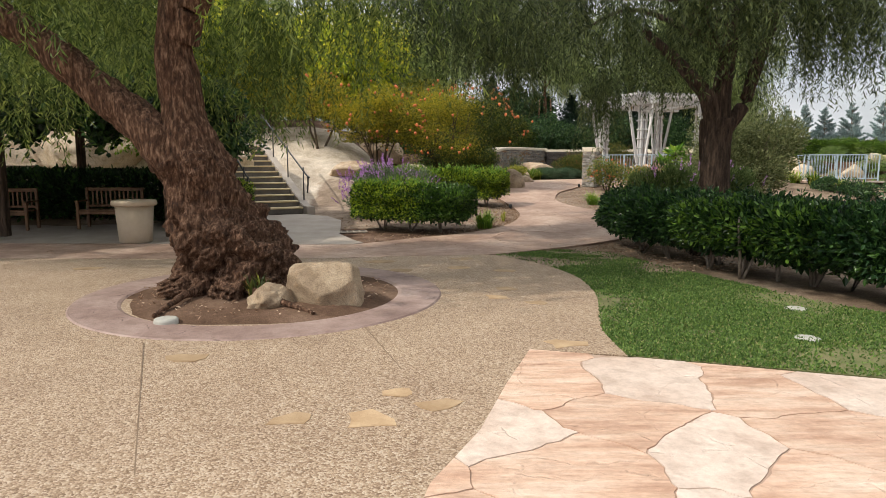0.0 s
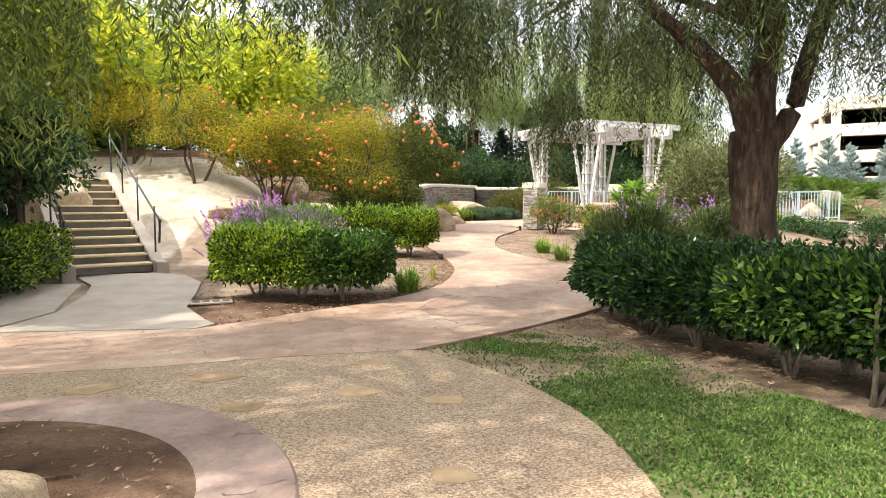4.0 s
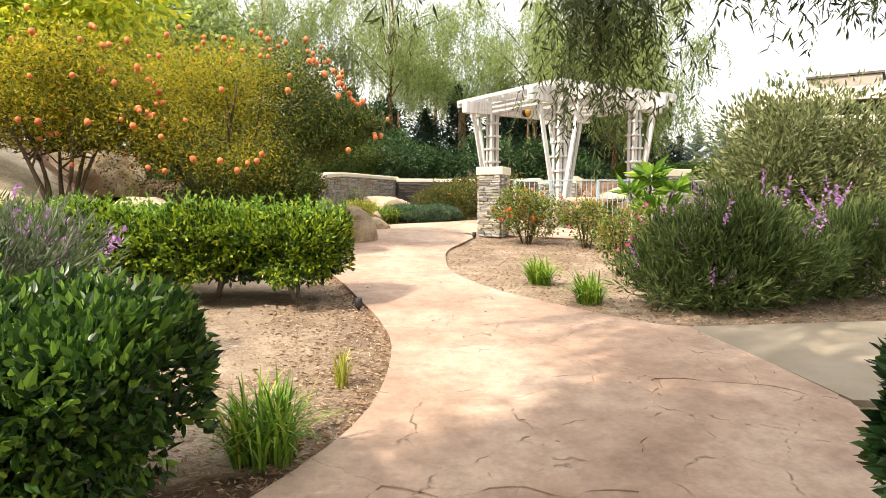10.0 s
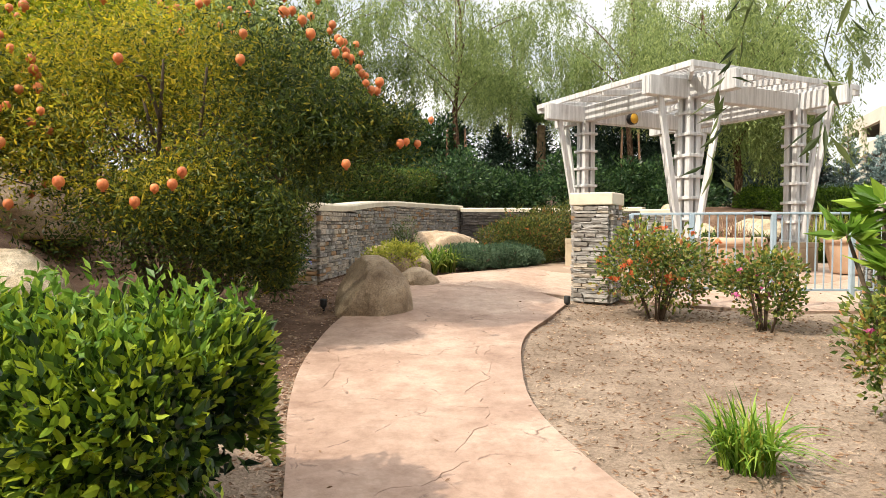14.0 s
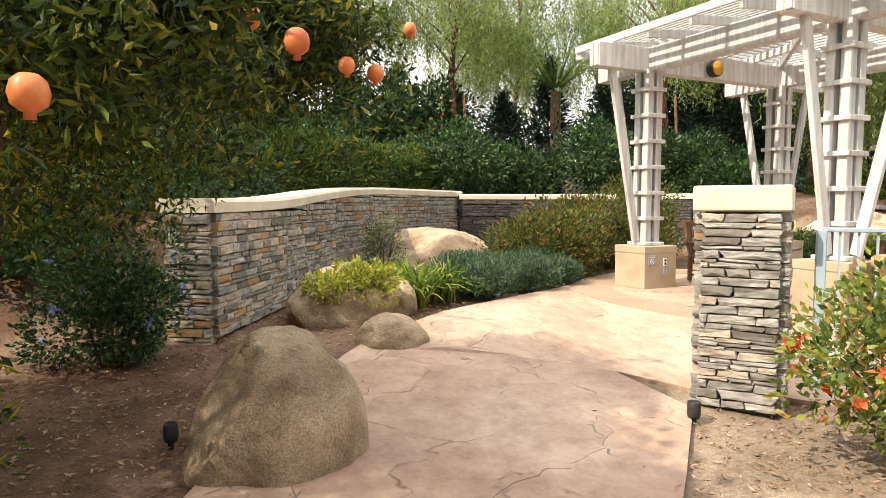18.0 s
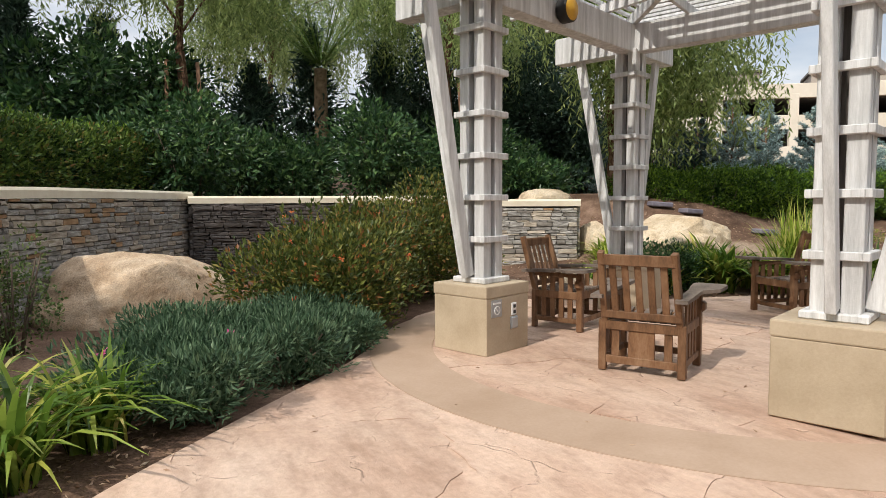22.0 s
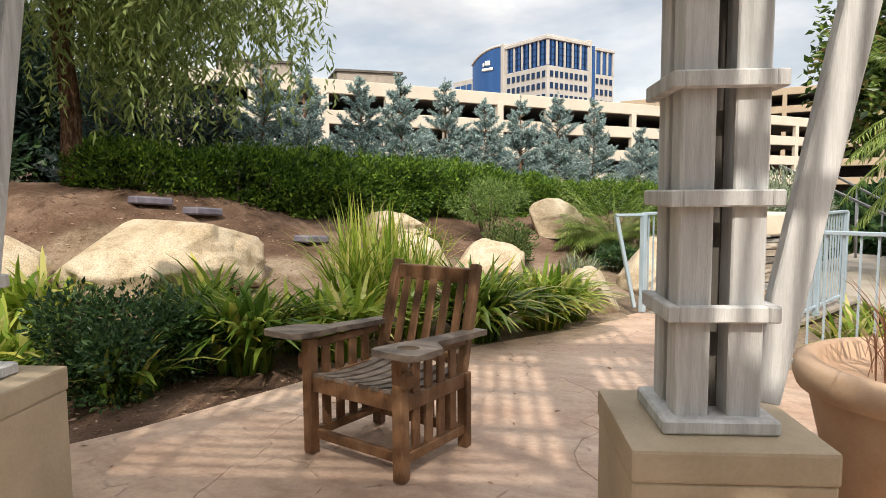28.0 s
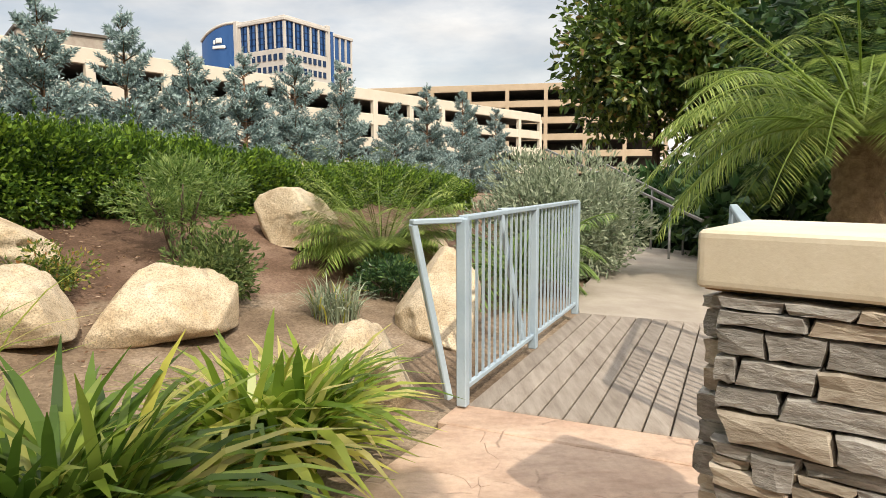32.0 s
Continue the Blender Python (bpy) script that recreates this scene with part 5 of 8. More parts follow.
def weeping(tips, leaf, q, parent, strand=(0.6, 1.6), step=0.035, size=0.075, width=0.013, name="hanging_foliage", droop=1.0):
    """Strands that arch out of twig tips and hang, with narrow leaflets all down them."""
    n = len(tips)
    L = q.uniform(*strand, n)
    m = (L / step).astype(int)
    i = np.repeat(np.arange(n), m)
    t = np.concatenate([np.linspace(0, 1, k) for k in m])
    out = q.normal(size=(n, 2)) * 0.22
    c = np.column_stack([tips[i, 0] + out[i, 0] * np.sqrt(t) * L[i], tips[i, 1] + out[i, 1] * np.sqrt(t) * L[i], tips[i, 2] - droop * L[i] * t ** 1.15 + 0.1 * np.sin(t * 3)])
    c += q.normal(size=c.shape) * 0.02
    d = unit(np.column_stack([q.normal(size=len(c)) * 0.75, q.normal(size=len(c)) * 0.75, -1.0 + 0.3 * q.normal(size=len(c))]))
    return part(name, leaf_mesh(c, d, size, width, q, 0.1), leaf, parent)


def tree(label, group=""):
    return thing("tree", label, "tree", group=group)


def pomegranate(label, x, y, z1, radii, leaf, seed, n, fruits, trunks=6, size=0.05, low_cut=0.55, side=None, low_side=None, hung=(), gold=None, share=0.8):
    q = np.random.default_rng(seed)
    t = tree(label, "pomegranate trees")
    g = float(land(x, y))
    centre = np.array([x, y, z1])
    arr = []
    for k in range(trunks):
        a = 2 * np.pi * k / trunks + q.uniform(-0.3, 0.3)
        r = q.uniform(0.3, 0.62)
        b = np.array([x + 0.16 * math.cos(a), y + 0.16 * math.sin(a), g - 0.1])
        e = centre + np.array([math.cos(a) * radii[0] * r, math.sin(a) * radii[1] * r, radii[2] * q.uniform(-0.1, 0.3)])
        m1 = b * 0.65 + e * 0.35 + np.array([q.normal() * 0.12, q.normal() * 0.12, 0.15])
        arr.append(limb([b, m1, e], 0.055, 0.012, 7, 12, 0.08, seed + k))
        for j in range(3):
            s = m1 + (e - m1) * q.uniform(0, 0.7)
            arr.append(limb([s, s + (q.normal(size=3) * 0.3 + np.array([0, 0, 0.35])) * 0.6, s + q.normal(size=3) * 0.55 + np.array([0, 0, 0.6])], 0.02, 0.006, 5, 8, 0.05, k + j))
    part("trunk", mk("trunk", *join(arr), True), M_TWIG, t)
    p, o = blob_points(n, centre, radii, q, 46, 0.2, lump_size=0.36)
    low = g + low_cut
    if side is not None:
        p = np.concatenate([p] + [blob_points(k, c, r, q, 20, 0.2)[0] for c, r, k in side])
    p = p[p[:, 2] > low + 0.6 * smooth(0.9, 1.8, p[:, 0]) + 0.45 * smooth(1.65, 2.1, p[:, 0]) + 0.45 * smooth(-0.4, -1.4, p[:, 0])]
    if low_side is not None:
        p = np.concatenate([p, blob_points(low_side[2], low_side[0], low_side[1], q, 18, 0.2)[0]])
    d = unit(q.normal(size=p.shape) + np.array([0, 0, 0.15]))
    if gold is not None:
        # gold gathers up and sunward: yellow leaf colour that carries sunlight too
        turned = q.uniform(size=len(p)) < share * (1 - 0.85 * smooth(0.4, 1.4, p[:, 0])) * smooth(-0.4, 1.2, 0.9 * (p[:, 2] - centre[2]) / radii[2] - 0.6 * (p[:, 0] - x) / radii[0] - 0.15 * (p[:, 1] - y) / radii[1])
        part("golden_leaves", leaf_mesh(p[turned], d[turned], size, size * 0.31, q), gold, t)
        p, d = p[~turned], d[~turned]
    # lower and path-side leaves: dark green with the shade put into the colour
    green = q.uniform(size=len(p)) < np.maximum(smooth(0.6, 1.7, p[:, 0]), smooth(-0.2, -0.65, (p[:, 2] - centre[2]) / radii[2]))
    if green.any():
        part("green_leaves", leaf_mesh(p[green], d[green], size, size * 0.31, q), L_POMG, t, "dark green leaves with shade in their colour, below and by the path")
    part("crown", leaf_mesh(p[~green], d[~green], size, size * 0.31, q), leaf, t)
    fm = FRUIT_ME
    some = p[q.choice(len(p), min(len(p), 9000), replace=False)]
    way = (some - centre) / radii
    far = np.linalg.norm(way, axis=1)
    way = way / far[:, None]
    pf = []
    for i in q.integers(0, len(some), fruits):
        near_ = np.where(way @ way[i] > 0.985)[0]
        pf.append(centre + way[i] * radii * far[near_].max() - np.array([0, 0, 0.03]))
    for c in hung:
        part("fruit", fm, L_FRUIT, t, m=Matrix.Translation(c) @ Matrix.Scale(q.uniform(0.9, 1.2), 4))
    for c in pf:
        if c[2] > low + 0.75 + 0.2 * smooth(0.9, 1.8, c[0]) and not (c[0] > 1.0 and (c[0] > 2.6 or c[2] < 3.1)):
            part("fruit", fm, L_FRUIT, t, m=Matrix.Translation(c) @ Matrix.Scale(q.uniform(0.75, 1.2), 4))
    return t


def fruit_mesh():
    prof = [(0.001, -0.045), (0.02, -0.042), (0.036, -0.028), (0.043, 0.0), (0.036, 0.026), (0.02, 0.038), (0.012, 0.042), (0.014, 0.056), (0.008, 0.05), (0.001, 0.044)]
    me = lathe([(r, -z) for r, z in prof], 12)
    me.materials.append(L_FRUIT)
    return me


FRUIT_ME = fruit_mesh()


def conifer(name, label, x, y, h, r, leaf, seed, n=2600, group="", base=None, size=0.13, bare=0.12, bark=None, wide=0.28):
    q = np.random.default_rng(seed)
    t = thing(name, label, "tree", group=group)
    g = float(land(x, y)) if base is None else base
    part("trunk", tube([(x, y, g - 0.1), (x, y, g + h * 0.5), (x + 0.03, y, g + h)], [0.06, 0.04, 0.01], 7), bark or M_TWIG, t)
    nb = int(h * (24 if wide < 0.25 else 34))
    arrays = []
    per = max(6, n // nb)
    for k in range(nb):
        f = 1 - q.uniform(0, 1) ** 0.78
        z = g + h * (bare + (1 - bare) * f)
        z = 0.75 * (round(z / 0.3) * 0.3) + 0.25 * z
        R = r * (1 - f) ** 1.15 * q.uniform(0.45, 1.15) + 0.06
        a = q.uniform(0, 2 * np.pi)
        u = np.linspace(0.15, 1, per)[:, None]
        dv = np.array([math.cos(a), math.sin(a), q.uniform(0.2, 0.8)])
        c = np.array([x, y, z]) + dv * R * u + q.normal(size=(per, 3)) * (0.03 + 0.07 * u)
        arrays.append(leaf_arrays(c, unit(dv * 0.9 + q.normal(size=(per, 3)) * (0.55 if wide < 0.25 else 0.7)), size, size * wide, q))
    part("needles", mk("needles", *join(arrays)), leaf, t)
    return t


def spruce(label, x, y, base, h, r, leaf, seed):
    """Whorls of upswept boughs, each a brush of short needles, and a bare leader."""
    q = np.random.default_rng(seed)
    t = thing("blue_spruce", label, "tree", group="blue spruces")
    arr, boughs = [], [sweep_arrays([(x, y, base - 0.1), (x + 0.02, y, base + h * 0.5), (x, y, base + h)], [0.05, 0.032, 0.008], 7)]
    f = 0.0
    while f < 0.985:
        R = r * (1 - f) ** 0.85 + 0.05
        for j in range(8 if f < 0.6 else 6):
            a = q.uniform(0, 2 * np.pi)
            L = R * q.uniform(0.65, 1.15)
            o = np.array([x, y, base + h * f + q.normal() * 0.04])
            dv = np.array([math.cos(a), math.sin(a), 0.25 + 0.6 * f])
            e = o + dv * L + np.array([0, 0, 0.12 * L])
            boughs.append(sweep_arrays([o, (o + e) / 2 - np.array([0, 0, 0.03]), e], [0.012, 0.008, 0.003], 4))
            twigs = [(o + dv * L * 0.25, e)]
            for s_ in (-1, 1):
                for u in (0.35, 0.6, 0.8):
                    b = o + (e - o) * u
                    side = unit(dv * 0.8 + s_ * np.array([-dv[1], dv[0], 0.0]) + np.array([0, 0, 0.15]))
                    twigs.append((b, b + side * L * (1.05 - u) * 0.75))
            for b, c in twigs:
                k = max(5, int(np.linalg.norm(c - b) * 130))
                p = b + (c - b) * np.linspace(0.05, 1, k)[:, None]
                arr.append(leaf_arrays(p, unit((c - b) * 0.9 / (np.linalg.norm(c - b) + 1e-6) + q.normal(size=(k, 3)) * 0.8), 0.08, 0.025, q))
        f += (0.16 + 0.1 * f) / h
    k = 40
    p = np.column_stack([np.full(k, x), np.full(k, y), base + h * np.linspace(0.93, 1.03, k)])
    arr.append(leaf_arrays(p, unit(q.normal(size=(k, 3)) * 0.5 + np.array([0, 0, 1.0])), 0.06, 0.018, q))
    part("trunk", mk("trunk", *join(boughs), True), M_TRUNKP, t)
    part("needles", mk("needles", *join(arr)), leaf, t)
    return t


def frond_arrays(o, a, length, rise, q, pairs=34, leaf=0.45, width=0.022):
    t = np.linspace(0.05, 1, pairs)
    dv = np.array([math.cos(a), math.sin(a)])
    r = length * t * (1 - 0.18 * t)
    z = rise * length * t - 0.85 * length * t ** 2.3 * (0.5 + 0.3 * (1 - rise))
    c = np.column_stack([o[0] + dv[0] * r, o[1] + dv[1] * r, o[2] + z])
    tan = unit(np.gradient(c, axis=0))
    side = np.array([-dv[1], dv[0], 0.0])
    arrays = []
    for s in (-1, 1):
        ll = leaf * np.sin(np.pi * (0.15 + 0.8 * t)) ** 0.7
        dd = unit(tan * 0.55 + s * side + np.array([0, 0, -0.35]) + q.normal(size=(pairs, 3)) * 0.08)
        for k in range(pairs):
            sidev = unit(np.cross(dd[k], np.array([0, 0, 1.0])))
            b = c[k]
            e = c[k] + dd[k] * ll[k] + np.array([0, 0, -0.12 * ll[k]])
            mm = c[k] + dd[k] * ll[k] * 0.5
            v = np.array([b, mm + sidev * width * 0.5, e, mm - sidev * width * 0.5])
            arrays.append((v, np.array([[0, 1, 2, 3]])))
    return arrays, c


def palm(label, x, y, h, r, fronds, seed, base=None, length=1.8, leaf=0.45, group="palms", pairs=34, width=0.024, rise=(0.15, 1.05), mat=None, stalk=0.02):
    q = np.random.default_rng(seed)
    p = thing("palm", label, "palm", group=group)
    g = float(land(x, y)) if base is None else base
    if h > 0.2:
        zz = np.linspace(0, h, 22)
        rr = r * (1 + 0.13 * (np.arange(22) % 2)) * np.linspace(1.1, 0.95, 22)
        part("trunk", tube(np.column_stack([np.full(22, x), np.full(22, y), g + zz - 0.05]), rr, 14, 0.04, seed), M_PALMT, p)
    for k in range(fronds):
        a = 2.399 * k + q.uniform(-0.2, 0.2)
        arrays, c = frond_arrays((x, y, g + h), a, length * q.uniform(0.8, 1.1), q.uniform(*rise), q, pairs, leaf, width)
        f = part("frond", mk("frond", *join(arrays)), mat or L_PALM, p)
        part("stalk", tube(c, np.linspace(stalk, stalk * 0.25, len(c)), 5), mat or L_PALM, f)
    return p


# ---- walls, pillars ----
wq = np.random.default_rng(21)
foot_of = lambda line: [float(level(p[1])) for p in line]
wall_run("wall_west", "dry-stacked grey and tan ledge-stone wall with a cream cap", WALL_LINE, [1.9, 1.93, 2.07, 2.16, 2.18, 2.18], foot_of(WALL_LINE), wq, weights=(0.43, 0.31, 0.09, 0.17))
wall_run("wall_water", "dark wet stone water wall with a cream cap", [(5.8, 36.55), (7.2, 36.45), (8.6, 36.2), (10.0, 35.6), (11.0, 34.9)], [2.1] * 5,
         [0.78] * 5, wq, mats=[M_WET], weights=(1.0,), both_ends=False, limit=120)
wall_run("wall_stub", "short ledge-stone wall end with a cream cap", [(10.9, 34.55), (12.0, 33.75)], [2.02, 2.02], [0.9, 1.0], wq, limit=160)
pillar("ledge-stone pillar with a cream cap beside the path", 5.66, 24.80, -38, 0.62, 0.56, 1.32, wq, 0.17)
pillar("ledge-stone pillar with rust-coloured stones at the bridge", 13.91, 27.42, 50, 0.76, 0.5, 1.04, wq, 0.16, (0.55, 0.34, 0.08, 0.03), (0.022, 0.09))
pillar("ledge-stone pillar with a cream cap in the guard rail", 9.3, 23.75, 0, 0.6, 0.56, 1.3, wq)

# ---- steps ----
SX, SY, ST = -4.32, 17.0, 31.0          # foot, turn of the climb
stair = tagged(new("stairs"), "concrete steps with ochre treads and dark risers", "stairs", kind="structure")
stair.matrix_basis = pose(SX, SY, float(level(SY)), 0, 0, ST)
for k in range(12):
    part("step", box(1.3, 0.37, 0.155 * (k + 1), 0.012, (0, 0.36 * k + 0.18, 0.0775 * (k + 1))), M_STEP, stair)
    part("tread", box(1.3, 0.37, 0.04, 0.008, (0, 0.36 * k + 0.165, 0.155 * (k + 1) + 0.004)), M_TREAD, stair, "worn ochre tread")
for sx in (-0.78, 0.78):
    bm = bmesh.new()
    prof = [(-0.25, -0.3), (-0.25, 0.2), (0.12, 0.22), (4.35, 2.06), (4.9, 2.06), (4.9, -0.3)]
    lo = [bm.verts.new((sx - 0.11, y, z)) for y, z in prof]
    hi = [bm.verts.new((sx + 0.11, y, z)) for y, z in prof]
    bm.faces.new(lo), bm.faces.new(hi[::-1])
    for k in range(6):
        bm.faces.new((lo[k], hi[k], hi[(k + 1) % 6], lo[(k + 1) % 6]))
    bmesh.ops.recalc_face_normals(bm, faces=bm.faces[:])
    bmesh.ops.bevel(bm, geom=bm.edges[:], offset=0.015, segments=2, affect="EDGES")
    part("cheek_wall", bm_mesh("cheek", bm), M_WALK, stair, "smooth grey concrete side wall")
hr = thing("handrail", "dark metal handrail beside the steps", "handrail", pose(SX, SY, float(level(SY)), 0, 0, ST))
part("rail", tube(curve_pts([(0.8, 0.05, 0.55), (0.8, 0.0, 0.98), (0.8, 0.3, 1.12), (0.8, 4.4, 2.92)], 30), 0.022, 8), M_DARKM, hr)
for y in (0.35, 1.7, 3.1, 4.3):
    part("post", tube([(0.8, y, 0.2 + y * 0.43), (0.8, y, 1.1 + y * 0.44)], 0.018, 8), M_DARKM, hr)
hr2 = thing("handrail", "dark metal handrail beside the steps", "handrail", pose(SX, SY, float(level(SY)), 0, 0, ST))
part("rail", tube(curve_pts([(-0.8, 0.05, 0.55), (-0.8, 0.0, 0.98), (-0.8, 0.3, 1.12), (-0.8, 4.4, 2.92)], 30), 0.022, 8), M_DARKM, hr2)
for y in (0.35, 1.7, 3.1, 4.3):
    part("post", tube([(-0.8, y, 0.2 + y * 0.43), (-0.8, y, 1.1 + y * 0.44)], 0.018, 8), M_DARKM, hr2)

# ---- planter with the old tree ----
PC = (-2.1, 7.55)
pl = thing("tree_planter", "round stamped-concrete planter ring with earth", "planter")
ring_c = arc(PC[0], PC[1], 2.08, 0, 360, 60)[:-1]
bm = bmesh.new()
prof = [(1.56, -0.08), (1.56, 0.005), (1.60, 0.018), (2.06, 0.018), (2.08, 0.0), (2.08, -0.08)]
rows = [[bm.verts.new((PC[0] + r * math.cos(a), PC[1] + r * math.sin(a), z + float(level(PC[1])))) for r, z in prof] for a in np.linspace(0, 2 * np.pi, 64, endpoint=False)]
for a, b in zip(rows, rows[1:] + rows[:1]):
    for k in range(5):
        bm.faces.new((a[k], b[k], b[k + 1], a[k + 1]))
bmesh.ops.recalc_face_normals(bm, faces=bm.faces[:])
part("ring", bm_mesh("ring", bm), M_RING, pl, "pink stamped concrete rim")
n_r, n_a = 14, 48
pr = np.linspace(0.0, 1.6, n_r)
v = [(PC[0] + r * math.cos(a), PC[1] + r * math.sin(a), 0.006 + 0.10 * (1 - (r / 1.6) ** 2) * (0.5 + noise.noise((r * 2, a, 4.0))) - 0.03 * (r > 1.4)) for r in pr for a in np.linspace(0, 2 * np.pi, n_a, endpoint=False)]
f = [(i * n_a + j, i * n_a + (j + 1) % n_a, (i + 1) * n_a + (j + 1) % n_a, (i + 1) * n_a + j) for i in range(n_r - 1) for j in range(n_a)]
part("soil", mk("soil", v, f, True), M_MULCH, pl, "dark brown soil with bark chips")


def crust(p):
    """Knobbly bark: rounded warts of two sizes."""
    return 0.42 - 1.1 * noise.voronoi(p * 5.0)[0][0] ** 2 + 0.3 * (0.35 - 1.3 * noise.voronoi(p * 13)[0][0] ** 2) + 0.25 * noise.noise(p * 30)


def burl_trunk(pts, radii, seed, burl=0.0, seg=40, n=80):
    c = curve_pts(pts, n)
    rr = np.interp(np.linspace(0, 1, n), np.linspace(0, 1, len(radii)), radii)
    v, f = sweep_arrays(c, rr, seg)
    out = v.copy()
    cc = np.concatenate([np.repeat(c, seg, 0), c[:1], c[-1:]])
    for i in range(len(v) - 2):
        p = Vector(v[i])
        h = (i // seg) / n
        k = burl * max(0.0, 1 - h * 2.1)
        a = 0.10 * noise.noise(p * 2.2 + Vector((seed, 0, 0))) + 0.10 * noise.noise(Vector((p.x * 9, p.y * 9, p.z * 1.6))) + 0.085 * abs(noise.noise(Vector((p.x * 19, p.y * 19, p.z * 3.4)))) + (0.3 * math.exp(-((p.z - 1.5) / 0.3) ** 2) * max(0.0, crust(p * 0.8)) if burl > 0.5 else 0)  + k * 0.5 * (noise.noise(p * 2.6) + 0.2) + (0.62 * k * crust(p) if k > 0.02 else 0)
        out[i] = cc[i] + (v[i] - cc[i]) * (1 + a * 1.6)
    return out, f


pepper = tree("old pepper tree with a burled trunk and weeping foliage")
arr = [burl_trunk([(-2.5, 7.7, -0.1), (-2.55, 7.68, 0.35), (-2.75, 7.65, 0.9), (-2.92, 7.65, 1.5), (-3.02, 7.65, 2.1), (-3.1, 7.68, 2.8), (-3.0, 7.75, 3.6), (-2.6, 7.9, 4.6)], [0.62, 0.57, 0.40, 0.345, 0.25, 0.205, 0.19, 0.14], 1.0, 0.8, 120, 220),
       burl_trunk([(-2.95, 7.65, 1.35), (-3.35, 7.62, 1.85), (-3.9, 7.6, 2.3), (-4.55, 7.58, 2.85), (-5.25, 7.55, 3.3), (-6.2, 7.5, 4.0)], [0.3, 0.24, 0.2, 0.18, 0.16, 0.12], 2.0, 0.15, 64, 90),
       burl_trunk([(-2.98, 7.66, 2.9), (-2.75, 7.6, 3.4), (-2.1, 7.5, 4.1), (-1.0, 7.4, 4.7)], [0.17, 0.14, 0.1, 0.06], 3.0, 0.0, 36, 50)]
part("trunk", mk("trunk", *join(arr), True), M_BARK, pepper)
for k, (a, l) in enumerate([(0.2, 1.1), (-0.5, 0.9), (-1.0, 1.2), (-2.2, 1.0)]):
    c = [(-2.45 + 0.5 * math.cos(a), 7.5 + 0.5 * math.sin(a), 0.12), (-2.4 + l * 0.8 * math.cos(a + 0.1), 7.45 + l * 0.8 * math.sin(a + 0.1), 0.10), (-2.4 + l * 1.25 * math.cos(a + 0.25), 7.4 + l * 1.25 * math.sin(a + 0.25), 0.02)]
    part("root", mk("root", *limb(c, 0.06, 0.02, 8, 14, 0.12, k), True), M_BARK, pepper)
tq = np.random.default_rng(31)


def crown_tips(n, centre, radii, q, low=None, hollow=0.3):
    k = max(6, n // 11)
    p = unit(q.normal(size=(k, 3))) * q.uniform(hollow, 1, (k, 1)) ** 0.6 * np.array(radii) + np.array(centre)
    p = p[q.integers(0, k, n)] + q.normal(size=(n, 3)) * np.array([0.2, 0.2, 0.14])
    return p if low is None else p[p[:, 2] > low]


tips = np.concatenate([crown_tips(520, (-3.8, 8.8, 4.8), (3.6, 3.2, 1.2), tq), crown_tips(520, (-6.8, 10.2, 4.0), (2.8, 3.2, 0.9), tq), crown_tips(110, (-1.8, 10.3, 4.3), (2.0, 1.8, 0.6), tq), crown_tips(130, (-3.3, 11.0, 3.6), (1.2, 0.9, 0.6), tq)])
weeping(tips, L_PEPPER, tq, pepper, (0.7, 1.8), 0.026, 0.13, 0.022, "crown")
# leaves added above view to shade the plaza, path and lawn
p, o = blob_points(4500, (-4.2, 8.3, 6.0), (4.0, 3.8, 1.3), tq, 60, 0.2)
p2, o2 = blob_points(2600, (-2.6, 12.4, 6.2), (1.5, 1.1, 0.7), tq, 30, 0.2)
p3, o3 = blob_points(2200, (-0.2, 6.8, 6.3), (2.0, 2.0, 0.9), tq, 24, 0.2)
p, o = np.concatenate([p, p2, p3]), np.concatenate([o, o2, o3])
part("upper_crown", leaf_mesh(p, unit(o + tq.normal(size=p.shape) * 0.8), 0.24, 0.08, tq), L_PEPPER, pepper)
for k in range(9):
    a = 2 * np.pi * k / 9
    e = (-3.3 + 2.6 * math.cos(a), 8.2 + 2.4 * math.sin(a), 5.0 + 0.5 * math.sin(3 * a))
    part("branch", mk("branch", *limb([(-2.8, 7.8, 4.0), ((-3.0 + e[0]) / 2, (7.8 + e[1]) / 2, 4.9), e], 0.09, 0.02, 8, 14, 0.08, k), True), M_BARK, pepper)
boulder("weathered tan boulder with a split face in the planter", -1.27, 6.95, 0.42, 0.32, 0.35, 2, M_ROCK, 15, 0.1, 0.1, z=0.0, cuts=4, keep=(0.7, 0.95), boxy=0.75)
boulder("small grey rock beside the boulder", -1.78, 6.72, 0.26, 0.2, 0.2, 4, M_ROCK, 40, 0.15, 0.18, z=0.02)
clump("weed", "small weedy plant at the trunk's foot", "plant", -2.05, 7.0, 60, 0.35, 0.02, L_BUSH, 5, (0.2, 0.6), 0.1, z=0.05)
for x, y in ((-2.68, 6.1), (3.8, 6.8), (3.25, 5.6)):
    me = lathe([(0.001, 0.03), (0.09, 0.03), (0.11, 0.022), (0.115, 0.0), (0.115, -0.03)], 24)
    tagged(part("valve_lid", me, M_IRRIG, None, m=pose(x, y, 0.008 if x < 0 else float(level(y)) - 0.012)), "small round grey irrigation lid set in the ground", "lid", "irrigation lids")

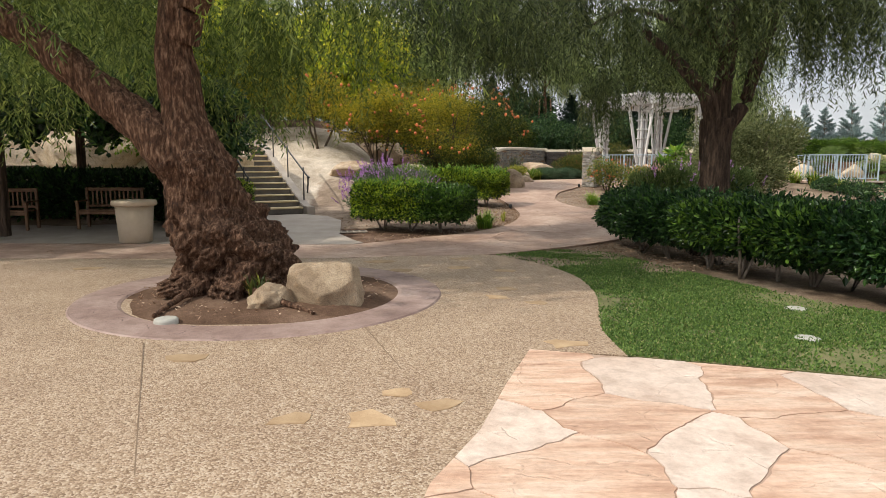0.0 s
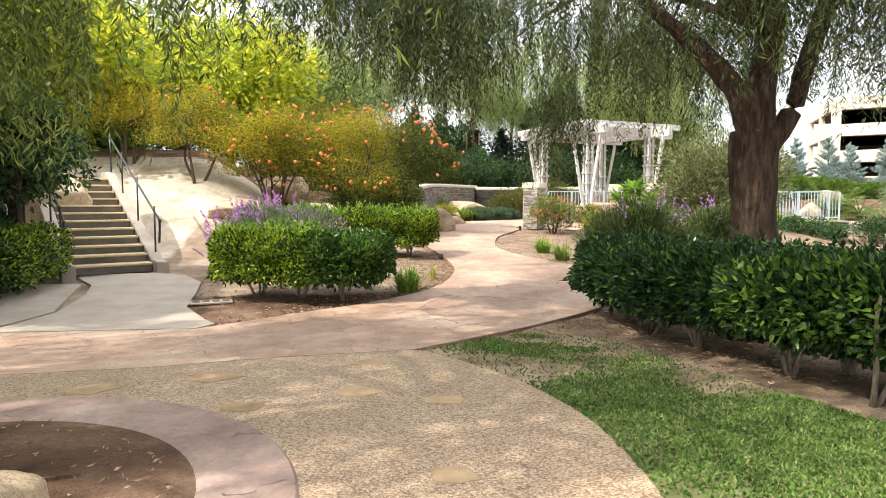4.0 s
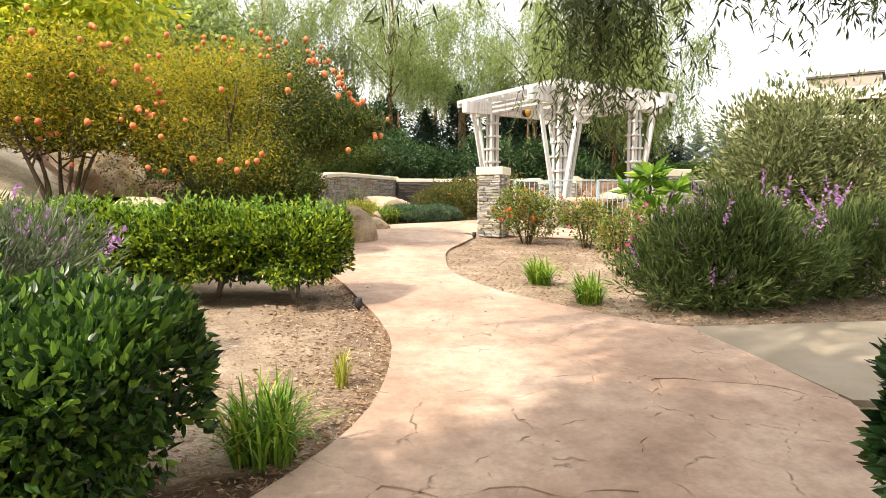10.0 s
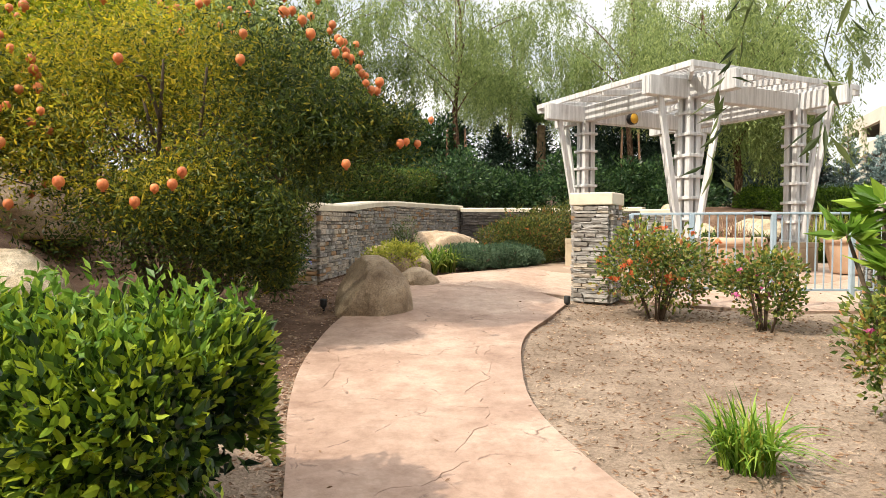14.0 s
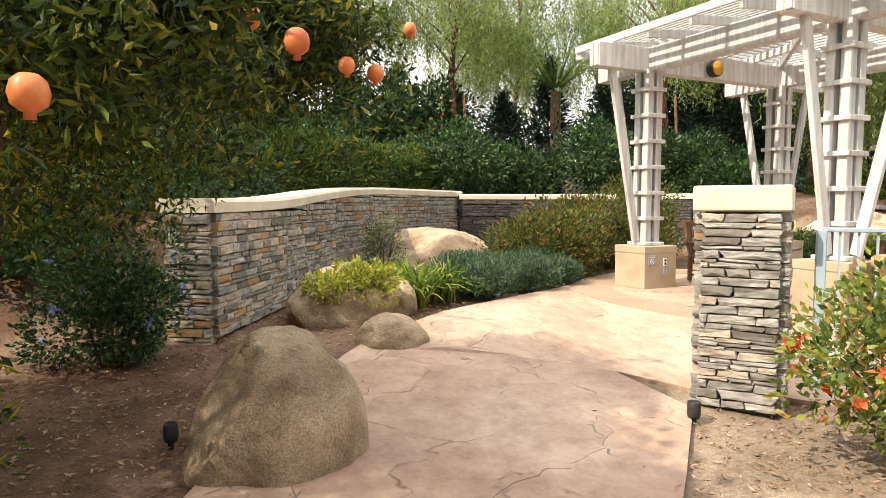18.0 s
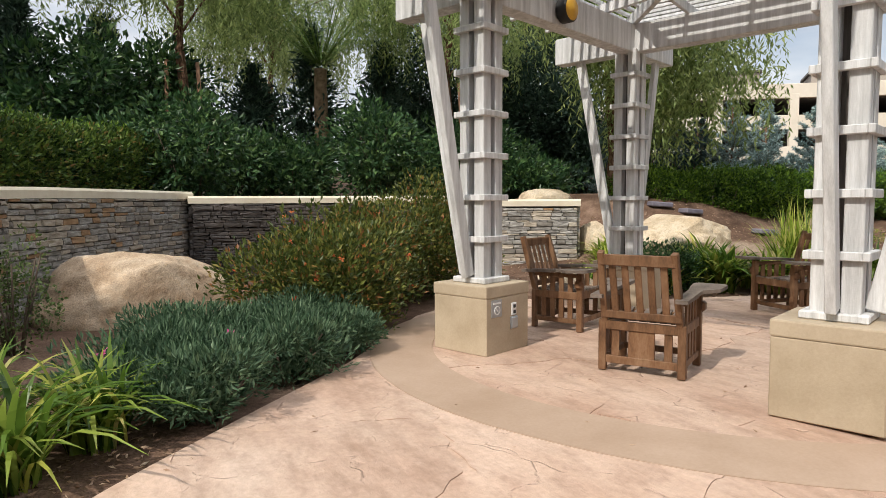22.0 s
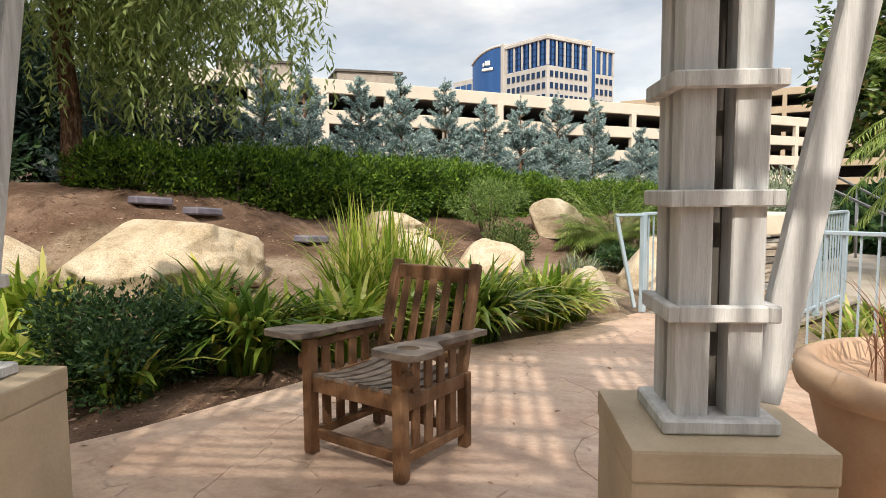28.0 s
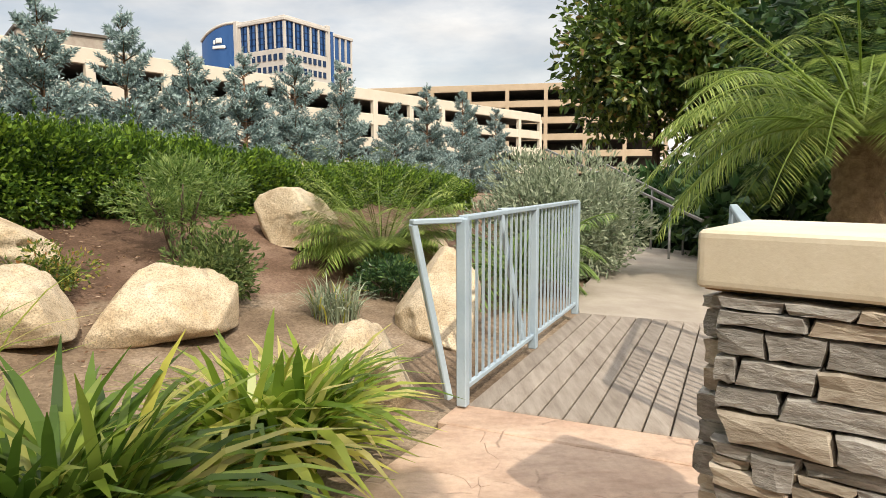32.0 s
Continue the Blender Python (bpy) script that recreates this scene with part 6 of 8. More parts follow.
# plaza joints and set-in stones
for p, q_ in (((-2.58, 5.4), (-0.9, 1.6)), ((-0.75, 6.0), (-0.2, 4.4))):
    d = np.array(q_) - np.array(p)
    L = np.linalg.norm(d)
    m = pose((p[0] + q_[0]) / 2, (p[1] + q_[1]) / 2, float(level((p[1] + q_[1]) / 2)) - 0.0015, 0, 0, math.degrees(math.atan2(d[1], d[0])))
    part("control_joint", box(L, 0.008, 0.006), M_GROOVE, plaza, m=m)
sq = random.Random(5)
for x, y, r in ((-2.05, 5.0, 0.16), (-0.92, 3.75, 0.16), (-0.42, 3.74, 0.2), (-0.02, 3.98, 0.15), (-0.28, 4.2, 0.12), (1.05, 7.1, 0.15), (1.06, 5.43, 0.2), (0.65, 7.4, 0.17), (0.78, 7.92, 0.16),
                (-3.6, 4.3, 0.2), (-4.6, 5.0, 0.22), (-5.6, 7.6, 0.25), (-6.5, 8.8, 0.25), (-5.2, 9.4, 0.22), (-7.4, 7.0, 0.25), (0.2, 9.6, 0.2), (-0.6, 9.3, 0.18), (0.9, 9.3, 0.17), (-1.0, 10.2, 0.25), (-3.4, 10.1, 0.25), (-1.9, 9.9, 0.2), (0.3, 10.6, 0.2)):
    a0 = sq.uniform(0, 6)
    poly = [(x + r * w * math.cos(a0 + k * 0.785), y + r * 0.75 * w * math.sin(a0 + k * 0.785)) for k in range(8) for w in (sq.uniform(0.55, 1.2),)]
    part("set_stone", slab_mesh(poly, 0.0045, 0.03, 2.0), M_YSTONE, plaza)

# ---- trash can, benches, arbour ----
can = thing("trash_can", "round beige concrete litter bin with a rounded rim", "trash can", pose(-6.2, 12.95, float(level(12.95))))
part("body", lathe([(0.0, 0.0), (0.29, 0.0), (0.31, 0.02), (0.36, 0.74), (0.34, 0.74)], 40), M_CAN, can)
part("rim", lathe([(0.30, 0.74), (0.40, 0.735), (0.425, 0.76), (0.425, 0.81), (0.40, 0.845), (0.31, 0.845), (0.29, 0.80), (0.29, 0.5), (0.0, 0.5)], 40), M_CAN, can)


def garden_bench(m):
    b = thing("garden_bench", "dark wooden slatted bench in the arbour's shade", "bench", m, "arbour benches")
    for sx in (-0.62, 0.62):
        part("leg", box(0.06, 0.06, 0.62, 0.006, (sx, -0.24, 0.31)), M_TEAK, b)
        part("leg", box(0.06, 0.06, 0.92, 0.006, (sx, 0.24, 0.46)), M_TEAK, b)
        part("arm", box(0.07, 0.56, 0.03, 0.006, (sx, -0.02, 0.63)), M_TEAK, b)
    for k in range(6):
        part("seat_slat", box(1.24, 0.065, 0.025, 0.004, (0, -0.22 + 0.085 * k, 0.42)), M_TEAK, b)
    part("back_rail", box(1.24, 0.035, 0.08, 0.006, (0, 0.25, 0.88)), M_TEAK, b)
    part("lower_rail", box(1.24, 0.035, 0.05, 0.006, (0, 0.25, 0.5)), M_TEAK, b)
    part("apron", box(1.24, 0.03, 0.07, 0.006, (0, -0.24, 0.37)), M_TEAK, b)
    for k in range(11):
        part("back_slat", box(0.04, 0.02, 0.34, 0.003, (-0.5 + 0.1 * k, 0.25, 0.69)), M_TEAK, b)
    return b


bench = garden_bench(pose(-9.9, 14.5, float(level(14.5)), 0, 0, 5))
copy_thing(bench, pose(-7.6, 14.75, float(level(14.75)), 0, 0, 3))
arb = thing("arbour", "timber arbour overgrown with dark ivy", "arbour")
for x in (-12.5, -9.0, -5.6):
    for y in (13.2, 16.2):
        part("post", box(0.16, 0.16, 2.5, 0.012, (x, y, 1.25)), M_BARKD, arb)
for y in (13.2, 16.2):
    part("beam", box(8.2, 0.12, 0.22, 0.01, (-9.0, y, 2.6)), M_BARKD, arb)
for k in range(12):
    part("rafter", box(0.08, 3.9, 0.16, 0.008, (-12.7 + 0.66 * k, 14.7, 2.79)), M_BARKD, arb)
iq = np.random.default_rng(51)
n = 62000
c = np.column_stack([iq.uniform(-13.3, -5.0, n), iq.uniform(12.6, 16.6, n), 2.75 + np.abs(iq.normal(size=n)) * 0.25])
hang = iq.uniform(size=n) < 0.3
c[hang, 1] = 12.9 + iq.normal(size=hang.sum()) * 0.25
c[hang, 2] = 2.75 - np.abs(iq.normal(size=hang.sum())) * 0.22 - 0.35 * (np.abs(np.sin(c[hang, 0] * 2.1)) > 0.93) * iq.uniform(0, 1.6, hang.sum())
part("ivy", leaf_mesh(c, unit(iq.normal(size=(n, 3)) + np.array([0, -0.5, -0.3])), 0.16, 0.12, iq), L_HEDGED, arb)
hedge("dark clipped ivy bank behind the benches", [(-13.5, 15.7), (-9, 15.9), (-6.0, 16.0), (-5.6, 15.0)], 0.5, 0.0, 1.2, L_HEDGED, 61, 600, 0.12, "ivy banks")

# bank of pale rock behind the arbour
for k, (x, y, sx, sz) in enumerate(((-13.0, 19.2, 2.4, 1.3), (-10.2, 19.0, 2.2, 1.25), (-7.6, 19.4, 1.9, 1.2))):
    boulder("rough pale rock face behind the arbour", x, y, sx, 1.0, sz, 60 + k, M_PALE, 0, 0.1, 0.12)

# ---- lawn ----
lq = np.random.default_rng(71)
LAWN = GRASS_S + [(3.2, 4.56), (5.0, 4.1), (6.5, 3.7), (6.2, 5.2), (5.0, 5.9), (4.3, 7.2), (3.75, 8.6), (3.3, 10.2), (3.0, 11.5), (2.2, 11.9), (1.3, 11.35)]
CUT = 9.2
cut_l = (float(np.interp(CUT, [p[1] for p in GRASS_S[::-1]], [p[0] for p in GRASS_S[::-1]])), CUT)
cut_r = (float(np.interp(CUT, [8.6, 10.2], [3.75, 3.3])), CUT)
k0 = next(i for i, p in enumerate(LAWN) if p[1] < CUT)
k1 = max(i for i, p in enumerate(LAWN) if p[1] < CUT)
tagged(part("lawn", slab_mesh([cut_l] + LAWN[k0:k1 + 1] + [cut_r], 0.0, 0.08), surface("turf", (0.10, 0.125, 0.04), (0.19, 0.17, 0.085), 5, 0.95, 0.6, 60), None), "green clover lawn", "lawn", kind="structure")
tagged(part("lawn_end", slab_mesh(LAWN[:k0] + [cut_l, cut_r] + LAWN[k1 + 1:], 0.0, 0.08), M_EARTH, None), "bare brown earth at the lawn's end", "ground", kind="structure")
n = 270000
c = np.column_stack([lq.uniform(0.8, 6.5, n), lq.uniform(3.6, 12.0, n), np.zeros(n)])
c = c[inside(LAWN, c[:, 0], c[:, 1])]
thin = np.array([noise.noise((a * 0.9, b * 0.9, 9.0)) for a, b in c[:, :2]])
keep = lq.uniform(size=len(c)) < np.clip(0.95 + 1.5 * thin - 0.75 * smooth(8.6, 10.0, c[:, 1]) - 0.4 * smooth(0.0, 1.0, c[:, 0] - np.interp(c[:, 1], [4, 7, 10, 11], [5.2, 3.9, 2.4, 1.6])), 0.08, 1)
for px, py, pr_ in ((1.63, 11.40, 0.2), (2.19, 11.66, 0.22), (2.16, 11.08, 0.24), (2.52, 10.91, 0.22), (1.72, 11.02, 0.16)):      # clover patches in the bare end
    near_ = np.hypot((c[:, 0] - px) / 1.5, c[:, 1] - py) < pr_ * (0.75 + 0.8 * thin)
    keep |= near_ & (lq.uniform(size=len(c)) < 0.75)
c = c[keep]
c[:, 2] = level(c[:, 1]) - 0.002
d = unit(np.column_stack([lq.normal(size=len(c)) * 0.8, lq.normal(size=len(c)) * 0.8, lq.uniform(0.4, 1.2, len(c))]))
tagged(part("lawn_grass", leaf_mesh(c, d, 0.034, 0.017, lq), L_LAWN), "short green grass and clover", "grass", kind="stuff")

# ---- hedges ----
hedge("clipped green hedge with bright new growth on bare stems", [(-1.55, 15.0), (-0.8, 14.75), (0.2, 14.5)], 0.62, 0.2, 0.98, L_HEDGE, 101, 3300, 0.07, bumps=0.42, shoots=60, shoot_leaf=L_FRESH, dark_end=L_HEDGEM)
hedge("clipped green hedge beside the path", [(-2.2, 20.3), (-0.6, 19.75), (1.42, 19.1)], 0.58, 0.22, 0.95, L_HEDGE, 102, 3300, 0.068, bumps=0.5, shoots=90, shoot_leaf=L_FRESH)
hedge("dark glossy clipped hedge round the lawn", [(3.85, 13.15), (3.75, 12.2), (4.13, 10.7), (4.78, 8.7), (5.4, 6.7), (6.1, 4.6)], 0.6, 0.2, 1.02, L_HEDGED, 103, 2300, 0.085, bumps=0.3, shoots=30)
hedge("bright green tips of the hedge round the lawn", [(4.1, 9.9), (4.7, 8.2)], 0.61, 0.3, 1.02, L_HEDGEM, 104, 900, 0.085)
hedge("dark shrub hedge below the steps", [(-5.3, 14.9), (-5.35, 16.2)], 0.6, 0.05, 1.0, L_HEDGE, 105, 900, 0.07)
sg = bush("sage_bush", "grey-green sage bush with purple flower spikes", "bush", (-1.5, 17.2, 0.7), (1.2, 1.0, 0.7), L_SAGE, 111, 19000, 0.14, 0.16, 40, 0.9, L_PURPLE, 420, spikes=0.24)
bush("sage_bush", "dusky sage bush with faded purple spikes", "bush", (6.15, 17.95, 0.75), (1.2, 0.75, 0.72), L_SAGED, 112, 20000, 0.14, 0.16, 34, 0.9, L_PURPLE, 70, spikes=0.3)
bush("sage_bush", "dusky sage bush with faded purple spikes", "bush", (7.9, 18.1, 0.75), (1.0, 0.8, 0.65), L_SAGED, 113, 11000, 0.14, 0.16, 30, 0.9, L_PURPLE, 40, spikes=0.3)
bush("olive_shrub", "loose grey-green rounded shrub", "shrub", (9.3, 20.0, 1.75), (1.9, 1.6, 1.25), L_OLIVE, 114, 30000, 0.12, 0.34, 60, 0.5)
clump("grass_tuft", "bright green grass tuft in bare earth", "grass", 4.55, 19.65, 260, 0.52, 0.017, L_FRESH, 121, (0.2, 0.95), 0.15, "grass tufts")
clump("grass_tuft", "bright green grass tuft in bare earth", "grass", 4.64, 18.4, 240, 0.5, 0.017, L_FRESH, 122, (0.2, 0.95), 0.15, "grass tufts")
clump("grass_tuft", "bright green grass tuft beside the path", "grass", 0.98, 15.1, 300, 0.55, 0.017, L_FRESH, 123, (0.2, 0.9), 0.18, "grass tufts")
clump("grass_tuft", "thin yellowing grass tuft", "grass", 1.5, 16.15, 40, 0.34, 0.012, L_GOLD, 124, (0.1, 0.5), 0.05, "grass tufts")
bush("rose_bush", "rose bush with reddish leaves and orange flowers", "rose bush", (5.95, 23.6, 1.15), (0.78, 0.62, 0.52), L_ROSE, 131, 4600, 0.06, 0.6, 34, 0.3, L_ORANGE, 34, 0.06, group="rose bushes")
bush("rose_bush", "small rose bush with pink flowers", "rose bush", (6.9, 22.9, 1.0), (0.5, 0.45, 0.42), L_ROSE, 132, 2300, 0.06, 0.6, 22, 0.3, L_PINK, 9, 0.05, group="rose bushes")
bush("rose_bush", "leggy rose bush with pink flowers", "rose bush", (6.05, 20.1, 0.9), (0.45, 0.45, 0.5), L_ROSE, 133, 2000, 0.06, 0.6, 20, 0.3, L_PINK, 10, 0.055, group="rose bushes")
bush("rose_bush", "leggy rose bush with pink flowers", "rose bush", (6.75, 20.1, 0.85), (0.45, 0.45, 0.45), L_ROSE, 134, 1900, 0.06, 0.6, 20, 0.3, L_PINK, 6, 0.05, group="rose bushes")

L_BLUEF = leafy("blue_petal", [(0, (0.20, 0.26, 0.62)), (1, (0.40, 0.46, 0.80))], 0.6, 0.4)
bush("plumbago", "dark green bush with pale blue flowers beside the wall's end", "bush", (1.1, 26.1, 1.2), (0.65, 0.5, 0.75), L_LAUREL, 136, 6500, 0.055, 0.5, 22, 0.3, L_BLUEF, 16, 0.045)

# broad-leaved plumeria
pm = thing("plumeria", "plumeria with large bright green leaves on thick stems", "plant")
pq = np.random.default_rng(141)
bx, by = 8.0, 22.5
gz0 = float(land(bx, by))
heads = [(0.0, 0.0, 1.45), (0.4, -0.15, 1.15), (-0.35, 0.1, 1.1), (0.5, 0.2, 0.8), (-0.1, -0.35, 0.75), (0.2, 0.3, 1.25), (0.6, -0.3, 0.6)]
for a, b, h in heads:
    stems([np.array([(bx, by, gz0 - 0.05), (bx + a * 0.4, by + b * 0.4, gz0 + h * 0.4), (bx + a, by + b, gz0 + h)])], 0.035, M_TWIG, pm, seg=8, name="stem")
for a, b, h in heads:
    k = 36
    ang = pq.uniform(0, 2 * np.pi, k)
    el = pq.uniform(-0.2, 0.9, k)
    d = np.column_stack([np.cos(ang) * np.cos(el), np.sin(ang) * np.cos(el), np.sin(el)])
    cc = np.array([bx + a, by + b, gz0 + h]) + d * 0.04
    part("leaf_rosette", leaf_mesh(cc, d, 0.42, 0.13, pq, 0.2), L_FRESH, pm)

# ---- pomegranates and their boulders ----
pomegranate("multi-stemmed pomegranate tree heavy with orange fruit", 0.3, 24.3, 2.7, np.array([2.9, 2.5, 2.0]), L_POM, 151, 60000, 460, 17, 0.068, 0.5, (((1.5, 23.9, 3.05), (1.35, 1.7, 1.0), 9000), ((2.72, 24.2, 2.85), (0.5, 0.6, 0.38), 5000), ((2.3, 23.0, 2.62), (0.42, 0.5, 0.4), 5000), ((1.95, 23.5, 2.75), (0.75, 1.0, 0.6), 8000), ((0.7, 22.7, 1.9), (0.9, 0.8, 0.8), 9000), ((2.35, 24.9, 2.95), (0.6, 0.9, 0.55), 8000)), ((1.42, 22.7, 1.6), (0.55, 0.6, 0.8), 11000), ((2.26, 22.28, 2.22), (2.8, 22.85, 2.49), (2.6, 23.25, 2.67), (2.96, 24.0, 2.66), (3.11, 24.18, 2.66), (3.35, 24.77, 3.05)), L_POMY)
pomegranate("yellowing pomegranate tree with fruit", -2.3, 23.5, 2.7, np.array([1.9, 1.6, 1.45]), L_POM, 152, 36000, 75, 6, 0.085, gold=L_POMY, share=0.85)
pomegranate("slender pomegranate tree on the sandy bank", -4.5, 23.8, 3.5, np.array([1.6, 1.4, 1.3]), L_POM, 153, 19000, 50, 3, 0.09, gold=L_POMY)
pomegranate("pomegranate tree on the bank beside the steps", -6.8, 25.0, 4.3, np.array([1.7, 1.5, 1.4]), L_POMY, 154, 15000, 10, 4, 0.1)
boulder("smooth pale boulder under the pomegranates", -1.05, 22.7, 0.85, 0.55, 0.68, 11, M_PALE, -10, 0.12, 0.08, cuts=3)
boulder("tall tan boulder behind pomegranate stems", -2.75, 27.0, 1.05, 0.7, 1.0, 12, M_TANB, 20, 0.12, 0.1, cuts=4)
boulder("tan boulder on the bank", -3.1, 22.0, 0.85, 0.55, 0.38, 13, M_TANB, 0, 0.12, 0.1, cuts=3)
boulder("round tan boulder at the path's edge", 2.58, 24.3, 0.47, 0.42, 0.62, 14, M_ROCK, 30, 0.2, 0.07, cuts=2)
boulder("small speckled boulder at the path's edge", 3.36, 26.5, 0.33, 0.3, 0.25, 15, M_ROCK, 0, 0.3, 0.06, cuts=2)
boulder("rounded tan boulder below the stone wall", 2.95, 27.72, 0.62, 0.48, 0.5, 16, M_ROCK, 20, 0.12, 0.07, cuts=2)
boulder("small tan boulder below the stone wall", 3.5, 28.0, 0.26, 0.24, 0.34, 17, M_ROCK, 0)
boulder("broad tan boulder among bedding plants", 4.7, 33.15, 1.0, 0.65, 0.62, 18, M_TANB, 0, 0.12, 0.1, cuts=3)

# ---- bed below the stone wall ----
bush("golden_shrub", "golden variegated shrub with small leaves", "shrub", (2.98, 27.42, 1.16), (0.5, 0.34, 0.27), L_GOLD, 161, 3000, 0.06, 0.55, 26, 0.4)
for k, (x, y, s) in enumerate(((3.75, 28.35, 1.0), (4.15, 28.75, 0.9), (3.5, 28.9, 0.95))):
    clump("agapanthus", "clump of green strap-leaved lily", "plant", x, y, 150, 0.85 * s, 0.036, L_STRAPG, 170 + k, (0.3, 0.95), 0.16, "strap-leaved lilies")
gq = np.random.default_rng(181)
for k, (x, y, rx, ry) in enumerate(((4.7, 29.35, 0.75, 0.5), (5.4, 30.0, 0.7, 0.5), (5.0, 30.3, 0.8, 0.6), (5.9, 30.5, 0.5, 0.45), (4.75, 28.85, 0.45, 0.35), (5.45, 29.45, 0.45, 0.35), (6.1, 30.05, 0.4, 0.32))):
    bush("ground_cover", "low blue-grey spreading ground cover", "plant", (x, y, 0.98), (rx * 1.1, ry * 1.1, 0.3), L_BLUE, 182 + k, 7000 if k < 4 else 3500, 0.07, 0.26, 30, 0.8, L_PINK, 3 if k < 3 else 0, 0.06, group="ground cover")
bush("red_flower_bush", "loose green bush dotted with red flowers", "bush", (6.35, 31.25, 1.3), (1.05, 1.0, 0.72), L_BUSH, 191, 15000, 0.072, 0.45, 60, 0.7, L_ORANGE, 70, 0.032)
bush("red_flower_bush", "loose green bush dotted with red flowers", "bush", (7.25, 32.3, 1.4), (0.95, 0.8, 0.75), L_BUSH, 192, 10000, 0.072, 0.45, 40, 0.7, L_ORANGE, 40, 0.032)
bush("small_leaved_bush", "rounded yellow-green small-leaved bush", "bush", (8.6, 33.0, 1.5), (1.15, 1.0, 0.95), L_BUSH, 193, 17000, 0.072, 0.45, 44, 0.7)
bush("rose_bush", "thin rose bush climbing the stone wall", "rose bush", (3.55, 31.6, 1.35), (0.45, 0.35, 0.65), L_SAGED, 194, 1800, 0.045, 0.5, 20, 0.3)
clump("agapanthus", "clump of green strap-leaved lily", "plant", 6.9, 31.55, 40, 0.5, 0.025, L_STRAP, 195, (0.3, 0.8), 0.1, "strap-leaved lilies")
for k, (x, y, z) in enumerate(((-0.2, 27.4, 1.9), (0.6, 28.9, 2.1), (1.2, 30.8, 2.3), (-1.2, 29.0, 2.2))):
    bush("dark_shrub", "dark green shrub on the bank behind the stone wall", "shrub", (x, y, z), (0.95, 0.9, 0.8), L_LAUREL, 196 + k, 7000, 0.08, 0.5, 26, 0.3, group="bank shrubs")
for k, (x, y, z) in enumerate(((-9.6, 27.6, 3.7), (-8.2, 28.6, 3.8), (-6.6, 29.4, 3.9), (-5.2, 30.0, 3.9), (-3.8, 30.6, 3.8))):
    bush("bank_shrub", "green leafy shrub on top of the sandy bank", "shrub", (x, y, z), (1.2, 1.0, 1.0), L_FRESH if k % 2 else L_LAUREL, 640 + k, 3600, 0.15, 0.5, 26, 0.3, group="bank shrubs")

# ---- pergola ----
PR = 18.0
PM = pose(9.08, 28.71, 0.782, 0, 0, PR)
PH = 1.42
perg = thing("pergola", "weathered white timber pergola with a slatted roof on four posts", "pergola", PM)
SETTLED = {(1, -1): (-0.076, -0.038, -0.045)}      # one corner stands lower


def beam(parent, name, a, b, w, h, mat=None, roll=0.0):
    a, b = Vector(a), Vector(b)
    d = b - a
    q = d.to_track_quat("X", "Z").to_matrix().to_4x4()
    return part(name, box(d.length, w, h, 0.006), mat or M_WOOD, parent, m=Matrix.Translation((a + b) / 2) @ q)


for ix, iy in ((-1, 1), (-1, -1), (1, 1), (1, -1)):
    mx, my, mz = SETTLED.get((ix, iy), (0, 0, 0))
    x, y = ix * PH + mx, iy * PH + my
    post = part("post", box(0.108, 0.108, 2.54, 0.006, (x - 0.083, y - 0.083, 1.85)), M_WOOD, perg)
    # core added and coloured dark as the shade between the uprights
    part("inner_post", box(0.075, 0.075, 2.5, 0.004, (x, y, 1.85)), M_WOODD, post, "added dark core that stands for shade in the gaps")
    for a, b in ((0.083, -0.083), (-0.083, 0.083), (0.083, 0.083)):
        part("upright", box(0.108, 0.108, 2.54, 0.006, (x + a, y + b, 1.85)), M_WOOD, post)
    for k in range(6):
        z = 0.99 + 0.368 * k + mz
        for a, b in ((0.157, 0), (-0.157, 0), (0, 0.157), (0, -0.157)):
            part("band", box(0.038 if a else 0.352, 0.038 if b else 0.274, 0.054, 0.005, (x + a, y + b, z)), M_WOOD, post)
    part("base_plate", box(0.37, 0.37, 0.05, 0.008, (x, y, 0.625 + mz)), M_WOOD, perg)
    for a, b in ((ix, 0), (0, iy)):
        beam(perg, "brace", (x + a * 0.19, y + b * 0.19, 0.66 + mz), (x + a * 0.69, y + b * 0.69, 3.10), 0.06, 0.115)
E1 = PH + 1.0                  # beams run on past the posts
for s in (-1, 1):
    part("beam", box(2 * E1, 0.19, 0.33, 0.008, (0, s * PH, 3.245)), M_WOOD, perg)
    part("beam", box(0.19, 2 * E1, 0.33, 0.008, (s * PH, 0, 3.249)), M_WOOD, perg)
    for e in (-1, 1):
        for o in (-0.045, 0.045):
            part("beam_end", box(0.02, 0.078, 0.31, 0.005, (e * (E1 + 0.008), s * PH + o, 3.245)), M_WOOD, perg)
            part("beam_end", box(0.078, 0.02, 0.31, 0.005, (s * PH + o, e * (E1 + 0.008), 3.249)), M_WOOD, perg)
R0, Z0, Z1 = PH + 0.74, 3.46, 3.66
for ix, iy in ((-1, 1), (-1, -1), (1, 1), (1, -1)):
    beam(perg, "hip_rafter", (0, 0, Z1 - 0.06), (ix * R0, iy * R0, Z0 - 0.06), 0.06, 0.15)
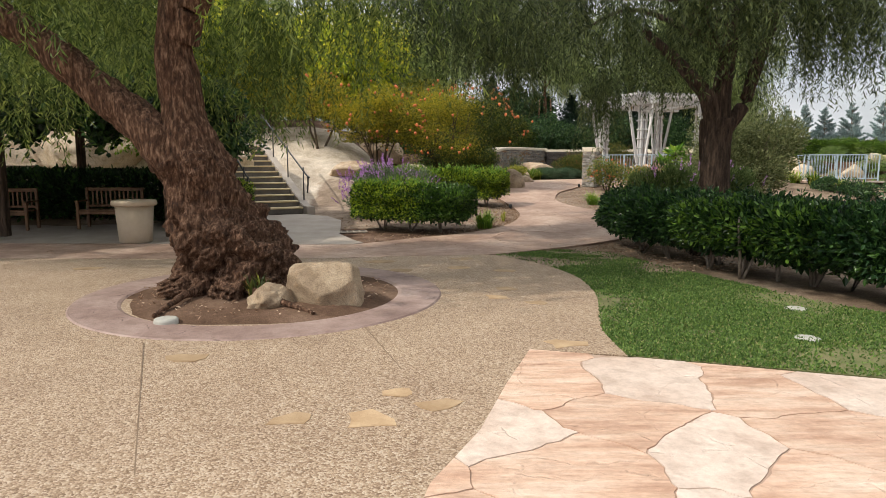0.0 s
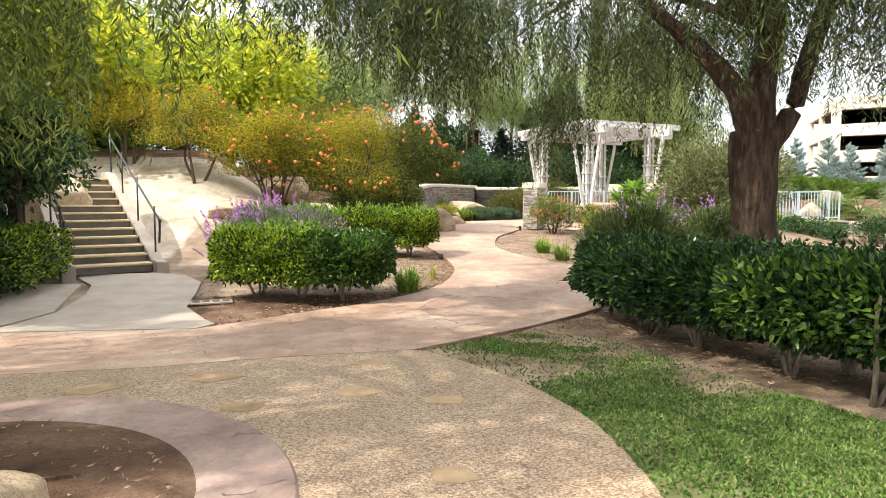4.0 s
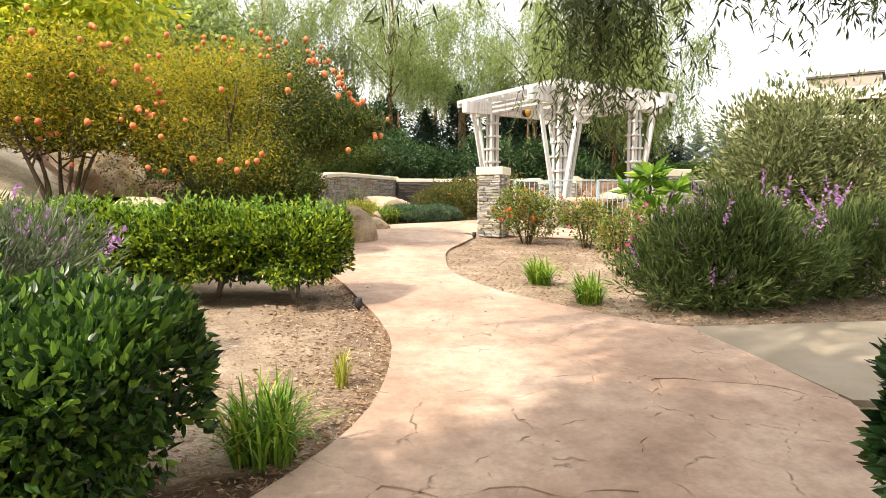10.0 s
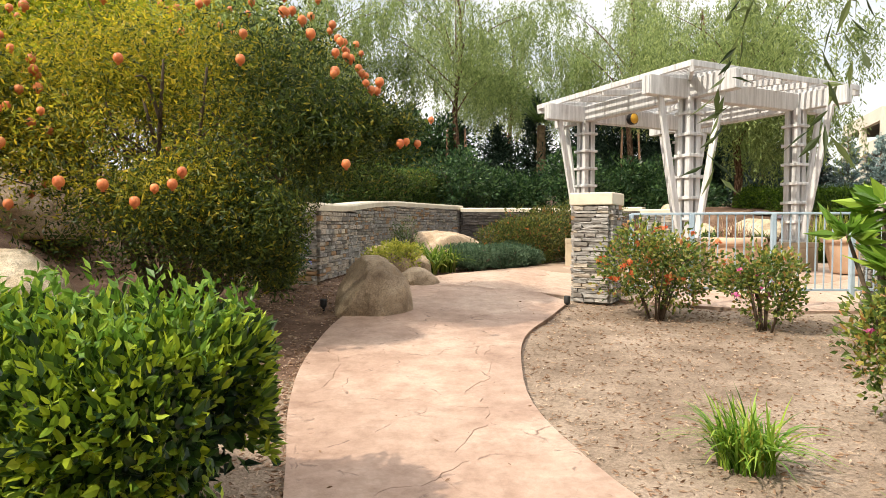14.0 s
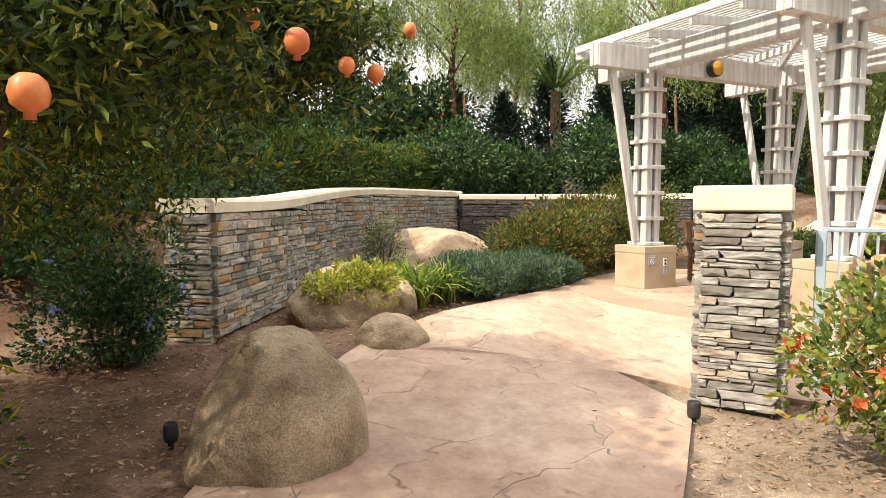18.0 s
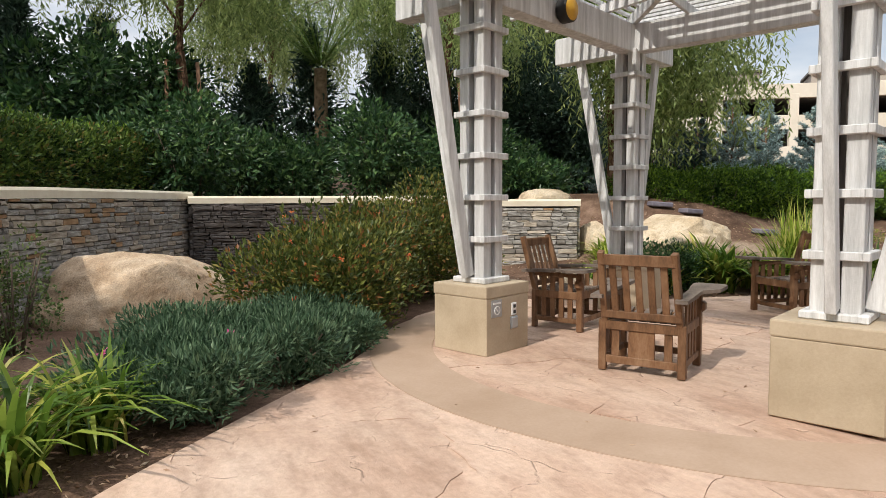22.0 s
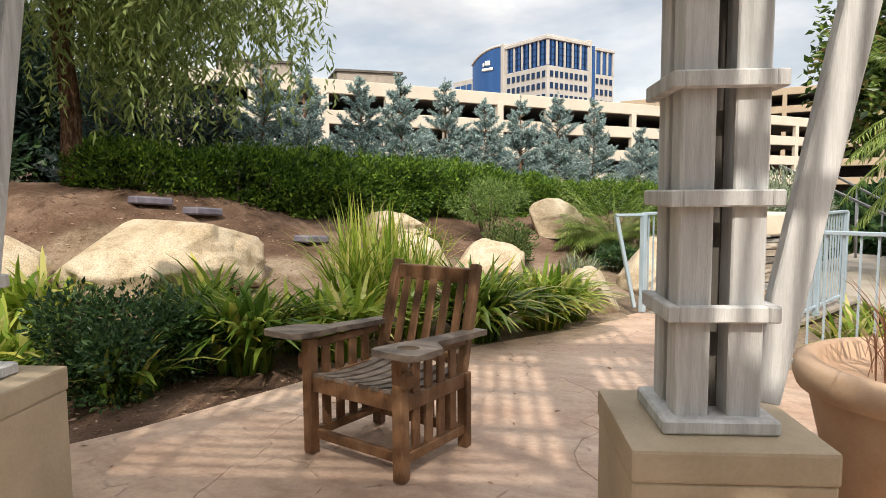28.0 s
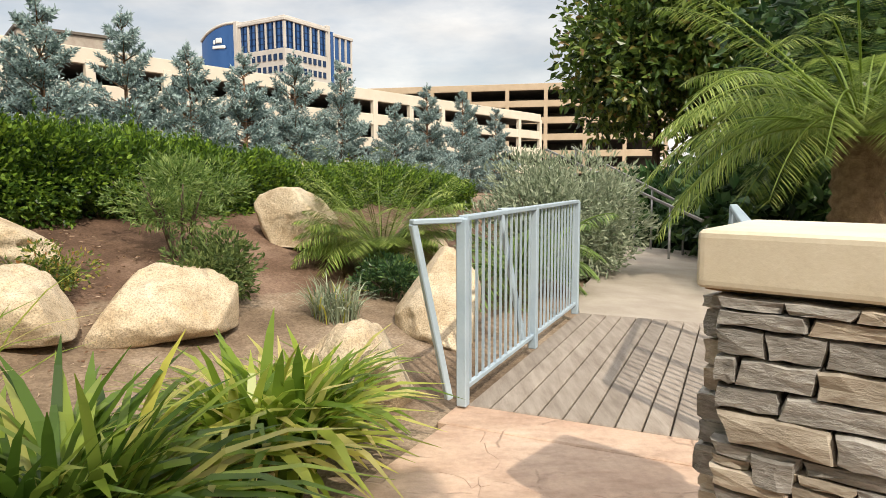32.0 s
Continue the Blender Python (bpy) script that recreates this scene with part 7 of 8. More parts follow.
for s in (-1, 1):
    part("fascia", box(2 * R0, 0.04, 0.10, 0.006, (0, s * R0, Z0 + 0.01)), M_WOOD, perg)
    part("fascia", box(0.04, 2 * R0, 0.10, 0.006, (s * R0, 0, Z0 + 0.01)), M_WOOD, perg)
    for u in (-1.4, -0.7, 0.0, 0.7, 1.4):
        top = Z0 + (Z1 - Z0) * (1 - abs(u) / R0)
        beam(perg, "rafter", (u, s * abs(u), top - 0.07), (u, s * R0, Z0 - 0.07), 0.045, 0.11)
        beam(perg, "rafter", (s * abs(u), u, top - 0.07), (s * R0, u, Z0 - 0.07), 0.045, 0.11)
rr = 0.18
while rr < R0 - 0.03:
    z = Z0 + (Z1 - Z0) * (1 - rr / R0)
    for s in (-1, 1):
        part("slat", box(2 * rr, 0.045, 0.035, 0.004, (0, s * rr, z + 0.02)), M_WOOD, perg)
        part("slat", box(0.045, 2 * rr, 0.035, 0.004, (s * rr, 0, z + 0.02)), M_WOOD, perg)
    rr += 0.115
spk = thing("bell_speaker", "round black-rimmed speaker with an amber face on the pergola beam", "speaker", PM @ pose(-0.28, PH - 0.075, 3.22, 90, 0, 0))
part("housing", lathe([(0.0, 0.02), (0.10, 0.02), (0.125, 0.04), (0.125, 0.14), (0.11, 0.15)], 28), M_BLACK, spk)
part("face", lathe([(0.11, 0.148), (0.09, 0.168), (0.0, 0.178)], 28), M_AMBER, spk, "domed amber face")
for i, (ix, iy) in enumerate(((-1, 1), (-1, -1), (1, 1), (1, -1))):
    pd = thing("pedestal", "tan plastered square pedestal under a pergola post", "pedestal", PM @ pose(ix * PH + SETTLED.get((ix, iy), (0, 0, 0))[0], iy * PH + SETTLED.get((ix, iy), (0, 0, 0))[1], SETTLED.get((ix, iy), (0, 0, 0))[2]), "pergola pedestals")
    part("body", box(0.61, 0.61, 0.50, 0.008, (0, 0, 0.245)), M_PED, pd)
    part("top_slab", box(0.62, 0.62, 0.105, 0.012, (0, 0, 0.5465), 2), M_PED, pd)
    if i == 0:
        for sx, sz, w, h, mt in ((-0.11, 0.40, 0.14, 0.15, M_PLATE), (0.14, 0.37, 0.065, 0.11, M_WHITE), (0.14, 0.25, 0.10, 0.11, M_PLATE)):
            part("wall_plate", box(w, 0.012, h, 0.003, (sx - 0.06, -0.309, sz)), mt, pd)
        part("sign_ring", tube([(-0.17 + 0.036 * math.cos(a), -0.318, 0.385 + 0.036 * math.sin(a)) for a in np.linspace(0, 2 * np.pi, 20)], 0.004, 5), M_WHITE, pd)
        part("sign_bar", box(0.066, 0.004, 0.008, 0, (0, 0, 0)), M_WHITE, pd, m=pose(-0.17, -0.318, 0.385, 0, 45, 0))
        part("sign_line", box(0.10, 0.004, 0.014, 0, (-0.17, -0.317, 0.447)), M_WHITE, pd)
        for z in (0.395, 0.345):
            part("socket", box(0.034, 0.006, 0.03, 0.004, (0.08, -0.317, z)), M_BLACK, pd)
        part("box_lid", box(0.086, 0.01, 0.095, 0.004, (0.08, -0.319, 0.25)), M_PLATE, pd)


# ---- chairs ----
def teak_chair(m, label):
    """Facing +y; broad paddle arms with a cup hole on one."""
    c = thing("armchair", label, "chair", m, "teak armchairs")
    W, D = 0.60, 0.52
    for s in (-1, 1):
        part("leg", box(0.06, 0.06, 0.6, 0.005, (s * W / 2, D / 2, 0.30)), M_TEAK, c)
        part("leg", box(0.06, 0.05, 0.40, 0.005, (s * W / 2, -D / 2, 0.20)), M_TEAK, c)
        beam(c, "back_post", (s * W / 2 * 0.95, -D / 2 + 0.01, 0.36), (s * W / 2 * 0.9, -D / 2 - 0.167, 0.945), 0.05, 0.055, M_TEAK)
        part("side_rail", box(0.035, D, 0.075, 0.004, (s * W / 2, 0, 0.36)), M_TEAK, c)
        part("foot_rail", box(0.035, D, 0.05, 0.004, (s * W / 2, 0, 0.10)), M_TEAK, c)
        part("upper_rail", box(0.03, D, 0.04, 0.004, (s * W / 2, 0, 0.565)), M_TEAK, c)
        for y in (-0.15, -0.05, 0.05, 0.15):
            part("side_slat", box(0.018, 0.055, 0.44, 0.003, (s * W / 2, y, 0.345)), M_TEAK, c)
        part("corbel", box(0.04, 0.09, 0.09, 0.02, (s * (W / 2 + 0.04), D / 2, 0.48)), M_TEAK, c)
        bm = bmesh.new()
        out = [(s * x, y) for x, y in ((-0.045, -0.42), (0.045, -0.42), (0.055, 0.04), (0.165, 0.14), (0.185, 0.34), (0.15, 0.385), (-0.05, 0.385), (-0.075, 0.34), (-0.07, 0.18), (-0.05, 0.06))]
        hole = arc(s * 0.045, 0.245, 0.052, 0, 360, 20)[:-1]
        vo = [bm.verts.new((x, y, 0)) for x, y in out]
        eo = [bm.edges.new((a, b)) for a, b in zip(vo, vo[1:] + vo[:1])]
        if s == -1:
            vh = [bm.verts.new((x, y, 0)) for x, y in hole]
            eo += [bm.edges.new((a, b)) for a, b in zip(vh, vh[1:] + vh[:1])]
        bmesh.ops.triangle_fill(bm, use_beauty=True, edges=eo)
        r = bmesh.ops.extrude_face_region(bm, geom=bm.faces[:])
        for v_ in r["geom"]:
            if isinstance(v_, bmesh.types.BMVert):
                v_.co.z += 0.028
        bmesh.ops.recalc_face_normals(bm, faces=bm.faces[:])
        part("arm", bm_mesh("arm", bm), M_TEAKG, c, "greyed broad arm", pose(s * (W / 2 + 0.015), 0.03, 0.60, 3, 0, 0))
    part("front_apron", box(W, 0.03, 0.085, 0.004, (0, D / 2, 0.37)), M_TEAK, c)
    part("front_stretcher", box(W, 0.03, 0.05, 0.004, (0, D / 2 - 0.02, 0.10)), M_TEAK, c)
    part("back_stretcher", box(W, 0.03, 0.06, 0.004, (0, -D / 2, 0.09)), M_TEAK, c)
    part("back_seat_rail", box(W, 0.03, 0.07, 0.004, (0, -D / 2 - 0.005, 0.36)), M_TEAK, c)
    part("back_panel", box(0.2, 0.016, 0.22, 0.003, (0, -D / 2, 0.225)), M_TEAK, c)
    for x in (-0.2, 0.2):
        part("back_lower_slat", box(0.06, 0.016, 0.22, 0.003, (x, -D / 2, 0.225)), M_TEAK, c)
    for k in range(7):
        x = -0.234 + 0.078 * k
        ys = np.linspace(-D / 2 + 0.02, D / 2 + 0.02, 9)
        v = [(x + dx, y, 0.405 - 0.03 * (1 - (y / 0.27) ** 2) + dz) for y in ys for dx, dz in ((-0.026, 0), (0.026, 0), (0.026, 0.02), (-0.026, 0.02))]
        f = [(4 * i + j, 4 * i + (j + 1) % 4, 4 * i + 4 + (j + 1) % 4, 4 * i + 4 + j) for i in range(8) for j in range(4)] + [(3, 2, 1, 0), (32, 33, 34, 35)]
        part("seat_slat", mk("seat_slat", v, f), M_TEAKG, c)
    beam(c, "top_rail", (-W / 2 * 0.92, -D / 2 - 0.155, 0.88), (W / 2 * 0.92, -D / 2 - 0.155, 0.88), 0.035, 0.085, M_TEAK)
    beam(c, "back_bottom_rail", (-W / 2, -D / 2 - 0.035, 0.45), (W / 2, -D / 2 - 0.035, 0.45), 0.03, 0.06, M_TEAK)
    for k in range(5):
        x = -0.19 + 0.095 * k
        beam(c, "back_slat", (x, -D / 2 - 0.035, 0.46), (x, -D / 2 - 0.15, 0.87), 0.054, 0.014, M_TEAK)
    return c


ch = teak_chair(pose(8.04, 28.3, 0.785, 0, 0, -62), "teak armchair with broad greyed arms and slatted back")
copy_thing(ch, pose(8.66, 30.0, 0.785, 0, 0, -157))
copy_thing(ch, pose(11.37, 29.25, 0.785, 0, 0, 76))

# ---- planter pots with dry grass ----
for k, (x, y, s) in enumerate(((8.55, 26.15, 1.0), (11.35, 26.9, 1.0))):
    pt = thing("planter_pot", "large terracotta pot with a rolled rim", "pot", pose(x, y, 0.785), "terracotta pots")
    part("body", lathe([(0.0, 0.0), (0.30, 0.0), (0.33, 0.03), (0.44, 0.5), (0.45, 0.56)], 40), M_POT, pt)
    part("rim", lathe([(0.43, 0.55), (0.49, 0.56), (0.505, 0.60), (0.50, 0.66), (0.46, 0.68), (0.42, 0.67), (0.41, 0.60), (0.0, 0.60)], 40), M_POT, pt)
    clump("dry_grass", "dry reddish fountain grass growing in a pot", "grass", x, y, 160, 0.6, 0.009, L_DRYG, 200 + k, (0.2, 0.9), 0.25, "pot grasses", z=1.38)


# ---- guard rails ----
def guard(name, label, pts, z, h=1.07, spacing=0.105, post_every=1.25, stay=True, group="guard rails"):
    g = thing(name, label, "railing", group=group)
    pts = [np.array(p, float) for p in pts]
    for a, b in zip(pts, pts[1:]):
        d = b - a
        L = np.linalg.norm(d)
        d = d / L
        ang = math.degrees(math.atan2(d[1], d[0]))
        mid = (a + b) / 2
        part("top_rail", box(L, 0.055, 0.03, 0.005), M_STEEL, g, m=pose(mid[0], mid[1], z + h, 0, 0, ang))
        part("bottom_rail", box(L, 0.03, 0.03, 0.004), M_STEEL, g, m=pose(mid[0], mid[1], z + 0.1, 0, 0, ang))
        n = max(1, round(L / post_every))
        for k in range(n + 1):
            p = a + d * L * k / n
            part("post", POST_ME, M_STEEL, g, m=pose(p[0], p[1], z, 0, 0, ang))
        k = spacing
        while k < L - 0.03:
            p = a + d * k
            part("baluster", BAL_ME, M_STEEL, g, m=pose(p[0], p[1], z, 0, 0, ang))
            k += spacing
    return g


POST_ME, BAL_ME = box(0.06, 0.06, 1.07, 0.006, (0, 0, 0.535)), box(0.014, 0.014, 0.95, 0.0, (0, 0, 0.58))
POST_ME.materials.append(M_STEEL), BAL_ME.materials.append(M_STEEL)
rail_arc = arc(PERG[0], PERG[1], 5.12, -128, -19, 10)
guard("guard_rail", "pale blue steel guard rail with upright bars round the patio", [(6.05, 24.55)] + rail_arc[1:-1] + [(13.9, 27.25)], 0.74)
guard("bridge_rail", "pale blue steel bridge rail with upright bars", [(15.71, 28.36), (18.2, 27.2)], 0.80)
br = guard("bridge_rail", "pale blue steel bridge rail with upright bars", [(15.16, 27.05), (17.05, 26.25)], 0.80)
stay = thing("rail_stay", "pale blue steel stay bracing the bridge rail", "railing")
for p in ((15.71, 28.36), (16.95, 27.78)):
    beam(stay, "arm", (p[0], p[1], 1.86), (p[0] - 0.16, p[1] + 0.28, 1.86), 0.05, 0.03, M_STEEL)
    beam(stay, "strut", (p[0] - 0.15, p[1] + 0.27, 1.85), (p[0] - 0.03, p[1] + 0.08, 0.85), 0.04, 0.04, M_STEEL)
walk_rail = thing("handrail", "grey metal handrails beside the far ramp", "handrail")
for a, b in (((27.3, 26.0, 2.75), (23.1, 24.0, 1.35)), ((28.3, 25.2, 2.85), (24.1, 23.4, 1.3))):
    beam(walk_rail, "rail", a, b, 0.05, 0.05, M_GALV)
    for k in range(5):
        p = np.array(a) + (np.array(b) - np.array(a)) * (k + 0.2) / 5
        part("post", tube([(p[0], p[1], float(land(p[0], p[1])) - 0.1), tuple(p)], 0.025, 8), M_GALV, walk_rail)
deck = thing("bridge_deck", "weathered grey plank bridge deck", "bridge", pose(15.42, 27.72, 0.775, 0, 0, -25))
for k in range(10):
    part("plank", box(2.78, 0.128, 0.045, 0.006, (1.42, -0.62 + 0.138 * k, 0.0)), M_DECK, deck)
part("threshold", box(0.30, 1.5, 0.10, 0.008, (-0.11, 0, -0.035)), M_PATIO, deck)

# ---- bank north east of the patio ----
for k, (x, y, sx, sy, sz, mt, lab) in enumerate((
        (13.55, 32.9, 1.05, 0.8, 0.62, M_PALE, "huge pale granite boulder on the planted bank"),
        (12.6, 35.45, 0.8, 0.5, 0.5, M_PALE, "pale boulder above the stone wall's end"),
        (12.55, 33.9, 0.4, 0.36, 0.42, M_PALE, "small golden boulder beside the wall's end"),
        (16.2, 31.3, 0.5, 0.42, 0.36, M_PALE, "pale boulder behind strap-leaved plants"),
        (17.2, 32.1, 0.6, 0.45, 0.3, M_PALE, "pale boulder on the bank"),
        (16.9, 30.5, 0.6, 0.5, 0.36, M_PALE, "rounded pale boulder on the bank"),
        (15.95, 28.98, 0.42, 0.36, 0.36, M_PALE, "pale boulder beside the bridge rail"),
        (20.2, 30.3, 0.6, 0.5, 0.5, M_PALE, "pale leaning boulder under the hedge"),
        (17.9, 28.5, 0.75, 0.4, 0.5, M_PALE, "pale boulder behind the bridge rail"),
        (20.1, 28.6, 0.35, 0.3, 0.35, M_PALE, "small pale boulder below a palm"),
        (10.0, 31.75, 0.5, 0.4, 0.35, M_PALE, "low pale boulder behind a chair"))):
    boulder(lab, x, y, sx, sy, sz, 30 + k, mt, 25 * k)
for k, (x, y) in enumerate(((14.45, 34.05), (15.9, 32.7), (14.95, 33.7))):
    sl = part("slate_block", box(0.46, 0.26, 0.10, 0.02), M_SLATE, None, m=pose(x, y, float(land(x, y)) + 0.05, 0, 4, -20 + 9 * k))
    tagged(sl, "flat purple slate block lying on mulch", "stone", "slate blocks")
CLUMPS = [(12.45, 31.05, 1.0, 230, L_STRAPG), (13.1, 30.6, 0.95, 170, L_STRAP), (12.2, 33.1, 0.8, 90, L_STRAP), (12.9, 31.9, 0.9, 110, L_STRAPG), (11.5, 32.4, 0.8, 80, L_STRAP), (14.1, 29.7, 1.0, 300, L_STRAPG), (14.85, 29.25, 0.9, 230, L_STRAP), (15.35, 29.1, 0.75, 90, L_STRAP), (11.6, 31.35, 0.6, 60, L_STRAPG), (11.0, 32.0, 0.7, 60, L_STRAPG),
          (13.1, 30.95, 0.7, 70, L_STRAP), (13.95, 30.35, 0.75, 80, L_STRAP), (10.4, 32.1, 0.6, 50, L_STRAP), (14.4, 26.55, 0.7, 70, L_STRAP), (14.95, 26.2, 0.75, 80, L_STRAPG), (15.7, 25.85, 0.7, 70, L_STRAP), (16.5, 25.4, 0.7, 60, L_STRAPG)]
for k, (x, y, s, n, lf) in enumerate(CLUMPS):
    clump("agapanthus", "clump of arching strap leaves at the patio's edge", "plant", x, y, int(n * 1.4), s, 0.054, lf, 220 + k, (0.3, 0.95), 0.2, "strap-leaved lilies")
clump("flax", "tall upright clump of narrow grassy leaves", "plant", 13.95, 30.75, 330, 1.4, 0.024, L_STRAP, 240, (0.08, 0.6), 0.34)
clump("flax", "tall upright clump of narrow grassy leaves", "plant", 14.5, 30.6, 220, 1.2, 0.022, L_STRAP, 241, (0.08, 0.6), 0.25)
clump("silver_grass", "low silver-blue grass tuft", "grass", 17.7, 29.4, 220, 0.5, 0.014, L_SILVER, 242, (0.2, 0.8), 0.2)
bush("dark_shrub", "low dark green shrub at the bed's edge", "shrub", (11.75, 31.5, 1.1), (0.8, 0.55, 0.5), L_LAUREL, 243, 7000, 0.05, 0.5, 24)
bush("dark_shrub", "low dark green shrub with a pink rose", "shrub", (12.1, 31.3, 1.0), (0.45, 0.4, 0.3), L_LAUREL, 244, 2400, 0.05, 0.5, 22, 0.3, L_ORANGE, 3, 0.05)
bush("feathery_shrub", "young feathery green shrub with flat sprays on the bank", "shrub", (18.4, 31.0, 1.95), (0.65, 0.62, 0.42), L_PALM, 245, 3600, 0.08, 0.2, 14)
bush("dark_shrub", "small dark green shrub on bare earth", "shrub", (17.4, 30.4, 1.25), (0.5, 0.45, 0.4), L_SAGED, 248, 3600, 0.07, 0.35, 20)
bush("dark_shrub", "small dark green shrub on bare earth", "shrub", (18.6, 29.0, 1.1), (0.4, 0.4, 0.25), L_LAUREL, 249, 2200, 0.06, 0.4, 16)
for k, (x, y) in enumerate(((16.0, 24.9), (17.4, 24.6), (15.0, 25.2))):
    bush("dark_shrub", "low dark green shrub below the guard rail", "shrub", (x, y, 0.55), (0.7, 0.6, 0.4), L_LAUREL, 660 + k, 2600, 0.09, 0.45, 18, group="low shrubs")
bush("small_leaved_bush", "small yellowing shrub on mulch", "bush", (16.9, 31.5, 1.4), (0.45, 0.4, 0.32), L_ROSE, 246, 1900, 0.04, 0.5, 20)
bush("silver_shrub", "large silver-grey mounded shrub", "shrub", (21.5, 26.9, 1.4), (1.7, 1.3, 1.0), L_SILVER, 247, 24000, 0.1, 0.3, 50, 0.5)
palm("young palm with arching yellow-green fronds on the bank", 19.5, 29.15, 0.2, 0.08, 84, 250, length=1.2, leaf=0.28, width=0.013, pairs=46, rise=(0.3, 1.35), mat=L_PALMY, stalk=0.005)
palm("date palm with a rough trunk and long arching fronds", 20.6, 23.0, 2.2, 0.3, 60, 251, length=3.3, leaf=0.56, base=0.45, pairs=84, width=0.017, mat=L_PALMY)
palm("small palm with hanging fronds at the path's end", 19.4, 27.6, 0.25, 0.1, 20, 252, length=1.3, leaf=0.4, width=0.018)
hedge("long clipped dark green hedge on the bank", [(15.1, 35.4), (16.3, 34.4), (20.0, 32.3), (24.0, 30.2), (27.0, 28.4)], 0.75, 0.7, 1.88, L_HEDGEN, 261, 1900, 0.07, "clipped hedges", 0.45, 1.4, shoots=40, fall=((0, 3, 6, 8.2, 13.8), (0.16, 0.06, -0.03, -0.36, -0.55)))
hedge("dark clipped hedge behind the stone wall", [(-1.5, 32.0), (1.0, 34.6), (3.2, 37.6), (5.2, 39.3)], 0.8, 0.9, 2.75, L_HEDGEB, 262, 1200, 0.085, "clipped hedges", 0.16, 1.4, shoots=50, shoot_leaf=L_HEDGEN)
SPRUCES = [(18.3, 35.3, 3.0), (19.2, 35.0, 3.0), (19.8, 34.1, 2.7), (21.0, 33.8, 2.9), (22.3, 33.3, 3.0), (22.8, 32.5, 2.6), (24.4, 32.1, 2.8), (25.5, 31.4, 3.0), (26.4, 30.6, 2.9), (28.8, 29.6, 2.3), (29.7, 28.8, 2.9), (31.1, 27.8, 2.9), (33.8, 26.6, 2.7), (16.5, 37.1, 2.6), (17.0, 36.7, 2.5), (17.5, 36.3, 2.5), (17.9, 36.0, 2.6)]
for k, (x, y, h) in enumerate(SPRUCES):
    spruce("young blue-grey spruce with a pale leader behind the hedge" if k < 13 else "dense dark blue spruce beside the pepper tree", x, y, 1.6, h, 0.98 + 0.14 * math.sin(k * 3.1), L_SPRUCE if k < 13 else L_SPRUCED, 270 + k)

# laurels and dark conifers behind the water wall
for k in range(16):
    x = -2 + 1.35 * k
    y = 39.8 + (0.9 if k > 9 else 0.0) + 1.2 * math.sin(k * 1.9)
    bush("laurel", "large dark green laurel shrub", "shrub", (x, y, 2.95 + 0.35 * math.sin(k * 2.3)), (1.3, 1.2, 1.15), L_LAUREL, 310 + k, 5200, 0.15, 0.5, 36, 0.2, group="laurels")
for k in range(6):
    bush("laurel", "tall dark green laurel above the hedge", "shrub", (-3.2 + 1.8 * k, 41.6 - 0.5 * math.sin(k * 2.0), 4.4 + 0.4 * math.sin(k * 1.7)), (1.5, 1.3, 1.3), L_LAUREL, 3200 + k, 4200, 0.2, 0.45, 34, 0.2, group="laurels")
for k, (x, y, z) in enumerate(((14.0, 43.4, 5.0), (15.4, 42.4, 5.2), (16.6, 41.0, 4.8), (17.6, 40.0, 4.2), (12.6, 40.6, 3.2), (14.6, 39.2, 2.7))):
    bush("laurel", "tall dark leafy shrub behind the garden wall", "shrub", (x, y, z), (1.6, 1.5, z - 2.0), L_CONIF if k < 4 else L_LAUREL, 322 + k, 8000, 0.19, 0.4, 44, 0.2, group="laurels")
for k in range(14):
    x = -4 + 1.75 * k
    conifer("dark_conifer", "dark green young conifer", x, 42.5 + math.sin(k * 2.7), 4.0 + 0.8 * math.sin(k * 1.7), 1.6, L_CONIF, 330 + k, 4500, "dark conifers", 2.2, 0.24)
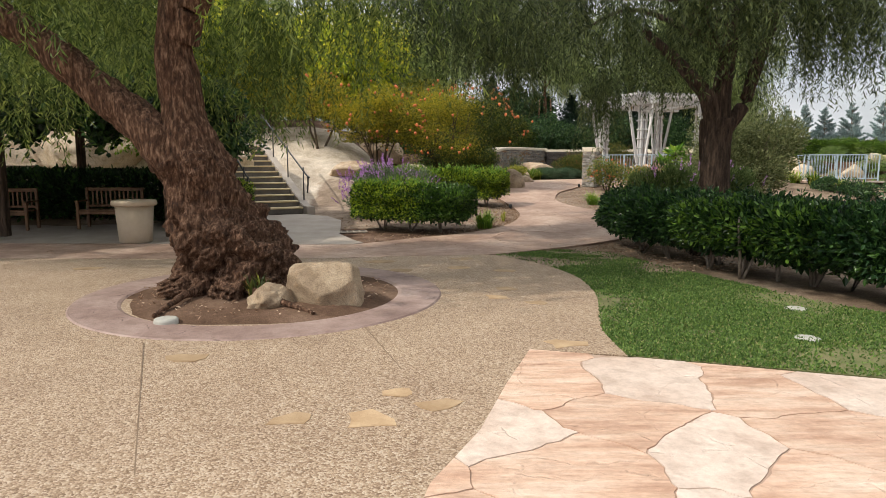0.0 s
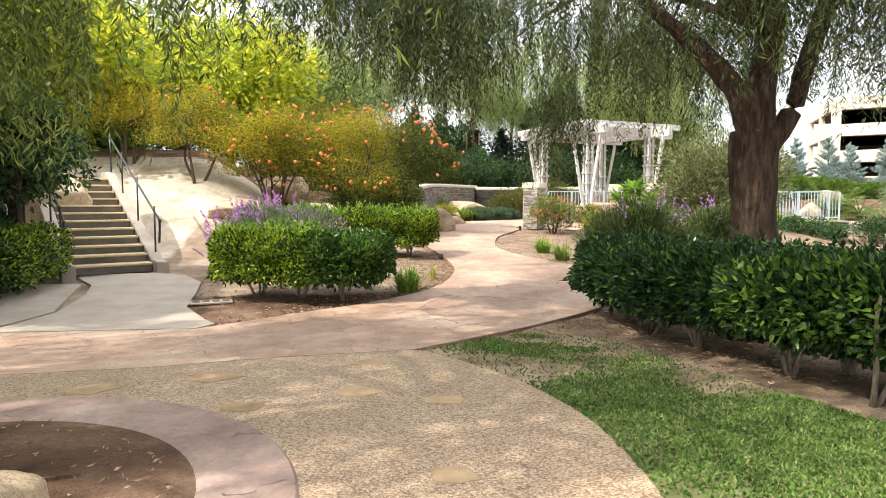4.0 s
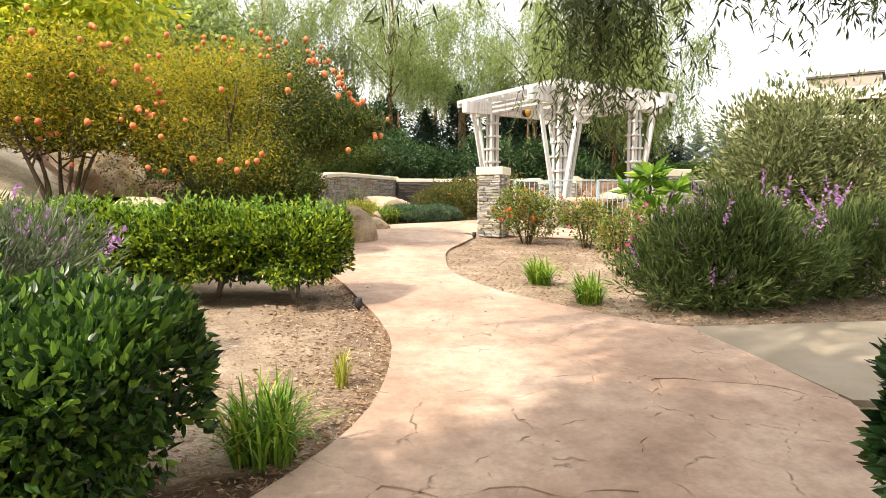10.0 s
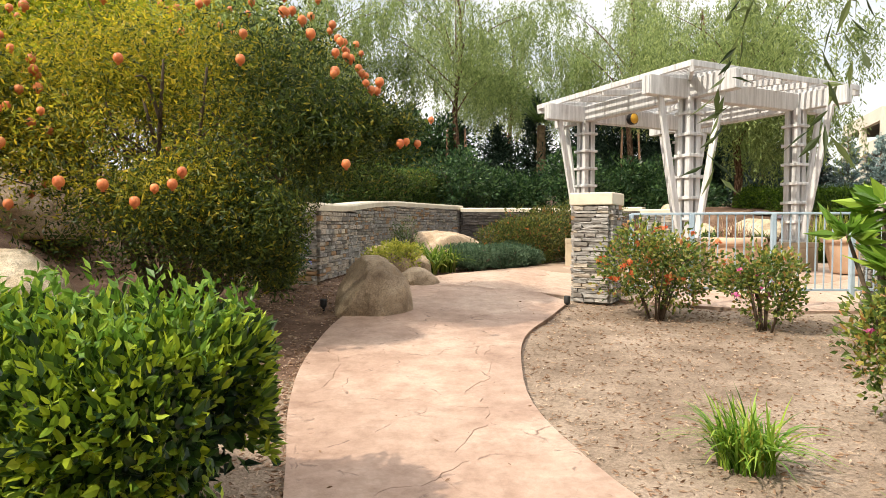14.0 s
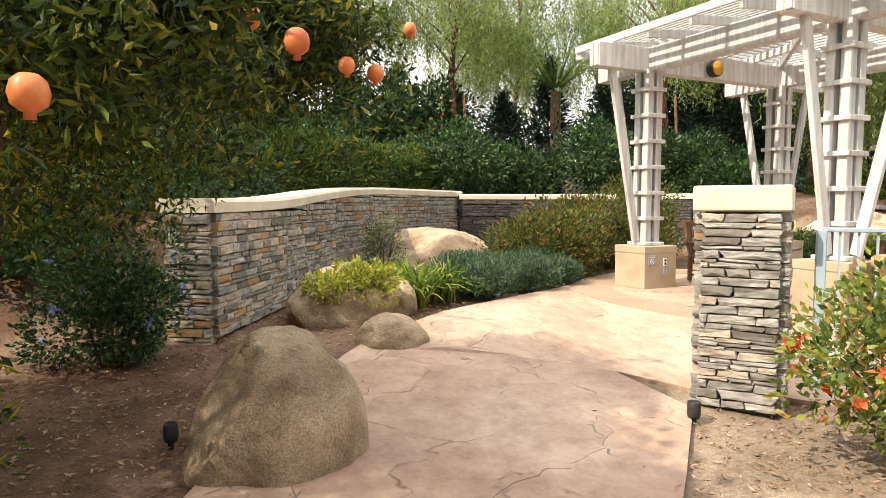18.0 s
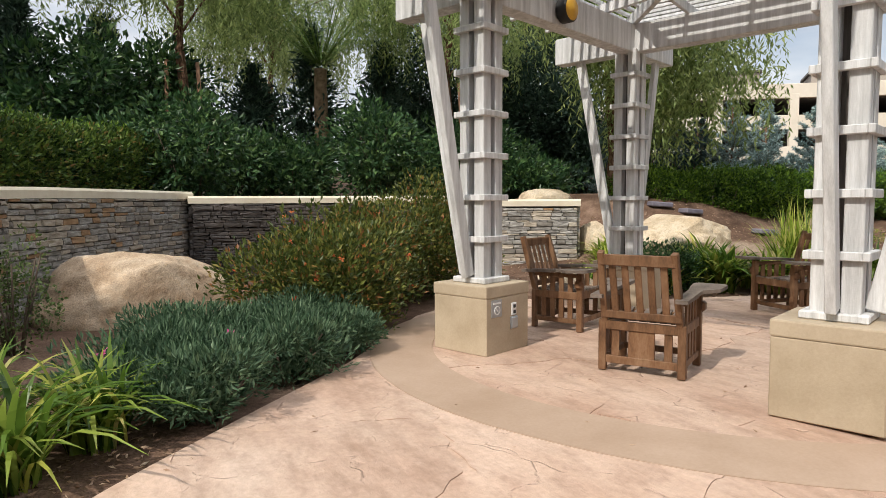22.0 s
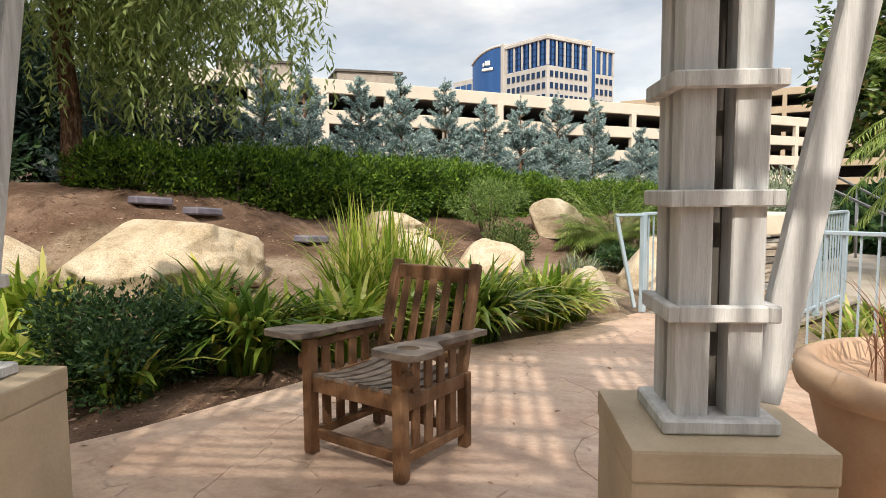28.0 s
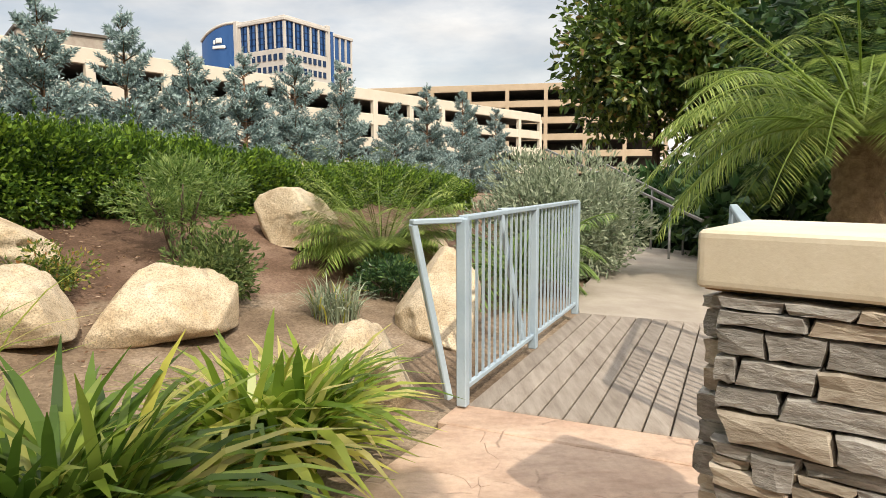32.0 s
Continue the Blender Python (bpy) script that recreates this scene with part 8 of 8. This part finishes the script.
for k, (x, y, lo, hi, r, ox, oy) in enumerate(((6.3, 41.0, 6.7, 11.8, 2.9, 0, 0), (13.1, 40.4, 6.2, 11.4, 2.8, 0, 0), (14.6, 35.6, 5.0, 9.0, 2.5, -0.6, -1.7), (17.3, 42.6, 6.6, 11.8, 2.2, 0, 0), (0.6, 41.8, 7.0, 12.0, 2.9, 0, 0),
                                               (-4.2, 42.0, 5.5, 12.0, 3.4, 0, 0), (-9.5, 40.5, 5.0, 12.0, 3.6, 0, 0), (9.8, 46.5, 6.2, 11.8, 3.0, 0, 0))):
    q = np.random.default_rng(350 + k)
    t = tree("tall pepper tree with airy light green drooping crown behind the garden", "background pepper trees")
    g = float(land(x, y))
    fork = lo - 0.6
    arr = [limb([(x, y, g - 0.3), (x + 0.06, y, (g + fork) / 2), (x - 0.05, y + 0.05, fork)], 0.15, 0.1, 9, 14, 0.05, k),
           limb([(x - 0.05, y + 0.05, fork - 0.1), (x + 0.2 + ox / 2, y + oy / 2, (fork + hi) / 2), (x + ox, y + oy, hi - 0.8)], 0.1, 0.03, 8, 12, 0.06, k)]
    clumps = []
    for j in range(12):
        a, up = 2.4 * j + q.uniform(-0.3, 0.3), (j + 0.5) / 12
        wide = r * (0.45 + 0.55 * math.sin(math.pi * (0.15 + 0.7 * up)))
        e = np.array([x + ox + wide * math.cos(a), y + oy + wide * math.sin(a), lo + 0.9 + (hi - lo - 1.2) * up])
        b = np.array([x, y, fork - 0.2 + 0.55 * up * (hi - lo)])
        m_ = b + (e - b) * q.uniform(0.3, 0.6) + np.array([0, 0, q.uniform(0.2, 0.8)])
        arr.append(limb([b, m_, e], 0.035, 0.008, 6, 12, 0.1, j))
        for f in (0.45, 0.7, 0.95, 1.1):
            clumps.append(np.array([x + ox * 0.5, y + oy * 0.5, fork + 0.7]) * (1 - f) + e * f + q.normal(size=3) * 0.3)
    if k == 2:                 # a long bough reaching over the bank
        e = np.array([15.39, 34.77, 4.83])
        arr.append(limb([(x, y, fork - 0.2), ((x + e[0]) / 2, (y + e[1]) / 2, e[2] + 0.5), e], 0.06, 0.012, 6, 12, 0.1, 77))
        clumps += [e + q.normal(size=3) * np.array([0.75, 0.75, 0.3]) for j in range(14)]
    part("trunk", mk("trunk", *join(arr), True), M_BARK, t)
    tips = np.concatenate([c + unit(q.normal(size=(38, 3))) * q.uniform(0.15, 1, (38, 1)) ** 0.5 * np.array([0.8, 0.8, 0.55]) * q.uniform(0.6, 1.3) for c in clumps])
    weeping(tips, L_WILLOW, q, t, (0.4, 1.7), 0.06, 0.165, 0.04, "crown")
    if k < 2:
        for sx in (-0.45, 0.5):
            part("stake", tube([(x + sx, y - 0.1, g - 0.3), (x + sx * 0.7, y, g + 3.4)], 0.045, 8), M_TRUNKP, t, "round timber stake")
palm("palm with upright feathery fronds behind the garden", 10.0, 42.0, 3.4, 0.17, 34, 370, base=2.4, length=2.6, leaf=0.5, pairs=30, width=0.03, rise=(0.75, 1.5))

# ---- trees of the first garden ----
t2 = tree("mature pepper tree with forked dark trunk and weeping crown")
bx, by = 4.82, 11.6
arr = [burl_trunk([(bx, by, -0.15), (bx, by, 0.5), (bx + 0.02, by, 1.3), (bx + 0.05, by + 0.05, 2.3)], [0.33, 0.27, 0.24, 0.25], 5.0, 0.12, 64, 70),
       burl_trunk([(bx + 0.05, by, 2.1), (bx - 0.2, by, 2.7), (bx - 0.6, by + 0.1, 3.2), (bx - 1.2, by + 0.5, 3.9)], [0.17, 0.14, 0.11, 0.06], 6.0, 0, 14, 20),
       burl_trunk([(bx + 0.05, by, 2.1), (bx + 0.08, by, 2.9), (bx + 0.2, by + 0.1, 3.8), (bx + 0.1, by + 0.4, 5.2)], [0.18, 0.15, 0.12, 0.07], 7.0, 0, 14, 20),
       burl_trunk([(bx + 0.1, by, 2.05), (bx + 0.45, by, 2.55), (bx + 0.65, by, 3.2), (bx + 0.95, by + 0.05, 4.0), (bx + 1.6, by + 0.3, 5.0)], [0.14, 0.115, 0.1, 0.085, 0.05], 8.0, 0, 14, 22)]
q = np.random.default_rng(381)
for k in range(14):
    a = 2 * np.pi * k / 14 + q.uniform(-0.2, 0.2)
    R = q.uniform(3.0, 5.6)
    s = np.array([bx + q.uniform(-0.5, 0.9), by + q.uniform(-0.2, 0.4), q.uniform(3.4, 4.6)])
    e = np.array([bx + R * math.cos(a), by + R * math.sin(a), 4.6 + q.uniform(-0.3, 0.8)])
    arr.append(limb([s, (s + e) / 2 + np.array([0, 0, 0.7]), e], 0.07, 0.015, 7, 14, 0.05, k))
part("trunk", mk("trunk", *join(arr), True), M_BARKD, t2)
tips = np.concatenate([crown_tips(1750, (4.4, 12.8, 4.8), (5.6, 5.4, 1.0), q, 4.0), crown_tips(260, (5.6, 10.8, 4.6), (2.2, 1.6, 0.6), q, 4.0), crown_tips(100, (4.9, 15.9, 4.6), (1.4, 1.6, 0.5), q), crown_tips(100, (4.0, 17.3, 3.7), (0.32, 0.32, 0.3), q), crown_tips(60, (1.6, 15.2, 4.4), (1.7, 1.4, 0.5), q), crown_tips(230, (0.4, 13.4, 4.9), (1.5, 1.5, 0.5), q)])
tips = tips[~((np.abs(tips[:, 0] - 1.5) < 1.6) & (tips[:, 1] < 8.5))]
tips = tips[(tips[:, 1] < 17.0) | (tips[:, 2] < 4.0)]
weeping(tips, L_PEPPERD, q, t2, (0.6, 1.7), 0.021, 0.12, 0.02, "crown")
# more unseen leaves overhead, added for the shade they cast
p, o = blob_points(4500, (5.4, 12.0, 6.1), (4.6, 4.6, 1.4), q, 70, 0.2)
part("upper_crown", leaf_mesh(p, unit(o + q.normal(size=p.shape) * 0.8), 0.24, 0.08, q), L_PEPPERD, t2)
for k, (x, y, z, sx, sz, lf, n) in enumerate(((-7.5, 17.5, 2.6, 1.4, 1.3, L_FRESH, 9000), (-5.7, 16.4, 2.3, 1.1, 1.0, L_LAUREL, 8000), (-9.0, 26.0, 6.0, 3.0, 2.5, L_YEL, 12000), (-5.0, 31.0, 6.6, 3.4, 2.8, L_YEL, 12000), (-12.5, 24.0, 6.0, 3.4, 2.8, L_WILLOW, 10000), (-10, 34.0, 7.5, 4.5, 3.2, L_WILLOW, 9000), (-1.5, 35.5, 6.2, 3.0, 2.6, L_WILLOW, 9000), (-17.0, 20.0, 5.5, 4.0, 3.5, L_PEPPERD, 8000))):
    q = np.random.default_rng(390 + k)
    t = tree("leafy tree with a bright green crown on the bank" if lf is not L_LAUREL else "dark leafy small tree beside the steps", "bank trees")
    g = float(land(x, y))
    arr = [limb([(x, y, g - 0.2), (x + 0.1, y, (g + z) / 2), (x, y + 0.1, z)], 0.14 if sx > 2 else 0.07, 0.05, 8, 14, 0.06, k)]
    for j in range(6):
        a = 2 * np.pi * j / 6
        arr.append(limb([(x, y, (g + z) / 2), (x + sx * 0.3 * math.cos(a), y + sx * 0.3 * math.sin(a), z - sz * 0.2), (x + sx * 0.7 * math.cos(a), y + sx * 0.7 * math.sin(a), z + sz * 0.3)], 0.06, 0.015, 6, 10, 0.05, j))
    part("trunk", mk("trunk", *join(arr), True), M_BARKD, t)
    p, o = blob_points(n, (x, y, z), (sx, sx, sz), q, 50, 0.2)
    part("crown", leaf_mesh(p, unit(o + q.normal(size=p.shape) * 0.8 + np.array([0, 0, -0.3])), 0.13 if sx < 2 else 0.28, 0.065 if sx < 2 else 0.13, q), lf, t)
# the first tree is added out of view to shade the arbour
for k, (x, y, z, sx, sz, lf, n) in enumerate(((-13.5, 11.0, 5.4, 3.2, 1.8, L_PEPPERD, 11000), (35.0, 20.8, 7.0, 3.4, 4.5, L_HEDGEB, 21000), (33.0, 14.5, 7.0, 5.0, 5.5, L_PEPPERD, 12000), (26.0, 18.0, 4.4, 4.0, 3.6, L_LAUREL, 12000), (28.5, 23.0, 0.9, 2.4, 1.3, L_LAUREL, 9000), (24.5, 21.5, 1.6, 2.2, 1.6, L_LAUREL, 9000), (17.0, 12.0, 5.5, 4.0, 3.0, L_WILLOW, 8000), (22.0, 16.0, 5.0, 4.0, 3.0, L_WILLOW, 7000))):
    q = np.random.default_rng(410 + k)
    t = tree("large dark leafy tree beyond the path", "far trees")
    g = float(land(x, y))
    part("trunk", mk("trunk", *limb([(x, y, g - 0.3), (x + 0.2, y, g + 2), (x, y, z)], 0.25, 0.08, 8, 14, 0.06, k), True), M_BARKD, t)
    p, o = blob_points(n, (x, y, z), (sx, sx, sz), q, 60, 0.2)
    part("crown", leaf_mesh(p, unit(o + q.normal(size=p.shape) * 0.8), 0.34, 0.18, q), lf, t)


# ---- buildings ----
def garage(name, label, a, b, z0, levels, storey, bay, mat, parapet=1.15, depth=14, first=0.0):
    g = thing(name, label, "building")
    a, b = np.array(a, float), np.array(b, float)
    d = b - a
    L = np.linalg.norm(d)
    ang = math.degrees(math.atan2(d[1], d[0]))
    g.matrix_basis = pose(a[0], a[1], 0, 0, 0, ang)
    n = int(round(L / bay))
    side = 1
    for k in range(levels):
        z = z0 + k * storey
        part("parapet", box(L, 0.4, parapet, 0.03, (L / 2, 0, z + parapet / 2)), mat, g)
        # decks and back wall are coloured dark for the shade inside
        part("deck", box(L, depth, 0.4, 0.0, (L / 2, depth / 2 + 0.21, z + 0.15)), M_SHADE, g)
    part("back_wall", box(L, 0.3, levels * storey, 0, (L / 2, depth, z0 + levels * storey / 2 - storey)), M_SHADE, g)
    for k in range(n + 1):
        part("column", box(0.75, 0.5, (levels - 1) * storey + 0.3, 0.02, (L * k / n, 0.02, z0 + (levels - 1) * storey / 2 + 0.2)), mat, g)
    return g


garage("parking_garage", "long cream concrete parking garage with open decks", (49.65, 68.05), (119.0, 12.0), 2.9, 4, 2.75, 6.2, M_CONC, 1.25)
garage("parking_garage", "long cream concrete parking garage with open decks", (55.0, 79.5), (49.5, 68.3), 2.9, 4, 2.75, 6.2, M_CONC, 1.25)
garage("parking_garage", "distant tan parking garage with open decks", (152.0, 45.0), (140.0, -16.0), 3.0, 6, 3.35, 8.0, M_CONC2, 1.3)
for k in range(2):
    pb = thing("roof_house", "low grey plant room on the garage roof", "building", pose(60 + 9 * k, 68 - 7 * k, 11.5, 0, 0, -50), "roof plant rooms")
    part("wall", box(6.5, 5, 2.6, 0.05, (0, 0, 1.3)), M_WALK, pb)
    part("roof", box(6.9, 5.4, 0.25, 0.03, (0, 0, 2.72)), M_STEP, pb)
TOW = (205.0, 73.0)
tw = thing("office_tower", "stone and blue glass office tower with a curved glass wing", "building", pose(TOW[0], TOW[1], 1.8, 0, 0, -121.6))
LF, RF, TOP = 19.0, 18.5, 47.0      # the two faces that meet at the near corner, height
BAND = 7.6                          # height of the glazed top storeys
part("glazing", box(LF - 0.6, RF - 0.6, BAND + 1.0, 0.0, (-LF / 2, RF / 2, TOP - 0.9 - BAND / 2)), M_TGLASS, tw, "blue glass top storeys")
part("cornice", box(LF + 0.8, RF + 0.8, 0.9, 0.1, (-LF / 2, RF / 2, TOP - 0.45)), M_TOWER, tw)
part("parapet", box(LF - 1.0, RF - 1.0, 0.8, 0.1, (-LF / 2, RF / 2, TOP + 0.4)), M_TOWER, tw)
part("stone_body", box(LF, RF, TOP - BAND - 1.0, 0.1, (-LF / 2, RF / 2, (TOP - BAND - 1.0) / 2)), M_TOWER, tw)
for u in np.linspace(0.35, LF - 0.35, 6):
    part("pilaster", box(0.65, 0.6, BAND, 0.05, (-u, 0.2, TOP - 0.9 - BAND / 2)), M_TOWER, tw)
for u in np.linspace(0.35, RF - 0.35, 6):
    part("pilaster", box(0.6, 0.65, BAND, 0.05, (-0.2, u, TOP - 0.9 - BAND / 2)), M_TOWER, tw)
for k in range(10):
    part("mullion", box(0.22, 0.4, BAND, 0.0, (-1.6 - 1.75 * k, 0.2, TOP - 0.9 - BAND / 2)), M_DARKWIN, tw)
    part("mullion", box(0.4, 0.22, BAND, 0.0, (-0.2, 1.6 + 1.7 * k, TOP - 0.9 - BAND / 2)), M_DARKWIN, tw)
for z in (TOP - 3.0, TOP - 5.0, TOP - 6.8):
    part("glazing_bar", box(LF - 0.4, RF - 0.4, 0.3, 0.0, (-LF / 2, RF / 2, z)), M_DARKWIN, tw)
for row in range(7):
    z = TOP - BAND - 3.4 - 3.5 * row
    for k in range(8):
        part("window", box(1.25, 0.3, 1.8, 0.0, (-1.6 - 2.26 * k, -0.06, z)), M_DARKWIN, tw)
        part("window", box(0.3, 1.25, 1.8, 0.0, (0.06, 1.6 + 2.18 * k, z)), M_DARKWIN, tw)
part("fin", box(1.6, 1.6, TOP + 1.2, 0.1, (-0.9, RF + 0.8, (TOP + 1.2) / 2)), M_TOWER, tw)
part("glass_strip", box(1.2, 1.4, TOP - 0.5, 0.0, (-0.6, RF + 2.3, (TOP - 0.5) / 2)), M_TGLASS, tw)
part("side_block", box(9.0, 9.5, TOP - BAND - 1.5, 0.1, (-4.7, RF + 7.75, (TOP - BAND - 1.5) / 2)), M_TOWER, tw)
part("side_glass", box(8.2, 8.9, BAND, 0.0, (-4.7, RF + 7.75, TOP - 1.5 - BAND / 2)), M_TGLASS, tw)
part("side_cornice", box(9.6, 10.0, 0.9, 0.1, (-4.7, RF + 7.75, TOP - 1.2)), M_TOWER, tw)
for u in (0.4, 3.4, 6.3, 9.1):
    part("side_pilaster", box(0.6, 0.6, BAND, 0.05, (-0.4, RF + 3.0 + u, TOP - 1.5 - BAND / 2)), M_TOWER, tw)
for row in range(7):
    for k in range(4):
        part("window", box(0.3, 1.2, 1.8, 0.0, (-0.14, RF + 4.1 + 2.25 * k, TOP - BAND - 3.6 - 3.5 * row)), M_DARKWIN, tw)
part("strip", box(1.6, 2.2, TOP + 1.0, 0.1, (-LF - 0.8, 0.3, (TOP + 1.0) / 2)), M_TOWER, tw)
wing = [(-LF - 1.6, -0.2)]
for k in range(16):
    h = radians(-30 + 45 * k / 15)
    wing.append((wing[-1][0] - 0.85 * math.cos(h), wing[-1][1] + 0.85 * math.sin(h)))
ring = wing + [(x, y + 6.0) for x, y in wing[::-1]]
drop = lambda x: 4.2 * ((-LF - 1.6 - x) / 12.8) ** 1.7
bm = bmesh.new()
lo = [bm.verts.new((x, y, 3)) for x, y in ring]
hi = [bm.verts.new((x, y, TOP + 0.4 - drop(x))) for x, y in ring]
bm.faces.new(lo), bm.faces.new(hi)
for k in range(len(ring)):
    bm.faces.new((lo[k], lo[(k + 1) % len(ring)], hi[(k + 1) % len(ring)], hi[k]))
bmesh.ops.recalc_face_normals(bm, faces=bm.faces[:])
part("glass_wing", bm_mesh("wing", bm), M_TGLASS, tw, "curved blue glass front")
part("wing_coping", tube([(x, y, TOP + 0.7 - drop(x)) for x, y in wing], 0.45, 8), M_TOWER, tw)
ex, ey = wing[-1]
part("far_block", box(11.0, 8.0, 39.0, 0.1, (ex - 5.4, ey + 4.0, 19.5)), M_TOWER, tw)
for k in range(3):
    part("far_window", box(2.5, 0.3, 5.2, 0.0, (ex - 1.8 - 3.2 * k, ey - 0.06, 34.6)), M_TGLASS, tw)
for k, z, w, h in ((6, 40.6, 4.6, 1.0), (6, 42.6, 2.2, 1.6), (8, 42.2, 0.7, 1.3)):
    part("sign_mark", box(w, 0.5, h, 0.2), M_WHITE, tw, "white sign shapes", pose(wing[k][0], wing[k][1] - 0.25, z, 0, 0, 14))

# ---- fallen leaves and chips ----
fq = np.random.default_rng(501)
AREAS = [((-2.6, 12.8, 2.3, 19.5), 2600), ((1.0, 15.0, 2.1, 19.0), 1500), ((0.2, 14.2, 1.8, 16.5), 900), ((3.0, 17.0, 8.0, 24.6), 9000), ((-1.0, 20.5, 2.6, 26.5), 3000), ((1.0, 24.0, 4.5, 29.0), 2600), ((10.5, 30.5, 18.5, 35.0), 3200), ((2.0, 9.5, 6.0, 13.5), 2600), ((-3.7, 6.0, -0.5, 9.2), 900)]
cc = []
for (x0, y0, x1, y1), n in AREAS:
    p = np.column_stack([fq.uniform(x0, x1, n), fq.uniform(y0, y1, n)])
    cc.append(p)
for edge in (LEFT_S[:40], RIGHT_S):
    k = fq.integers(0, len(edge) - 1, 2600)
    e = np.array(edge)
    p = e[k] + (e[k + 1] - e[k]) * fq.uniform(size=(2600, 1))
    d = unit(e[k + 1] - e[k])
    side = -1 if edge is RIGHT_S else 1
    cc.append(p + side * np.column_stack([-d[:, 1], d[:, 0]]) * fq.exponential(0.16, (2600, 1)))
p = np.concatenate(cc)
on_paving = inside(STAMPED, p[:, 0], p[:, 1]) | inside(PATIO, p[:, 0], p[:, 1]) | inside(LAWN, p[:, 0], p[:, 1]) | inside(STAIR_WALK, p[:, 0], p[:, 1])
p = p[~on_paving]
in_ring = np.hypot(p[:, 0] - PC[0], p[:, 1] - PC[1]) < 1.45
p = p[in_ring | (p[:, 1] > 9.4) | (p[:, 0] > 0)]
z = land(p[:, 0], p[:, 1]) + 0.006
z = np.where((p[:, 1] < 9.4) & (p[:, 0] < 0), 0.05, z)
d = unit(np.column_stack([fq.normal(size=len(p)), fq.normal(size=len(p)), fq.normal(size=len(p)) * 0.12]))
tagged(part("leaf_litter", leaf_mesh(np.column_stack([p, z]), d, 0.05, 0.016, fq, 0.2), L_DRY), "brown fallen leaves and wood chips on the beds", "leaf litter", kind="stuff")
n = 700
p = np.column_stack([fq.uniform(-1, 14, n), fq.uniform(9, 31, n)])
p = p[inside(STAMPED, p[:, 0], p[:, 1]) | inside(PATIO, p[:, 0], p[:, 1])]
d = unit(np.column_stack([fq.normal(size=len(p)), fq.normal(size=len(p)), fq.normal(size=len(p)) * 0.08]))
tagged(part("path_litter", leaf_mesh(np.column_stack([p, level(p[:, 1]) + 0.006]), d, 0.045, 0.012, fq, 0.05), L_DRY), "thin dry leaves scattered on the paving", "leaf litter", kind="stuff")

# ---- path lights and drain ----
for x, y in ((5.12, 24.45), (1.93, 18.5), (1.95, 24.5)):
    pl_ = thing("path_light", "small black ground spotlight at the path's edge", "light", pose(x, y, float(land(x, y)), 0, 0, 30), "path lights")
    part("stake", lathe([(0.0, -0.05), (0.018, -0.05), (0.018, 0.05), (0.0, 0.05)], 10), M_BLACK, pl_)
    part("can", lathe([(0.0, 0.03), (0.035, 0.03), (0.042, 0.05), (0.042, 0.13), (0.036, 0.135), (0.034, 0.11), (0.0, 0.11)], 18), M_BLACK, pl_)
dr = thing("drain_grate", "pale slotted drain grate set in the earth", "drain", pose(-2.02, 14.45, float(land(-2.02, 14.45)) + 0.012, 0, 0, 14))
part("frame", box(0.62, 0.3, 0.03, 0.006), M_WALK, dr)
for k in range(4):
    part("slot", box(0.1, 0.2, 0.006, 0.0, (-0.21 + 0.14 * k, 0, 0.0165)), M_CORE, dr)
